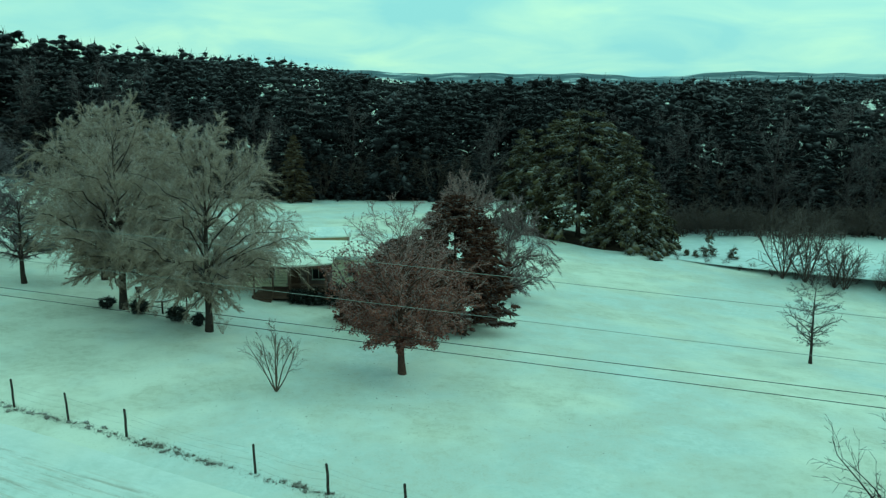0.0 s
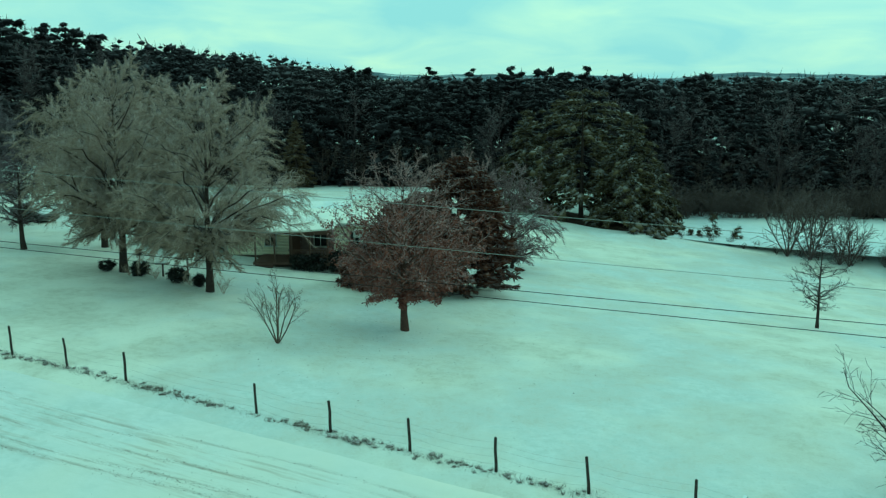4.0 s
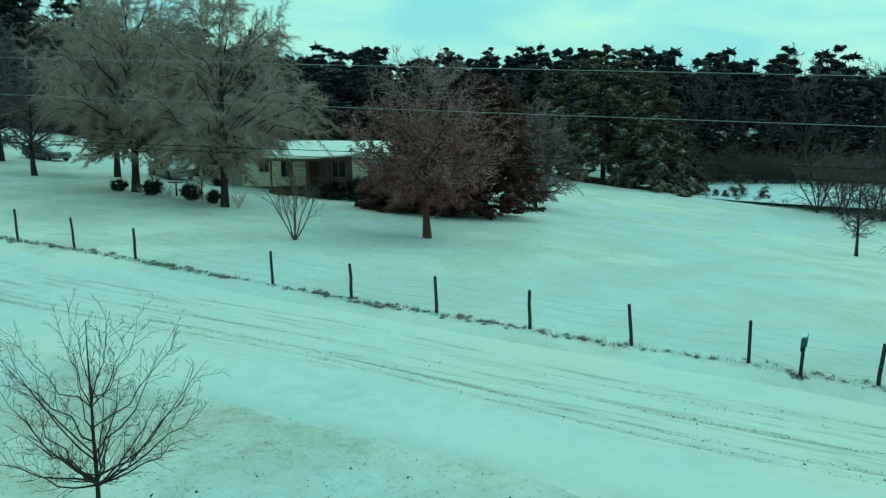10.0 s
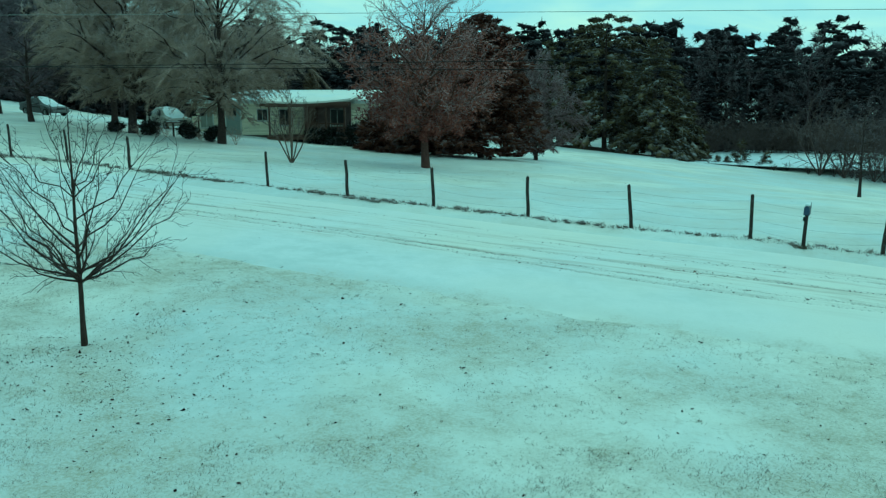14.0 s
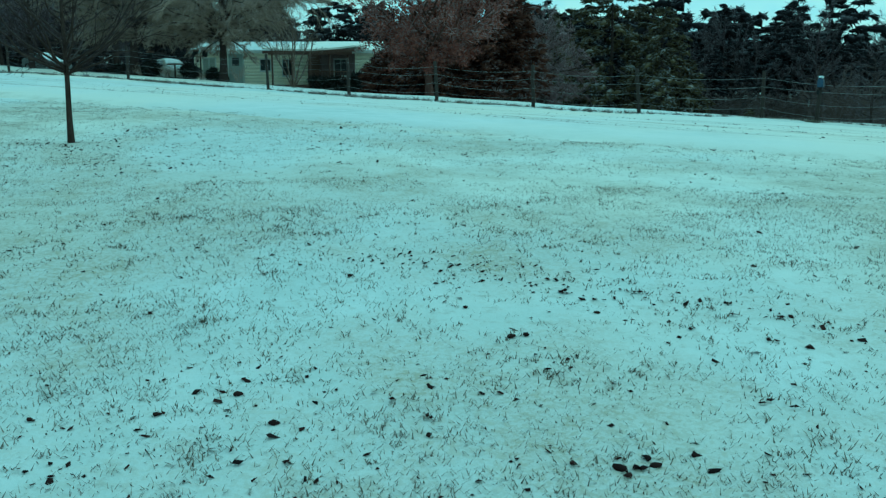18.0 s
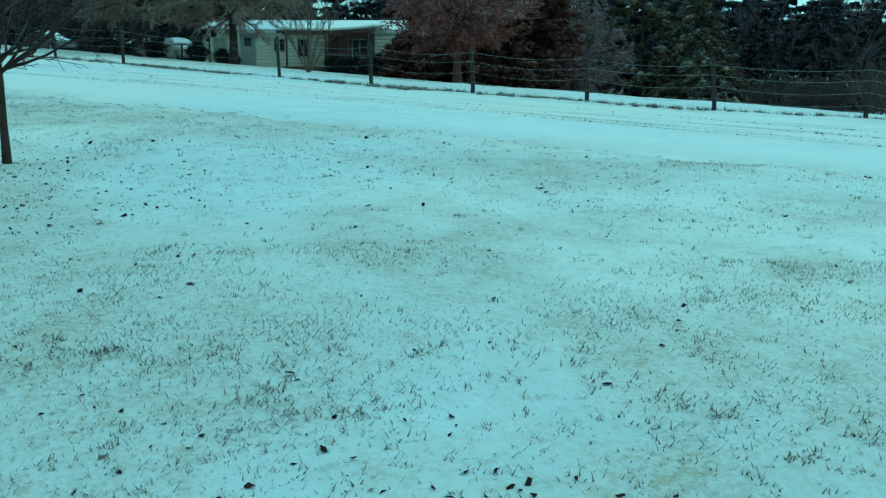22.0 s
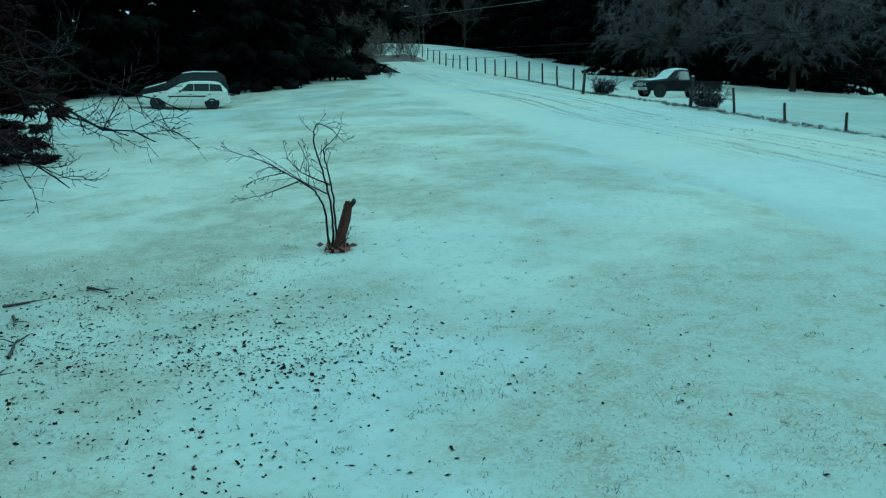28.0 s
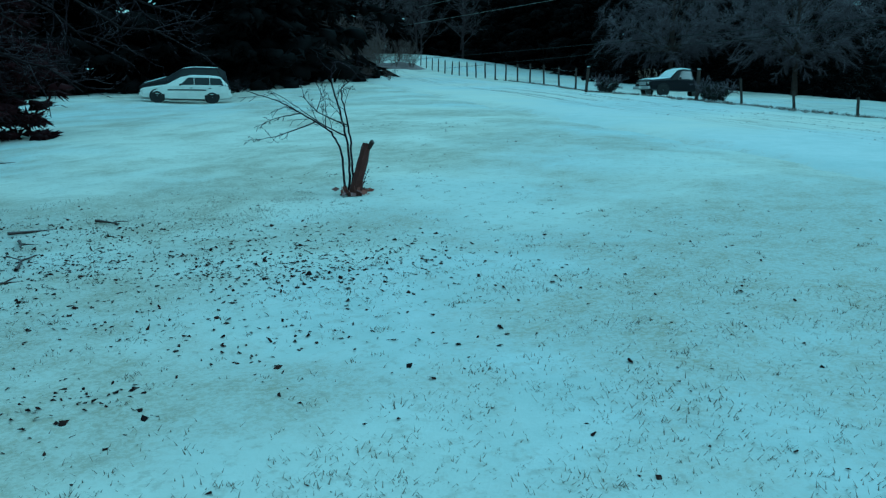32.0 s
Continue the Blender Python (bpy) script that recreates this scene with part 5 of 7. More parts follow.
def flecks(name, x, y, z, size, mat, label, category, seed, flat=0.5):
    """Crumpled scraps that lie on the snow, each of three small faces."""
    rng = np.random.default_rng(seed)
    n = len(x)
    a = rng.random(n) * 6.283
    s = size * (0.35 + 0.55 * rng.random(n) + 0.9 * rng.random(n) ** 5)
    u = np.stack([np.cos(a), np.sin(a), rng.normal(0, 0.25, n)], 1) * s[:, None] * 0.9
    w = np.stack([-np.sin(a), np.cos(a), rng.normal(0, 0.25, n)], 1) * (s * (0.35 + 0.4 * rng.random(n)))[:, None]
    c = np.stack([x, y, z], 1)
    up = np.zeros((n, 3)); up[:, 2] = s * flat * (0.4 + rng.random(n))
    apex = c + up + u * rng.normal(0, 0.45, (n, 1)) + w * rng.normal(0, 0.5, (n, 1))
    v = np.stack([c - u * (0.6 + 0.6 * rng.random((n, 1))), c + w * (0.5 + 0.9 * rng.random((n, 1))) + u * rng.normal(0, 0.4, (n, 1)), c + u, c - w * (0.4 + 0.9 * rng.random((n, 1))), apex], 1)
    v[:, 1:3, 2] += (s * 0.35 * rng.random(n))[:, None]
    v = v.reshape(-1, 3)
    b = (np.arange(n) * 5)[:, None, None]
    f = (np.array([[0, 1, 4], [1, 2, 4], [2, 3, 4], [3, 0, 4]])[None] + b).reshape(-1, 3)
    ob = part_np(name, v, f, mat)
    return tagged(ob, label, category, kind="stuff")


def litter():
    rng = np.random.default_rng(40)
    X, Y = [], []

    def blob(x, y, sx, sy, n, turn=0.0):
        p, q = rng.normal(0, sx, n), rng.normal(0, sy, n)
        ca, sa = math.cos(turn), math.sin(turn)
        X.append(x + p * ca - q * sa); Y.append(y + p * sa + q * ca)

    blob(-6.3, 13.9, 0.6, 0.4, 70)
    blob(-7.1, 13.8, 0.8, 0.7, 100)
    blob(-6.8, 13.2, 1.0, 0.7, 90)
    blob(-5.7, 14.1, 0.5, 0.35, 60)
    blob(-6.2, 12.2, 1.8, 1.4, 120)
    blob(-4.6, 12.2, 0.9, 0.9, 100)
    blob(-23.4, 15.6, 1.1, 0.55, 520, 0.6)
    blob(-24.2, 16.8, 1.0, 0.5, 330, 0.6)
    blob(-22.2, 15.6, 0.9, 0.45, 260, 0.6)
    blob(-20.9, 15.2, 0.6, 0.3, 70, 0.6)
    blob(-22.4, 18.2, 0.7, 0.6, 110, 0.5)
    blob(-20.8, 17.3, 0.9, 0.45, 430, 0.5)
    blob(-20.0, 17.0, 0.8, 0.4, 170, 0.5)
    blob(-18.9, 15.9, 1.1, 0.5, 200, 0.5)
    blob(-18.4, 14.6, 0.35, 0.2, 60, 0.5)
    blob(-18.4, 13.9, 0.5, 0.25, 70, 0.5)
    blob(-20.9, 18.6, 0.9, 0.5, 130, 0.5)
    blob(-19.6, 18.3, 1.4, 0.7, 110, 0.4)
    blob(-0.1, 5.4, 1.2, 0.35, 60)
    blob(-1.6, 5.2, 0.7, 0.35, 60)
    blob(-2.2, 4.5, 0.5, 0.25, 50)
    blob(-0.6, 4.4, 0.6, 0.25, 34)
    blob(-31.7, 27.2, 1.1, 0.6, 80, 0.5)
    blob(-27.0, 26.0, 2.6, 1.4, 74, 0.5)
    blob(0.4, 6.9, 1.3, 0.12, 110, -0.4)
    blob(0.6, 6.6, 1.6, 0.3, 90, -0.42)
    blob(2.6, 5.4, 1.0, 0.3, 50, -0.42)
    blob(-0.5, 7.4, 0.5, 0.25, 40, -0.4)
    blob(0.3, 4.1, 1.1, 0.5, 40)
    blob(1.5, 3.9, 0.25, 0.2, 16)
    blob(-10.5, 13.5, 2.0, 1.2, 160)
    blob(-3.2, 15.2, 2.6, 0.9, 130, -0.4)
    n = 2600
    X.append(rng.uniform(-27, 12, n)); Y.append(rng.uniform(2, 23, n))
    n = 500
    X.append(rng.normal(-3, 5, n)); Y.append(rng.normal(38, 4, n))
    x, y = np.concatenate(X), np.concatenate(Y)
    keep = ~((road_offset(x, y) > 0.6) & (road_offset(x, y) < 9.0))
    x, y = x[keep], y[keep]
    z = height(x, y) + small_relief(x, y) + 0.004
    flecks("fallen_leaves", x, y, z, 0.035 * np.where((x > -17.5) & (y < 14), 0.72, 0.8), LEAF, "curled brown leaves scattered on the snow", "leaves", 41, 0.42)
    lx = np.concatenate([rng.normal(0.45, 0.22, 9), rng.normal(-1.9, 0.6, 8), rng.normal(0.8, 1.2, 9)])
    ly = np.concatenate([rng.normal(4.55, 0.08, 9), rng.normal(4.9, 0.4, 8), rng.normal(6.1, 0.4, 9)])
    la = rng.random(len(lx)) * 6.283
    v, f = pads(rng, np.stack([lx, ly, height(lx, ly) + small_relief(lx, ly) + 0.008], 1), 0.012 + 0.014 * rng.random(len(lx)), np.stack([np.cos(la), np.sin(la), 0 * la], 1), 0 * la, 0, flat=0.6)
    tagged(part_np("earth_lumps", v, f, LEAF), "dark frozen lumps of earth on the snow", "dirt", kind="stuff")
    # clods thrown up along the ruts and the verge
    S, O = [], []
    for o, d, w in RUTS:
        s = rng.uniform(-30, 42, int(70000 * d))
        gate = np.sin(s * 0.35 + 5 * o) + np.sin(s * 0.11 + o) + rng.normal(0, 0.6, len(s)) > 0.0
        s = s[gate]
        S.append(s); O.append(o + rut_sway(s) + rng.normal(0, 0.07, len(s)))
    S.append(rng.normal(14, 8, 220)); O.append(rng.normal(4.9, 0.9, 220))
    S, O = np.concatenate(S), np.concatenate(O)
    x, y = FENCE_A[0] + FDIR[0] * S + FNOR[0] * O, FENCE_A[1] + FDIR[1] * S + FNOR[1] * O
    flecks("road_clods", x, y, road_z(S, O, x, y) + 0.002, 0.027, CLOD, "frozen brown clods along the wheel ruts", "dirt", 43, 0.4)


LEAF = foliage("curled_leaves", [(0.018, 0.011, 0.011), (0.036, 0.02, 0.018), (0.011, 0.008, 0.009)], 0.0, 0.9)
CLOD = foliage("frozen_clods", [(0.09, 0.062, 0.045), (0.16, 0.12, 0.09), (0.055, 0.04, 0.032)], 0.3, 0.95)
litter()


def blades(name, x, y, base_z, length, mat, label, seed, width=0.004, spread=0.7):
    rng = np.random.default_rng(seed)
    n = len(x)
    a = rng.random(n) * 6.283
    d = np.stack([np.cos(a) * spread, np.sin(a) * spread, 0.55 + 0.5 * rng.random(n)], 1) * (length * (0.5 + rng.random(n)))[:, None]
    w = np.stack([-np.sin(a), np.cos(a), np.zeros(n)], 1) * (width * (0.7 + 0.8 * rng.random(n)))[:, None]
    c = np.stack([x, y, base_z], 1)
    v = np.stack([c - w, c + w, c + d], 1).reshape(-1, 3)
    ob = part_np(name, v, np.arange(n * 3).reshape(-1, 3), mat)
    return tagged(ob, label, "grass", kind="stuff")


def grass():
    rng = np.random.default_rng(50)

    def bed(n, x0, x1, y0, y1, thr):
        x, y = rng.uniform(x0, x1, n), rng.uniform(y0, y1, n)
        d = 0.7 * vnoise(x, y, 0.45, 5) + 0.6 * vnoise(x, y, 1.3, 6) + 0.6 * vnoise(x, y, 4.0, 7)
        keep = (d > thr + 0.12 + rng.normal(0, 0.5, n)) & ~((road_offset(x, y) > 0.4) & (road_offset(x, y) < 9.2))
        return x[keep], y[keep]

    parts_xy = [bed(190000, -6, 8, 1.8, 11, 0.0), bed(190000, -27, -5, 6, 20, 0.1), bed(70000, -14, 10, 11, 22, 0.2)]
    x, y = np.concatenate([p[0] for p in parts_xy]), np.concatenate([p[1] for p in parts_xy])
    blades("grass_blades", x, y, height(x, y) + small_relief(x, y) - 0.004, 0.026, GRASS, "frosted dead grass poking through thin snow", 51, 0.003, 1.1)
    # taller tufts
    n = 4200
    tx, ty = np.concatenate([rng.uniform(-26, 10, n), rng.uniform(-4, 4, 1500)]), np.concatenate([rng.uniform(2.5, 22, n), rng.uniform(3, 9, 1500)])
    ok = ~((road_offset(tx, ty) > 0.4) & (road_offset(tx, ty) < 9.0))
    tx, ty = tx[ok], ty[ok]
    x, y = np.repeat(tx, 9) + rng.normal(0, 0.03, len(tx) * 9), np.repeat(ty, 9) + rng.normal(0, 0.03, len(tx) * 9)
    blades("grass_tufts", x, y, height(x, y) + small_relief(x, y) - 0.004, 0.028, TUFT, "small dark tufts of grass in the snow", 52, 0.0036, 0.9)
    # low rimed tussocks in a broken chain along the fence foot
    c = np.concatenate([np.arange(-45, 34, 0.24) + rng.normal(0, 0.17, 330), rng.uniform(6.6, 17, 44), rng.uniform(19, 31, 26)])
    thick = 0.72 + 0.25 * np.sin(c * 0.9) + 0.35 * np.sin(c * 0.37 + 1) + rng.normal(0, 0.35, len(c))
    c, thick = c[thick > 0.25], np.clip(thick[thick > 0.25], 0.3, 1.2)
    o = 0.12 + rng.normal(0, 0.15, len(c))
    x, y = FENCE_A[0] + FDIR[0] * c + FNOR[0] * o, FENCE_A[1] + FDIR[1] * c + FNOR[1] * o
    size = 0.03 + 0.075 * thick * (0.35 + 0.9 * rng.random(len(c)))
    a = rng.random(len(c)) * 6.283
    at = np.stack([x, y, height(x, y) + 0.015], 1)
    v, f = pads(rng, at, size, np.stack([np.cos(a), np.sin(a), 0 * a], 1), 0 * a, 26, long=1.3, flat=0.6, rough=0.3, slim=0.1)
    v[:, 2] = np.maximum(v[:, 2], height(v[:, 0], v[:, 1]) - 0.03)
    ob = part_np("verge_tussocks", v, f, VERGE, smooth=True)
    tagged(ob, "grey rimed tussocks in a chain along the fence foot", "grass", kind="stuff")
    m = 34
    px, py = np.repeat(x, m) + rng.normal(0, 1, len(x) * m) * np.repeat(size, m) * 0.7, np.repeat(y, m) + rng.normal(0, 1, len(x) * m) * np.repeat(size, m) * 0.7
    extra = rng.uniform(-40, 34, 9000)
    eo = 0.14 + rng.normal(0, 0.16, 9000)
    px = np.concatenate([px, FENCE_A[0] + FDIR[0] * extra + FNOR[0] * eo])
    py = np.concatenate([py, FENCE_A[1] + FDIR[1] * extra + FNOR[1] * eo])
    blades("verge_weeds", px, py, height(px, py), 0.085, WEED, "rimed weeds and rough grass along the fence foot", 53, 0.007, 0.8)
    # weeds round the mailbox foot and the missing post
    x = np.concatenate([rng.normal(8.1, 0.1, 250), rng.normal(-11.2, 0.3, 160)])
    y = np.concatenate([rng.normal(22.9, 0.1, 250), rng.normal(32.3, 0.15, 160)])
    blades("weed_clump", x, y, height(x, y) - 0.01, 0.09, TUFT, "brown clump of weeds at the fence", 54, 0.011, 0.8)


VERGE = foliage("rimed_tussocks", [(0.2, 0.17, 0.145), (0.34, 0.31, 0.28), (0.12, 0.1, 0.085)], 0.7, 0.95)
WEED = foliage("rimed_weeds", [(0.11, 0.09, 0.07), (0.2, 0.18, 0.15), (0.07, 0.06, 0.05)], 0.4, 0.9)
TUFT = foliage("dark_grass_tufts", [(0.1, 0.09, 0.065), (0.18, 0.16, 0.12), (0.07, 0.06, 0.046)], 0.15, 0.9)
grass()


def fallen_branches():
    rng = np.random.default_rng(60)
    for k, (x, y, a, ln) in enumerate(((-24.82, 15.62, 1.73, 1.05), (-25.74, 14.97, 2.25, 0.7), (-22.72, 15.19, 2.6, 0.95), (-22.2, 14.76, 1.7, 0.4), (-24.93, 16.75, 0.35, 0.5), (-24.33, 15.67, -0.15, 0.5), (-25.3, 14.88, 0.2, 0.7), (-34.0, 17.5, 1.1, 0.8))):
        t = thing("fallen_branch", pose(x, y, gz(x, y) + float(small_relief(x, y)) + 0.012, 0, 0, math.degrees(a)), "dead branch lying on the snow", "branch", "fallen branches")
        n = 6
        pts = np.stack([np.linspace(0, ln, n), np.cumsum(rng.normal(0, 0.03 * ln, n)), 0.01 + 0.01 * rng.random(n)], 1)
        v, f = tube(pts, np.linspace(0.022, 0.006, n), 6)
        part_np("stick", v, f, BARK_DARK, t, smooth=True)
        p = pts[3]
        v, f = tube(np.array([p, p + (0.1, 0.16 * ln, 0.02), p + (0.16, 0.3 * ln, 0.015)]), [0.009, 0.007, 0.003], 5)
        part_np("side_twig", v, f, BARK_DARK, t)


fallen_branches()


# ---- fence, mailbox, power line ----
LOW_POSTS = {-5: 0.86, -4: 0.62, -3: 0.58, -2: 0.78, -1: 0.92}


def fence():
    rng = np.random.default_rng(70)
    x0, y0 = fence_at(0)
    t = thing("wire_fence", pose(0, 0, 0), "old field fence of thin weathered posts and slack wire", "fence")
    tops = []
    skip = {3, -6, -7, -8, -9}
    for k in range(-26, 15):
        if k in skip:
            continue
        s = k * 3.066 + (0.0 if k < 4 else 0.06) * rng.normal() + (0.34 if -6 < k < 0 else 0.0)
        if k <= -10:
            s = -30.66 + (k + 10) * 2.4
        x, y = fence_at(s)
        z = gz(x, y)
        h, r = LOW_POSTS.get(k, 1.12 if k < -9 else 1.2) + rng.normal(0, 0.04), 0.047 + 0.008 * rng.random()
        lean = np.array([rng.normal(-0.04, 0.04), rng.normal(0, 0.03)])
        pts = np.array([[lean[0] * u * h, lean[1] * u * h, u * h - 0.1 * (1 - u)] for u in (0, 0.33, 0.66, 0.985, 1.0)])
        pts[1:4, :2] += rng.normal(0, 0.008, (3, 2))
        v, f = tube(pts, [r * 1.08, r, r * 0.97, r * 0.92, r * 0.35], 8)
        ob = part_np("post", v + np.array([x, y, z]), f, FENCE_WOOD, t)
        tops.append((s, x, y, z, lean))
    for hgt in (0.28, 0.55, 0.8, 1.02):
        for (s0, xa, ya, za, la), (s1, xb, yb, zb, lb) in zip(tops, tops[1:]):
            if s1 - s0 > 7 or (-17 < s0 < -0.5 and hgt > 0.5):
                continue
            q = np.linspace(0, 1, 7)
            sag = (0.05 + 0.1 * rng.random()) * 4 * q * (1 - q)
            p = np.stack([xa + la[0] * hgt + (xb + lb[0] * hgt - xa - la[0] * hgt) * q,
                          ya + la[1] * hgt + (yb + lb[1] * hgt - ya - la[1] * hgt) * q - 0.05,
                          za + hgt + (zb - za) * q - sag], 1)
            v, f = tube(p, np.full(7, 0.0026), 4)
            part_np("wire", v, f, WIRE, t)


fence()


def mailbox():
    x, y = 8.16, 22.99
    t = thing("mailbox", pose(x, y, gz(x, y) - 0.03, 0, 0, -25), "rural mailbox on a leaning wooden post with weeds at its foot", "mailbox")
    v, f = tube([(0, 0, -0.1), (0.02, 0, 0.4), (0.05, 0.0, 0.78)], [0.062, 0.055, 0.05], 8)
    part_np("post", v, f, FENCE_WOOD, t)
    bm = bmesh.new()
    prof = [(-0.085, 0)] + [(0.085 * math.cos(a), 0.12 + 0.085 * math.sin(a)) for a in np.linspace(math.pi, 0, 9)] + [(0.085, 0)]
    rings = [[bm.verts.new((0.05 + p, s, 0.78 + q)) for p, q in prof] for s in (-0.24, 0.24)]
    for j in range(len(prof)):
        k = (j + 1) % len(prof)
        bm.faces.new((rings[0][j], rings[0][k], rings[1][k], rings[1][j]))
    bm.faces.new(rings[0][::-1]); bm.faces.new(rings[1])
    part("box", bm, plain("dark_blue_enamel", (0.03, 0.04, 0.07), 0.4, 0.3, vary=0.3, scale=10), t)
    part("door", boxed((0.15, 0.012, 0.17), (0.05, -0.25, 0.875), (0, 0, 0), 0.005), plain("blue_painted_lid", (0.05, 0.07, 0.12), 0.4, 0.3, vary=0.3, scale=10), t, "closed blue lid")
    part("flag", boxed((0.008, 0.09, 0.14), (0.15, 0.05, 0.98), (12, 0, 0), 0.002), CABLE, t)
    part("snow_cap", boxed((0.13, 0.44, 0.05), (0.05, 0.0, 1.0), (0, 0, 0), 0.022), CLEAN_SNOW, t, "cap of white snow")
    t.scale = (0.82, 0.82, 1.12)
    part("newspaper_tube", boxed((0.1, 0.3, 0.1), (-0.0, 0.0, 0.68), (0, 0, 0), 0.03), CABLE, t)


mailbox()


def power_line():
    ends = (("upper cable", 43.8, 9.66, 22.44, 8.03, BARE_CABLE), ("second cable", 42.86, 8.07, 22.5, 6.64, BARE_CABLE),
            ("third cable", 45.6, 5.75, 22.6, 5.68, CABLE), ("lowest cable", 44.14, 5.84, 23.16, 5.09, CABLE))
    for label, ya, za, yb, zb, mat in ends:
        q = np.linspace(-0.9, 1.9, 41)
        sag = 0.35 * ((q - 0.5) ** 2 - 0.25)
        p = np.stack([-30 + 55 * q, ya + (yb - ya) * q, za + (zb - za) * q + sag * 0.6], 1)
        v, f = tube(p, np.full(41, 0.01 if mat is BARE_CABLE else 0.014), 5)
        ob = part_np("power_cable", v, f, mat)
        tagged(ob, "long overhead power cable strung beside the road" if mat is CABLE else "pale overhead power wire strung beside the road", "cable", "overhead cables")


power_line()


# ---- house ----
def gable_roof(bm, x0, x1, y0, y1, z, rise, thick=0.09):
    ym = (y0 + y1) / 2
    for ya, yb in ((y0, ym), (ym, y1)):
        za, zb = (z, z + rise) if ya == y0 else (z + rise, z)
        vs = [bm.verts.new(p) for p in ((x0, ya, za), (x1, ya, za), (x1, yb, zb), (x0, yb, zb), (x0, ya, za + thick), (x1, ya, za + thick), (x1, yb, zb + thick), (x0, yb, zb + thick))]
        for q in ((3, 2, 1, 0), (4, 5, 6, 7), (0, 1, 5, 4), (1, 2, 6, 5), (2, 3, 7, 6), (3, 0, 4, 7)):
            bm.faces.new([vs[i] for i in q])
    return bm


def window(parent, x, z, w, h, y, name="window", glass=None):
    fr = part(name, boxed((w, 0.05, h), (x, y - 0.02, z), (0, 0, 0), 0.008), TRIM, parent)
    part("pane", boxed((w - 0.12, 0.02, h - 0.12), (x, y - 0.05, z)), glass or DARK_GLASS, fr)
    part("sill", boxed((w + 0.08, 0.09, 0.04), (x, y - 0.04, z - h / 2 - 0.02), (0, 0, 0), 0.006), TRIM, fr)
    part("mullion", boxed((0.03, 0.03, h - 0.1), (x, y - 0.062, z)), TRIM, fr)
    return fr


def house():
    L, W, H = 13.8, 4.4, 2.45
    x0, y0 = -17.9, 59.2
    g = gz(-11, 59.5)
    t = thing("farmhouse", pose(x0, y0, g, 0, 0, -3.5), "low cream mobile home with snowy roof and front porch", "house")
    # walls of lapped boards, each leaning out at its foot
    base = 0.35
    part("skirting", boxed((L - 0.06, W - 0.06, base), (L / 2, W / 2, base / 2 - 0.02)), plain("dark_skirting", (0.1, 0.09, 0.075), 0.8, vary=0.3, scale=4), t)
    part("wall_core", boxed((L, W, H - base), (L / 2, W / 2, (H + base) / 2)), SIDING, t)
    lap = mesh_from("siding_board", *board(L), SIDING)
    for k in range(10):
        ob = new("siding_board", lap)
        ob.parent = t
        ob.location = (0, -0.004, base + 0.205 * k)
    bm = gable_roof(bmesh.new(), -0.25, L + 0.25, -0.3, W + 0.3, H, 0.62)
    part("roof", bm, plain("grey_metal_roof", (0.4, 0.42, 0.43), 0.5, 0.3, vary=0.15, scale=1.5), t)
    bm = gable_roof(bmesh.new(), -0.2, L + 0.2, -0.24, W + 0.24, H + 0.094, 0.62, 0.06)
    part("roof_snow", bm, CLEAN_SNOW, t, "thin white snow on the roof")
    for yy in (-0.31, W + 0.31):
        part("fascia", boxed((L + 0.5, 0.03, 0.15), (L / 2, yy, H + 0.0)), TRIM, t)
    for xx in (0.0, L):
        bm = bmesh.new()
        vs = [bm.verts.new(p) for p in ((xx - 0.05, 0, H), (xx - 0.05, W, H), (xx - 0.05, W / 2, H + 0.58), (xx + 0.05, 0, H), (xx + 0.05, W, H), (xx + 0.05, W / 2, H + 0.58))]
        for q in ((0, 2, 1), (3, 4, 5), (0, 1, 4, 3), (1, 2, 5, 4), (2, 0, 3, 5)):
            bm.faces.new([vs[i] for i in q])
        part("gable", bm, SIDING, t)
    # openings, along the front
    window(t, 1.0, 1.45, 0.9, 1.35, -0.02, glass=CURTAIN)
    door = part("door", boxed((0.92, 0.06, 1.95), (2.75, -0.03, 1.36), (0, 0, 0), 0.01), plain("grey_green_door", (0.3, 0.33, 0.3), 0.5, vary=0.1, scale=3), t, "pale grey-green front door")
    part("door_window", boxed((0.45, 0.02, 0.5), (2.75, -0.065, 1.85)), DARK_GLASS, door)
    part("door_knob", boxed((0.05, 0.06, 0.05), (3.1, -0.08, 1.3), (0, 0, 0), 0.012), WIRE, door)
    part("frame", boxed((1.08, 0.04, 2.08), (2.75, -0.015, 1.4), (0, 0, 0), 0.006), TRIM, door)
    window(t, 4.7, 1.65, 0.75, 0.8, -0.02)
    window(t, 11.9, 1.6, 0.7, 0.85, -0.02)
    window(t, 6.2, 1.5, 0.85, 1.1, -0.02)
    window(t, 9.6, 1.5, 0.95, 1.1, -0.02)
    d2 = part("door", boxed((0.9, 0.06, 1.95), (7.9, -0.03, 1.36), (0, 0, 0), 0.01), BROWN_WOOD, t, "brown door under the porch")
    part("door_knob", boxed((0.05, 0.06, 0.05), (8.25, -0.08, 1.3), (0, 0, 0), 0.012), WIRE, d2)
    part("wall_lamp", boxed((0.14, 0.16, 0.24), (0.25, -0.1, 1.95), (0, 0, 0), 0.03), CABLE, t, "small black lamp beside the corner")
    # panel added over the wall; its dark tone stands in for the recess's shade
    part("recess_panel", boxed((2.3, 0.03, 1.95), (9.35, -0.045, 1.4)), plain("porch_recess_dark_tone", (0.17, 0.125, 0.12), 0.8, vary=0.2, scale=4), t, "mauve-brown panel added to darken the porch recess")
    # porch
    px0, px1, py = 5.7, 10.7, -2.7
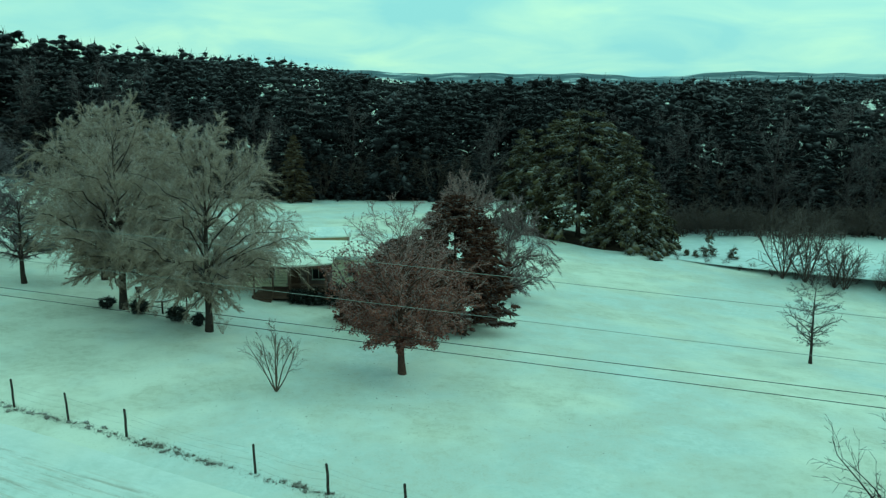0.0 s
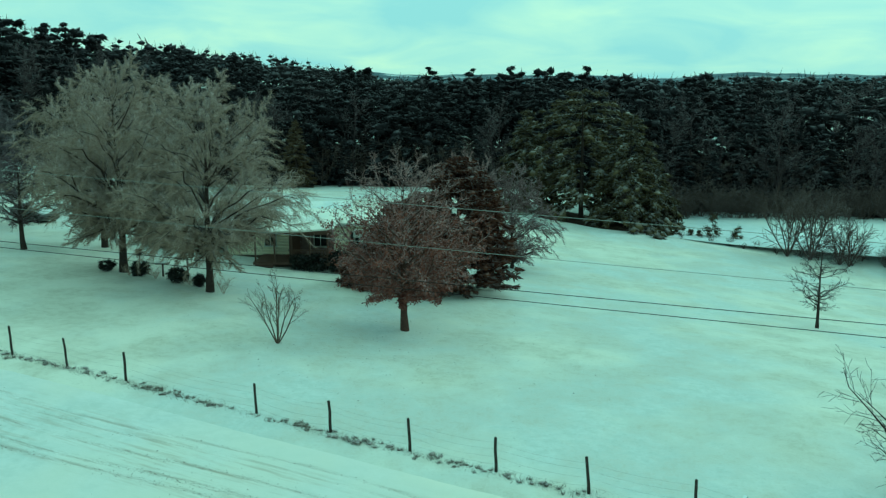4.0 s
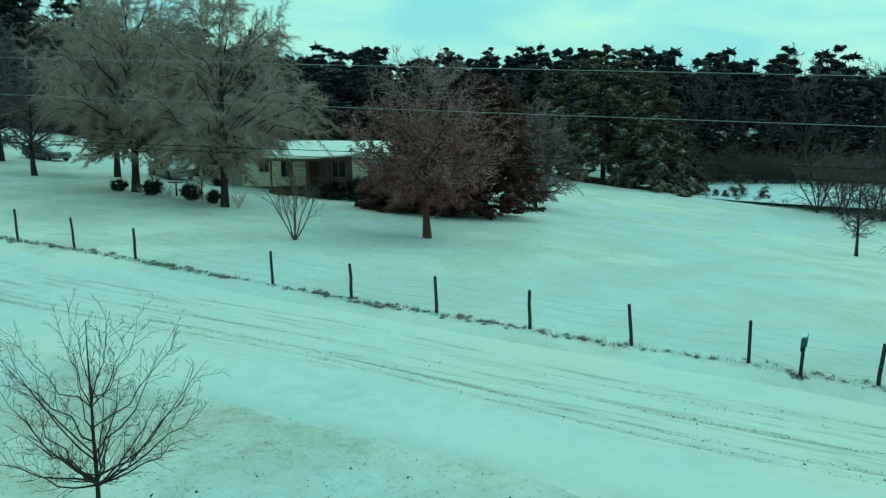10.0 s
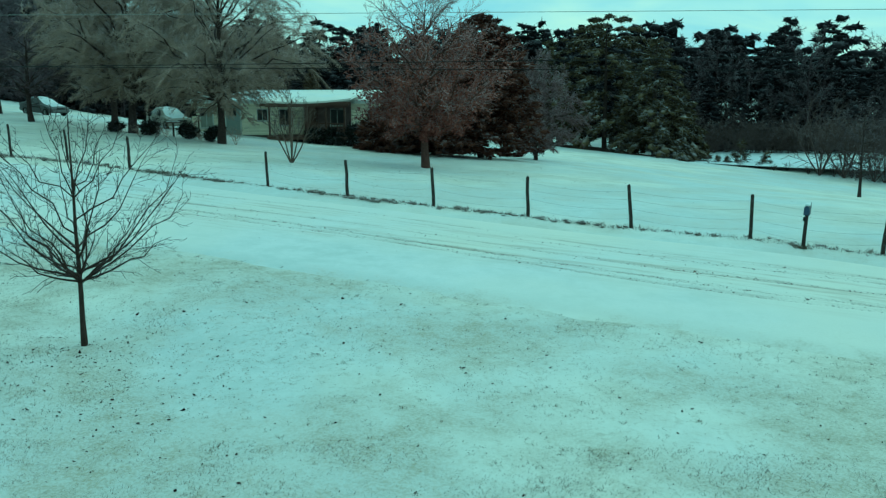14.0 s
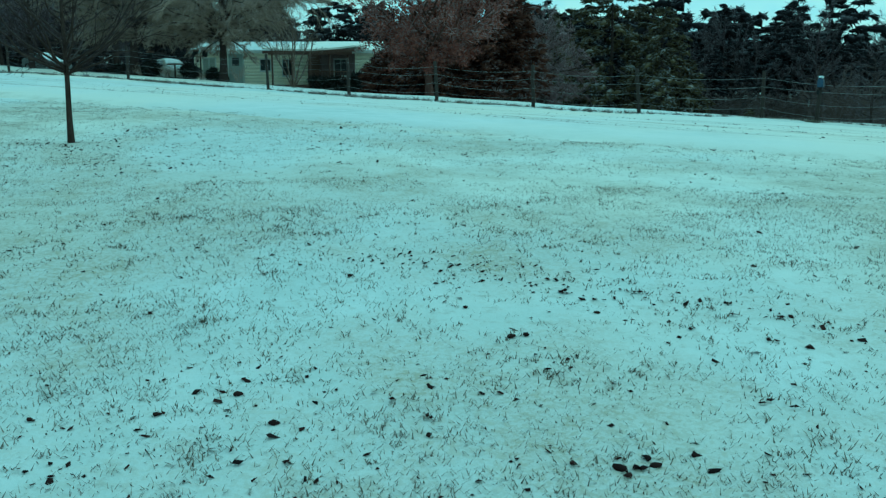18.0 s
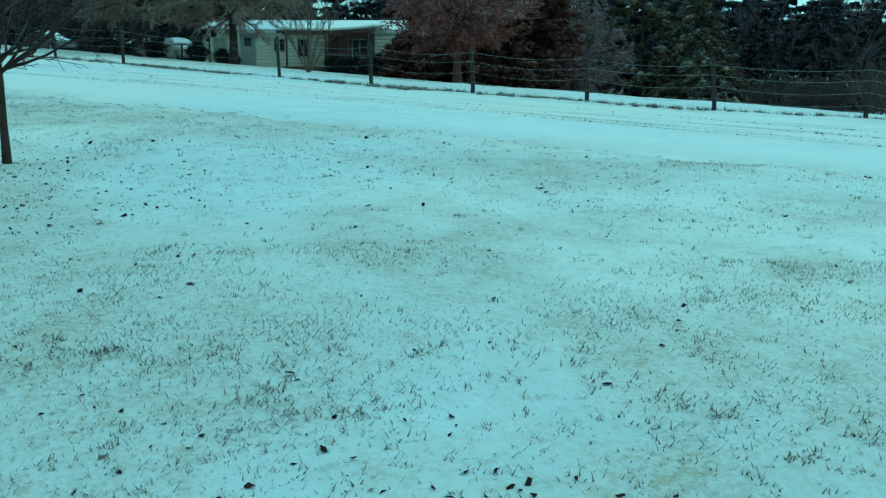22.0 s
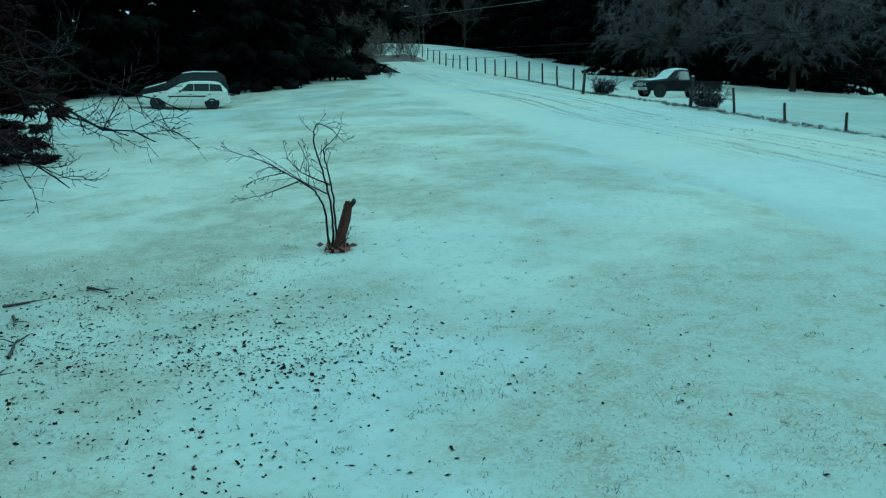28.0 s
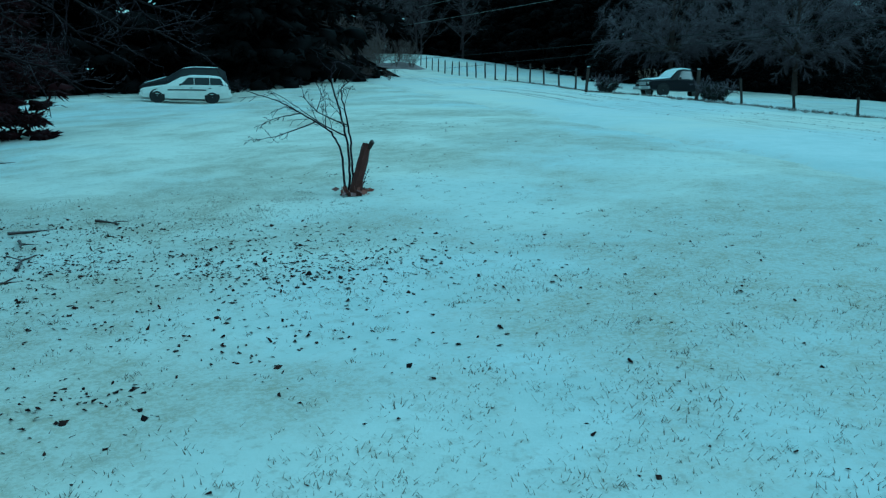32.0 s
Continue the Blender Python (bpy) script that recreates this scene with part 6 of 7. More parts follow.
    part("porch_floor", boxed((px1 - px0, 2.7, 0.16), ((px0 + px1) / 2, py / 2, 0.3), (0, 0, 0), 0.01), BROWN_WOOD, t)
    for k in range(12):
        part("floor_board", boxed(((px1 - px0), 0.21, 0.025), ((px0 + px1) / 2, py + 0.12 + 0.223 * k, 0.395), (0, 0, 0), 0.004), BROWN_WOOD, t)
    for k, xx in enumerate((5.85, 7.1, 8.2, 9.4, 10.55)):
        part("porch_post", boxed((0.1, 0.1, 1.95), (xx, py + 0.12, 1.3), (0, 0, 0), 0.008), BROWN_WOOD, t)
    for hgt in (0.75, 1.2):
        part("rail", boxed((px1 - px0 - 2.4, 0.05, 0.07), (9.3, py + 0.1, hgt), (0, 0, 0), 0.006), BROWN_WOOD, t)
    for k in range(13):
        part("baluster", boxed((0.04, 0.04, 0.42), (8.3 + 0.18 * k, py + 0.1, 0.97)), BROWN_WOOD, t)
    part("header_beam", boxed((px1 - px0 + 0.2, 0.1, 0.2), ((px0 + px1) / 2, py + 0.12, 2.3), (0, 0, 0), 0.008), BROWN_WOOD, t)
    # its roof sags towards the middle of the eave
    bm = bmesh.new()
    nx, ny = 12, 5
    low, up = [], []
    for i in range(nx + 1):
        for j in range(ny + 1):
            u, w = i / nx, j / ny
            z = 2.42 + 0.62 * w + 0.16 * (2 * u - 1) ** 2 * (1 - w) - 0.06 + 0.12 * u * (1 - w)
            p = (px0 - 0.35 + (px1 - px0 + 0.7) * u, py - 0.35 + (2.7 + 1.9) * w, z)
            low.append(bm.verts.new(p)); up.append(bm.verts.new((p[0], p[1], p[2] + 0.11)))
    idx = lambda i, j: i * (ny + 1) + j
    for i in range(nx):
        for j in range(ny):
            bm.faces.new([up[idx(i, j)], up[idx(i + 1, j)], up[idx(i + 1, j + 1)], up[idx(i, j + 1)]])
            bm.faces.new([low[idx(i, j)], low[idx(i, j + 1)], low[idx(i + 1, j + 1)], low[idx(i + 1, j)]])
    for i in range(nx):
        bm.faces.new([low[idx(i, 0)], low[idx(i + 1, 0)], up[idx(i + 1, 0)], up[idx(i, 0)]])
    for j in range(ny):
        bm.faces.new([low[idx(0, j + 1)], low[idx(0, j)], up[idx(0, j)], up[idx(0, j + 1)]])
        bm.faces.new([low[idx(nx, j)], low[idx(nx, j + 1)], up[idx(nx, j + 1)], up[idx(nx, j)]])
    part("porch_roof", bm, CLEAN_SNOW, t, "sagging porch roof under white snow")
    part("porch_fascia", boxed((px1 - px0 + 0.66, 0.04, 0.16), ((px0 + px1) / 2, py - 0.3, 2.4), (0, -1.2, 0)), BROWN_WOOD, t)
    for k in range(3):
        part("step", boxed((1.2, 0.3, 0.13), (6.5, py - 0.16 - 0.3 * k, 0.26 - 0.11 * k), (0, 0, 0), 0.01), BROWN_WOOD, t)
    part("chimney_pipe", boxed((0.14, 0.14, 0.5), (4.0, W * 0.62, H + 0.75), (0, 0, 0), 0.03), WIRE, t)
    bm = boxed((1.6, 0.45, 0.5), (12.7, -0.45, 1.95), (0, 0, 0), 0.03)
    part("awning", bm, TRIM, t, "pale awning over the end window")
    return t


def board(L):
    v = np.array([(0, -0.022, 0), (L, -0.022, 0), (L, -0.006, 0.2), (0, -0.006, 0.2), (0, 0.01, 0), (L, 0.01, 0), (L, 0.01, 0.2), (0, 0.01, 0.2)])
    f = np.array([(0, 1, 2, 3), (5, 4, 7, 6), (1, 5, 6, 2), (4, 0, 3, 7), (3, 2, 6, 7), (4, 5, 1, 0)])
    return v, f


CURTAIN = plain("drawn_curtain", (0.3, 0.31, 0.26), 0.8, vary=0.15, scale=5)
house()


def shed(x, y, w, d, h, mat, label):
    t = thing("garden_shed", pose(x, y, gz(x, y) - 0.05, 0, 0, 10), label, "shed", "sheds behind the house")
    part("wall", boxed((w, d, h), (0, 0, h / 2)), mat, t)
    part("roof", gable_roof(bmesh.new(), -w / 2 - 0.15, w / 2 + 0.15, -d / 2 - 0.15, d / 2 + 0.15, h, 0.55, 0.12), CLEAN_SNOW, t, "snowy gabled roof")
    part("door", boxed((0.8, 0.05, h * 0.85), (w * 0.15, -d / 2 - 0.02, h * 0.43), (0, 0, 0), 0.008), BROWN_WOOD, t)


shed(-9.6, 74.5, 3.2, 2.8, 1.9, plain("tan_shed_boards", (0.33, 0.25, 0.15), 0.8, vary=0.2, scale=4), "small tan shed with a snowy roof")
shed(-12.4, 73.0, 1.6, 1.4, 1.3, TRIM, "tiny pale well house with a snowy roof")


# ---- garden things by the elms ----
def round_shrub(x, y, w, h, seed, label="dark clipped evergreen shrub by the elms", group="clipped shrubs", mat=None):
    rng = np.random.default_rng(seed)
    t = thing("garden_shrub", pose(x, y, gz(x, y) - 0.03), label, "shrub", group)
    n = 60
    p = rng.normal(0, 1, (n, 3)); p /= np.linalg.norm(p, axis=1)[:, None]
    p *= (0.55 + 0.45 * rng.random((n, 1)))
    c = p * np.array([w / 2, w / 2 * 0.85, h / 2]) * 0.8 + np.array([0, 0, h * 0.5])
    v, f = tufts(rng, c, np.full(n, 0.26 * h) * (0.7 + 0.6 * rng.random(n)), p, 16, 0.1, 0.6, 0.9)
    v[:, 2] = np.maximum(v[:, 2], 0.0)
    part_np("foliage", v, f, mat or HEDGE, t)
    v, f = tube([(0, 0, 0), (0.02, 0, h * 0.5)], [0.05, 0.03], 6)
    part_np("stem", v, f, BARK_DARK, t)


for k, (x, y, w, h) in enumerate(((-19.9, 51.2, 1.3, 0.7), (-17.6, 50.3, 1.2, 0.9), (-15.15, 49.25, 1.3, 0.95), (-13.75, 48.6, 0.7, 0.75))):
    round_shrub(x, y, w, h, 400 + k)
for k, (x, y, w, h) in enumerate(((-7.0, 56.2, 1.8, 1.5), (-5.6, 56.0, 1.7, 1.3), (-4.2, 56.2, 1.8, 1.4), (-8.3, 55.9, 1.4, 1.15), (-9.4, 55.8, 1.3, 1.0), (-3.0, 56.8, 1.5, 1.2))):
    round_shrub(x, y, w, h, 420 + k, "overgrown dark shrub along the house front", "shrubs along the house")
round_shrub(-15.9, 58.0, 1.3, 0.6, 431, "low dark shrub against the house corner", "shrubs along the house")
for k, (x, y, h) in enumerate(((-12.1, 47.3, 0.9), (-16.6, 49.9, 0.7), (-18.3, 50.4, 0.6), (-14.4, 48.9, 0.5), (-43.8, 52.0, 1.3))):
    bare_tree("rimed_shrub", x, y, h, 0.012, [VASE[0], lv(6, 3, 0.2, 35, 0.55, 0.02, 0.14, 0.4, 0.6), lv(5, 3, 0.1, 40, 0.5, 0.0, 0.2, 0.4, 0.6)], 440 + k, TWIG_FROST, TWIG_FROST, "small rimed twiggy shrub in the snow", least=0.006,
              stems=[((0, 0, 0), (math.cos(a) * s, math.sin(a) * s, 1), h, 0.012) for a, s in ((0.2, 0.5), (1.3, 0.3), (2.6, 0.7), (3.8, 0.4), (5.0, 0.8))], group="rimed shrubs")


def feeder_post(x, y, h, double):
    t = thing("bird_feeder", pose(x, y, gz(x, y) - 0.03), "dark bird feeder on a wooden post by the elms" if not double else "twin bird feeder on a cross-armed post", "bird feeder", "bird feeders")
    v, f = tube([(0, 0, 0), (0.01, 0, h)], [0.045, 0.04], 8)
    part_np("post", v, f, FENCE_WOOD, t)
    for sx in ((-0.26, 0.26) if double else (0.0,)):
        b = part("feeder_box", boxed((0.26, 0.24, 0.26), (sx, 0, h + 0.12), (0, 0, 0), 0.015), CABLE, t)
        part("feeder_roof", gable_roof(bmesh.new(), sx - 0.18, sx + 0.18, -0.17, 0.17, h + 0.25, 0.1, 0.02), BROWN_WOOD, b)
    if double:
        part("cross_arm", boxed((0.7, 0.06, 0.06), (0, 0, h - 0.03), (0, 0, 0), 0.006), FENCE_WOOD, t)


feeder_post(-14.85, 50.2, 1.35, True)
feeder_post(-17.9, 51.1, 1.1, False)


def bird_table(x, y):
    t = thing("bird_table", pose(x, y, gz(x, y) - 0.03), "flat snow-topped bird table by the shrubs", "bird table")
    v, f = tube([(0, 0, 0), (0, 0, 0.8)], [0.06, 0.05], 8)
    part_np("post", v, f, FENCE_WOOD, t)
    part("tray", boxed((0.75, 0.5, 0.06), (0, 0, 0.82), (0, 0, 0), 0.012), BROWN_WOOD, t)
    part("snow", boxed((0.68, 0.44, 0.05), (0, 0, 0.875), (0, 0, 0), 0.02), CLEAN_SNOW, t, "cap of white snow")


bird_table(-16.4, 50.6)


def yard_pole(x, y, h):
    t = thing("utility_pole", pose(x, y, gz(x, y) - 0.05), "thin weathered pole behind the house", "pole")
    v, f = tube([(0, 0, 0), (0.02, 0, h * 0.5), (0.03, 0, h)], [0.1, 0.09, 0.07], 8)
    part_np("pole", v, f, FENCE_WOOD, t)
    part("cap", boxed((0.16, 0.16, 0.06), (0.03, 0, h + 0.02), (0, 0, 0), 0.01), WIRE, t)


yard_pole(-15.6, 73.0, 4.2)


# ---- vehicles ----
def ring_at(st, x):
    cols = list(zip(*st))
    return [float(np.interp(x, cols[0], c)) for c in cols[1:]]


def hull(st):
    """A car body lofted through stations: (along, sill, belt, top, half width at the belt, half width at the top)."""
    bm = bmesh.new()
    rings = []
    for x, zs, zb, zt, wb, wt in st:
        pts = ((-wb * 0.94, zs), (-wb, zs + (zb - zs) * 0.45), (-wb * 0.985, zb), (-wt, zt - 0.05), (-wt * 0.9, zt), (0, zt + 0.02),
               (wt * 0.9, zt), (wt, zt - 0.05), (wb * 0.985, zb), (wb, zs + (zb - zs) * 0.45), (wb * 0.94, zs))
        rings.append([bm.verts.new((x, p, q)) for p, q in pts])
    for a, b in zip(rings, rings[1:]):
        for j in range(11):
            k = (j + 1) % 11
            bm.faces.new((a[j], a[k], b[k], b[j]))
    bm.faces.new(rings[0][::-1]); bm.faces.new(rings[-1])
    bmesh.ops.recalc_face_normals(bm, faces=bm.faces)
    return bm


def side_panel(st, x0, x1, f0, f1, side, out=0.006, slant=(0, 0)):
    """A panel laid on the flank between belt (0) and roof edge (1)."""
    bm = bmesh.new()
    n, low, up = 5, [], []
    for i in range(n + 1):
        u = i / n
        for f, a, b, dst in ((f0, x0, x1, low), (f1, x0 + slant[0], x1 + slant[1], up)):
            x = a + (b - a) * u
            zs, zb, zt, wb, wt = ring_at(st, x)
            y = wb * 0.985 + (wt - wb * 0.985) * f
            z = zb + (zt - 0.05 - zb) * f
            if f < 0:
                y, z = wb + 0.002, zb + (zb - zs) * f
            dst.append((x, y * side, z))
    vo = [[bm.verts.new((p[0], p[1] + side * o, p[2] + (0.4 * o if o > 0 else 0))) for p in row] for row in (low, up) for o in (out, -0.012)]
    lo, li, uo, ui = vo
    for i in range(n):
        for q in ((lo[i], lo[i + 1], uo[i + 1], uo[i]), (li[i + 1], li[i], ui[i], ui[i + 1]), (uo[i], uo[i + 1], ui[i + 1], ui[i]), (lo[i + 1], lo[i], li[i], li[i + 1])):
            bm.faces.new(q)
    bm.faces.new((lo[0], uo[0], ui[0], li[0])); bm.faces.new((uo[n], lo[n], li[n], ui[n]))
    bmesh.ops.recalc_face_normals(bm, faces=bm.faces)
    return bm


def top_sheet(st, x0, x1, width=0.9, thick=0.045, lift=0.004):
    """A sheet laid along the top of the body: snow, or a windscreen."""
    bm = bmesh.new()
    n, rows = 8, []
    for i in range(n + 1):
        x = x0 + (x1 - x0) * i / n
        zs, zb, zt, wb, wt = ring_at(st, x)
        edge = thick * (0.35 if i in (0, n) else 1.0)
        row = []
        for f in (-1, -0.55, 0, 0.55, 1):
            y = wt * width * f
            z = zt + (0.02 * (1 - abs(f)) if abs(f) < 0.95 else -0.012)
            row.append((bm.verts.new((x, y, z + lift)), bm.verts.new((x, y, z + lift + (edge if abs(f) < 0.9 else edge * 0.4)))))
        rows.append(row)
    for a, b in zip(rows, rows[1:]):
        for j in range(4):
            bm.faces.new((a[j][1], b[j][1], b[j + 1][1], a[j + 1][1]))
            bm.faces.new((a[j][0], a[j + 1][0], b[j + 1][0], b[j][0]))
        bm.faces.new((a[0][0], b[0][0], b[0][1], a[0][1])); bm.faces.new((a[4][1], b[4][1], b[4][0], a[4][0]))
    for r in (rows[0], rows[-1]):
        for j in range(4):
            bm.faces.new((r[j][0], r[j][1], r[j + 1][1], r[j + 1][0]))
    bmesh.ops.recalc_face_normals(bm, faces=bm.faces)
    return bm


def disc_ring(r, w, segs=20, inner=0.0):
    bm = bmesh.new()
    prof = [(r * 0.62, -w / 2), (r * 0.93, -w / 2), (r, -w / 2 + 0.03), (r, w / 2 - 0.03), (r * 0.93, w / 2), (r * 0.62, w / 2)] if not inner else [(0.02, -w / 2), (inner, -w / 2), (inner, w / 2), (inner * 0.8, w / 2 - 0.02), (0.05, w / 2 - 0.035), (0.02, w / 2 - 0.02)]
    rings = [[bm.verts.new((p * math.cos(a), q, p * math.sin(a))) for p, q in prof] for a in np.linspace(0, 2 * math.pi, segs, endpoint=False)]
    for i in range(segs):
        a, b = rings[i], rings[(i + 1) % segs]
        for j in range(len(prof)):
            k = (j + 1) % len(prof)
            bm.faces.new((a[j], a[k], b[k], b[j]))
    bmesh.ops.recalc_face_normals(bm, faces=bm.faces)
    return bm


def wheels(t, xs, track, r, rim_mat):
    for x in xs:
        for sgn in (-1, 1):
            bm = disc_ring(r, 0.2)
            bmesh.ops.translate(bm, verts=bm.verts, vec=(x, sgn * track, r - 0.02))
            w = part("wheel", bm, BLACK_RUBBER, t, "black tyre")
            bm = disc_ring(r, 0.17, inner=r * 0.62)
            if sgn < 0:
                bmesh.ops.scale(bm, vec=(1, -1, 1), verts=bm.verts)
                bmesh.ops.reverse_faces(bm, faces=bm.faces)
            bmesh.ops.translate(bm, verts=bm.verts, vec=(x, sgn * track, r - 0.02))
            part("rim", bm, rim_mat, w)
            bm = disc_ring(r + 0.075, 0.03, inner=r + 0.07)
            bmesh.ops.translate(bm, verts=bm.verts, vec=(x, sgn * (track + 0.07), r + 0.02))
            part("wheel_arch", bm, CABLE, w)


WAGON = [(-2.24, 0.42, 0.62, 0.66, 0.70, 0.62), (-2.12, 0.27, 0.68, 0.74, 0.80, 0.68), (-1.6, 0.22, 0.78, 0.84, 0.85, 0.72), (-0.95, 0.2, 0.86, 0.95, 0.86, 0.74), (-0.25, 0.2, 0.89, 1.36, 0.86, 0.62),
         (0.15, 0.2, 0.9, 1.45, 0.86, 0.6), (1.2, 0.2, 0.91, 1.46, 0.86, 0.6), (1.75, 0.22, 0.92, 1.42, 0.85, 0.58), (2.12, 0.3, 0.92, 1.0, 0.82, 0.7), (2.24, 0.42, 0.7, 0.74, 0.76, 0.7)]
MINIVAN = [(-2.35, 0.45, 0.66, 0.7, 0.74, 0.64), (-2.2, 0.3, 0.76, 0.84, 0.86, 0.72), (-1.5, 0.24, 0.92, 1.02, 0.92, 0.76), (-0.9, 0.24, 0.98, 1.2, 0.93, 0.72), (-0.1, 0.24, 1.0, 1.66, 0.93, 0.68),
           (0.5, 0.24, 1.0, 1.74, 0.93, 0.68), (1.9, 0.26, 1.0, 1.72, 0.92, 0.66), (2.2, 0.32, 0.98, 1.5, 0.9, 0.66), (2.35, 0.45, 0.8, 0.86, 0.86, 0.74)]
SEDAN = [(-2.3, 0.42, 0.6, 0.64, 0.72, 0.62), (-2.15, 0.27, 0.7, 0.76, 0.82, 0.68), (-1.2, 0.2, 0.84, 0.92, 0.87, 0.72), (-0.9, 0.2, 0.87, 0.98, 0.88, 0.72), (-0.1, 0.2, 0.9, 1.38, 0.88, 0.6), (0.4, 0.2, 0.91, 1.43, 0.88, 0.58),
         (1.1, 0.2, 0.92, 1.38, 0.87, 0.58), (1.6, 0.22, 0.92, 1.02, 0.86, 0.68), (2.15, 0.28, 0.88, 0.96, 0.82, 0.68), (2.3, 0.42, 0.68, 0.72, 0.74, 0.64)]
CAR_PAINTS = {}


def car_paint(name, col):
    if name not in CAR_PAINTS:
        CAR_PAINTS[name] = plain(name, col, 0.4, 0.0, 0.5 if col[0] > 0.2 else 0.08, vary=0.1, scale=2)
    return CAR_PAINTS[name]


def car(name, m, st, paint, label, r, xs, panes, snow, group="", trim=True, rim=None):
    t = thing(name, m, label, "car", group)
    part("body", hull(st), paint, t, smooth=False)
    for side in (-1, 1):
        for x0, x1, s in panes:
            part("side_window", side_panel(st, x0, x1, 0.1, 0.9, side, slant=s), DARK_GLASS, t)
        if trim:
            part("side_moulding", side_panel(st, st[2][0] + 0.7, st[-3][0] - 0.75, -0.36, -0.27, side, 0.012), CABLE, t)
        part("wing_mirror", boxed((0.1, 0.16, 0.11), (panes[0][0] + 0.02, side * (st[3][4] + 0.08), st[3][2] + 0.09), (0, 0, 0), 0.02), CABLE, t)
        part("headlight", boxed((0.1, 0.34, 0.13), (st[1][0] - 0.02, side * 0.55, st[1][2] - 0.06), (0, 0, side * -12), 0.025), WIRE, t)
        part("tail_light", boxed((0.12, 0.16, 0.26), (st[-2][0] + 0.02, side * (st[-2][4] - 0.1), st[-2][2] - 0.08), (0, 0, 0), 0.02), CABLE, t)
        for k, xh in enumerate((0.35, 1.3)):
            part("door_handle", boxed((0.16, 0.03, 0.035), (xh - 0.1, side * (st[4][4] + 0.0), st[4][2] - 0.1), (0, 0, 0), 0.008), CABLE, t)
    part("bumper", boxed((0.16, st[1][4] * 1.9, 0.16), (st[0][0] + 0.02, 0, 0.42), (0, 0, 0), 0.04), paint, t)
    part("bumper", boxed((0.16, st[-2][4] * 1.9, 0.16), (st[-1][0] - 0.02, 0, 0.44), (0, 0, 0), 0.04), paint, t)
    part("grille", boxed((0.04, 0.7, 0.1), (st[0][0] - 0.01, 0, 0.62), (0, 0, 0), 0.01), CABLE, t)
    for x0, x1, w in snow:
        part("snow", top_sheet(st, x0, x1, w, 0.03), CLEAN_SNOW, t, "thin white snow")
    wheels(t, xs, st[3][4] - 0.1, r, rim or RIM_STEEL)
    return t


def level(x, y, turn, dz=0.0):
    """A pose on the ground with the slope under it along its length."""
    a = radians(turn)
    dx, dy = math.cos(a), math.sin(a)
    zf, zr = gz(x - 1.4 * dx, y - 1.4 * dy), gz(x + 1.4 * dx, y + 1.4 * dy)
    return pose(x, y, (zf + zr) / 2 + dz, 0, -math.degrees(math.atan2(zr - zf, 2.8)), turn)


car("station_wagon", level(-55.9, 31.0, 67) @ Matrix.Diagonal((0.95, 0.95, 0.9, 1)), WAGON, car_paint("white_car_paint", (0.62, 0.62, 0.58)), "white station wagon parked by dark woods", 0.31, (-1.42, 1.3),
    ((-0.3, 0.4, (0.42, 0.0)), (0.425, 1.18, (0.0, 0.0)), (1.205, 1.88, (0.0, -0.12))), ((0.15, 1.7, 0.85),), rim=BLACK_RUBBER)
car("minivan", level(-58.7, 32.1, 69) @ Matrix.Diagonal((0.95, 0.95, 0.95, 1)), MINIVAN, car_paint("dark_van_paint", (0.02, 0.02, 0.023)), "dark minivan with a snow-covered windscreen", 0.33, (-1.5, 1.4),
    ((-0.5, 0.35, (0.45, 0.03)), (0.45, 1.2, (0.02, 0.0)), (1.28, 2.0, (0.0, -0.08))), ((-2.1, -0.95, 0.88), (-0.1, 2.0, 0.92)), trim=False)
car("sedan", level(-20.0, 61.0, 130) @ Matrix.Scale(0.95, 4), SEDAN, car_paint("beige_car_paint", (0.33, 0.31, 0.26)), "beige saloon car with snow on its windscreen", 0.31, (-1.4, 1.3),
    ((-0.55, 0.3, (0.45, 0.03)), (0.38, 1.3, (0.02, -0.25))), ((-2.0, -0.1, 0.9), (0.0, 1.2, 0.85)), group="cars by the house")
car("sedan", level(-31.4, 67.4, 148) @ Matrix.Scale(0.9, 4), SEDAN, car_paint("grey_car_paint", (0.14, 0.14, 0.14)), "grey saloon car parked behind the yard tree", 0.31, (-1.4, 1.3),
    ((-0.55, 0.3, (0.45, 0.03)), (0.38, 1.3, (0.02, -0.25))), ((-2.0, -0.1, 0.9), (0.0, 1.2, 0.85)), group="cars by the house")


CAB = [(-2.65, 0.5, 0.82, 0.88, 0.84, 0.74), (-2.5, 0.42, 0.92, 1.0, 0.9, 0.78), (-1.6, 0.4, 1.0, 1.1, 0.94, 0.8), (-1.2, 0.4, 1.02, 1.16, 0.95, 0.78), (-0.65, 0.4, 1.04, 1.66, 0.95, 0.7), (-0.2, 0.4, 1.05, 1.74, 0.95, 0.68),
       (0.3, 0.4, 1.05, 1.72, 0.95, 0.68), (0.55, 0.4, 1.04, 1.1, 0.95, 0.8)]


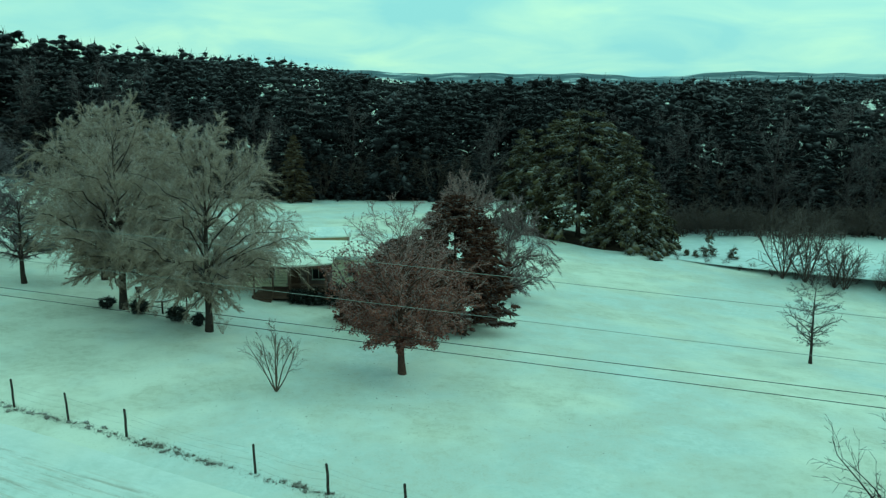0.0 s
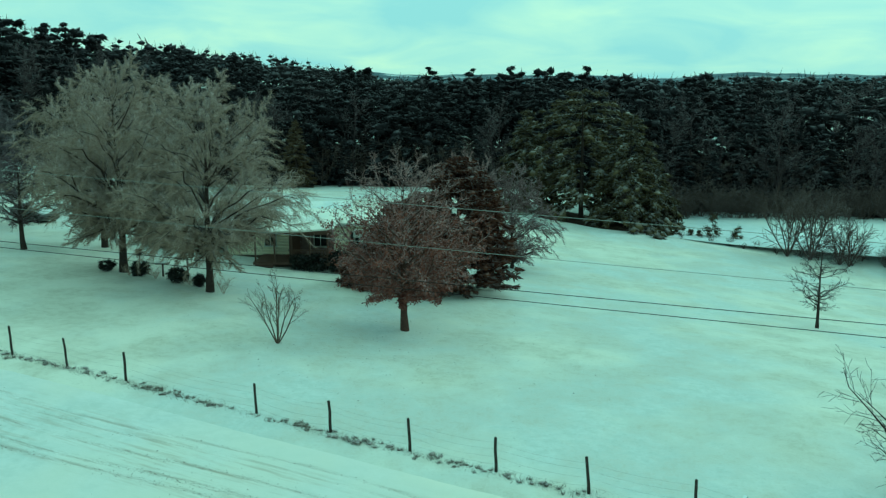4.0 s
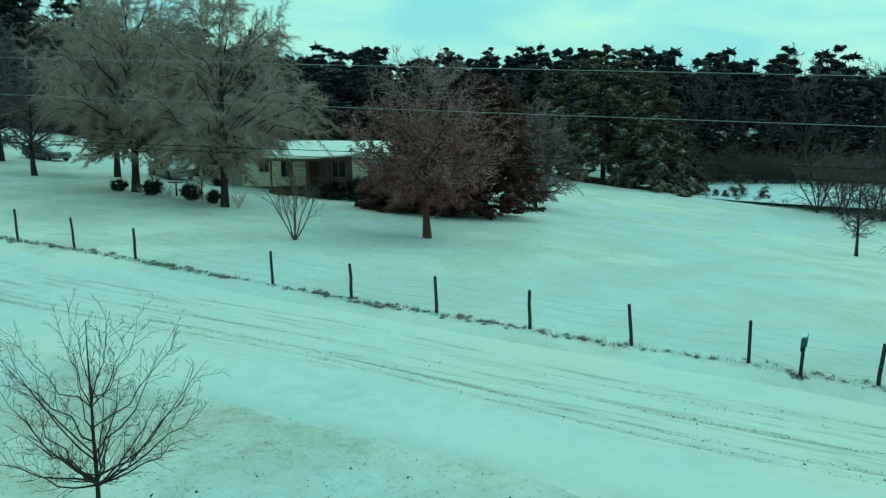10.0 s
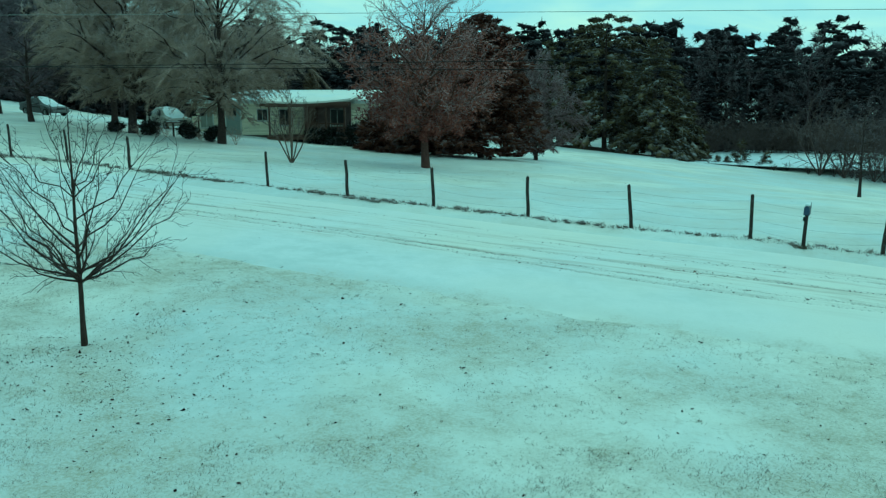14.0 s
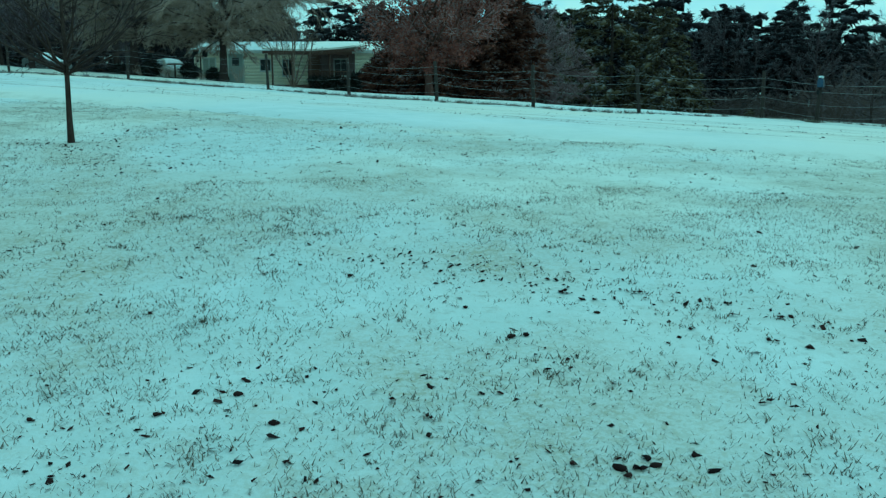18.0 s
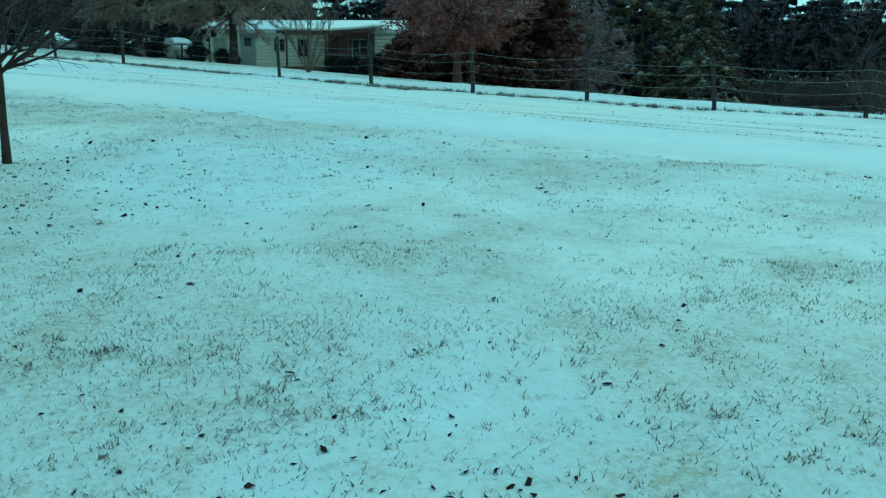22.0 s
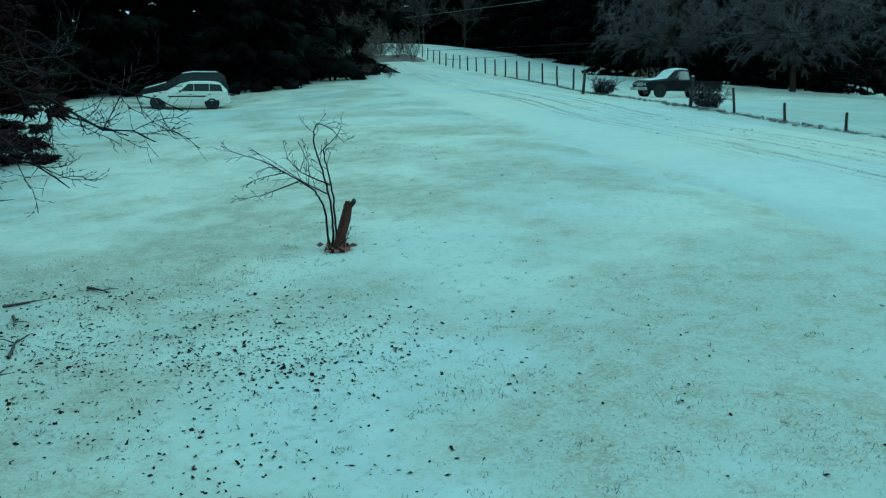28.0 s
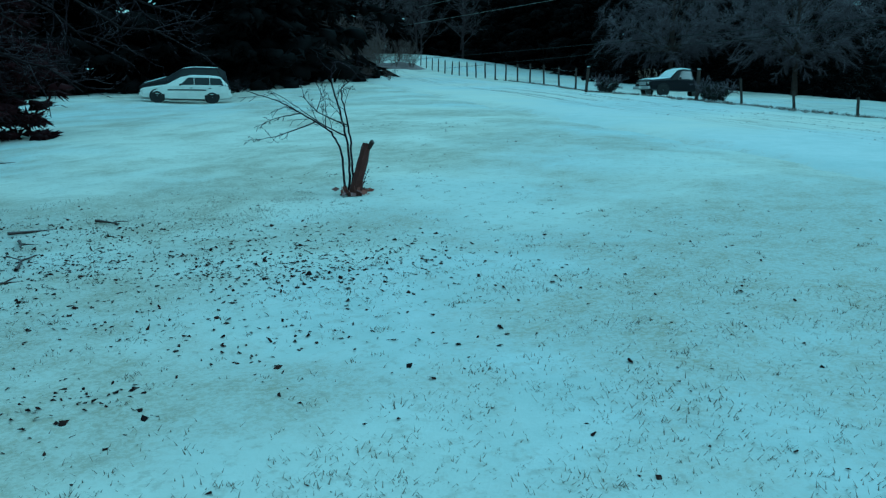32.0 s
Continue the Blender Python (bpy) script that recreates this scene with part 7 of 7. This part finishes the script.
def pickup():
    paint = car_paint("black_pickup_paint", (0.012, 0.012, 0.015))
    t = thing("pickup_truck", level(-41.2, 50.9, 70) @ Matrix.Scale(0.81, 4), "black pickup truck with snow on hood and windscreen", "truck")
    part("cab", hull(CAB), paint, t)
    bed = bmesh.new()
    box(bed, (2.1, 0.07, 0.62), (1.6, -0.9, 0.75), bevel=0.02)
    box(bed, (2.1, 0.07, 0.62), (1.6, 0.9, 0.75), bevel=0.02)
    box(bed, (0.07, 1.8, 0.62), (2.62, 0, 0.75), bevel=0.02)
    box(bed, (2.1, 1.8, 0.08), (1.6, 0, 0.52))
    part("bed", bed, paint, t)
    part("bed_snow", boxed((1.95, 1.7, 0.08), (1.58, 0, 0.61), (0, 0, 0), 0.02), CLEAN_SNOW, t, "white snow in the truck bed")
    for side in (-1, 1):
        part("side_window", side_panel(CAB, -0.75, 0.3, 0.1, 0.9, side, slant=(0.35, -0.02)), DARK_GLASS, t)
        part("wing_mirror", boxed((0.1, 0.18, 0.16), (-0.7, side * 1.08, 1.15), (0, 0, 0), 0.02), CABLE, t)
        part("headlight", boxed((0.06, 0.3, 0.17), (-2.62, side * 0.6, 0.78), (0, 0, 0), 0.02), TRIM, t)
    part("grille", boxed((0.05, 0.8, 0.22), (-2.64, 0, 0.76), (0, 0, 0), 0.015), WIRE, t)
    part("bumper", boxed((0.16, 1.8, 0.18), (-2.72, 0, 0.5), (0, 0, 0), 0.03), WIRE, t)
    part("bumper", boxed((0.14, 1.8, 0.16), (2.74, 0, 0.52), (0, 0, 0), 0.03), WIRE, t)
    part("number_plate", boxed((0.02, 0.3, 0.14), (-2.81, 0, 0.52)), TRIM, t)
    for a, b in ((-2.5, -1.25), (-1.2, -0.6), (-0.55, 0.4)):
        part("snow", top_sheet(CAB, a, b, 0.92, 0.06), CLEAN_SNOW, t, "thin white snow")
    wheels(t, (-1.75, 1.65), 0.86, 0.37, RIM_STEEL)


pickup()


# heaps of snow-topped brush by the gate
def brush_heap(x, y, w, h, seed):
    rng = np.random.default_rng(seed)
    t = thing("brush_heap", pose(x, y, gz(x, y) - 0.03), "dark brushy bush with rimed stems beside the fence", "bush", "bushes by the gate")
    n = 120
    p = rng.normal(0, 1, (n, 3)); p /= np.linalg.norm(p, axis=1)[:, None]
    c = p * (0.5 + 0.5 * rng.random((n, 1))) * np.array([w / 2, w / 3, h / 2]) * 0.8 * (0.85 + 0.3 * rng.random((n, 1))) + np.array([0, 0, h / 2])
    v, f = tufts(rng, c, np.full(n, 0.2 * h), p, 26, 0.2, 0.5, 0.8, 0.06)
    v[:, 2] = np.maximum(v[:, 2], 0)
    part_np("foliage", v, f, HEDGE, t)
    # a crown of pale rimed stems over the dark leaves
    seg = limbs(seed + 60, [((0.3 * w * math.cos(a), 0.2 * w * math.sin(a), 0.1), (0.5 * math.cos(a), 0.5 * math.sin(a), 1), h * 0.95, 0.012) for a in np.linspace(0, 6.283, 14, endpoint=False)],
                [lv(pieces=4, wander=0.15), lv(6, 3, 0.2, 40, 0.5, 0.0, 0.2, 0.3, 0.6), lv(4, 2, 0.2, 40, 0.5, 0.0, 0.2, 0.3, 0.6)])
    v, f = sticks(seg[:, 0:3], seg[:, 3:6], np.maximum(seg[:, 6], 0.008), np.maximum(seg[:, 7], 0.006), 3)
    part_np("rimed_crown", v, f, TWIG_RIME2, t, "pale rimed stems")


brush_heap(-42.3, 46.7, 1.35, 0.75, 1)
brush_heap(-33.7, 43.1, 1.45, 0.72, 2)
for k, (x, y) in enumerate(((-42.95, 45.9), (-34.35, 42.85))):
    t = thing("gate_post", pose(x, y, gz(x, y) - 0.1, 2 * k - 2, 2, 30 * k), "stout weathered gate post in the snow", "post", "gate posts")
    v, f = tube([(0, 0, 0), (0.01, 0.0, 0.7), (0.0, 0.01, 1.28), (0.0, 0.01, 1.3)], [0.075, 0.07, 0.065, 0.03], 9)
    part_np("shaft", v, f, FENCE_WOOD, t)
    part("snow_cap", boxed((0.11, 0.11, 0.035), (0, 0.01, 1.31), (0, 0, 0), 0.014), CLEAN_SNOW, t, "cap of white snow")
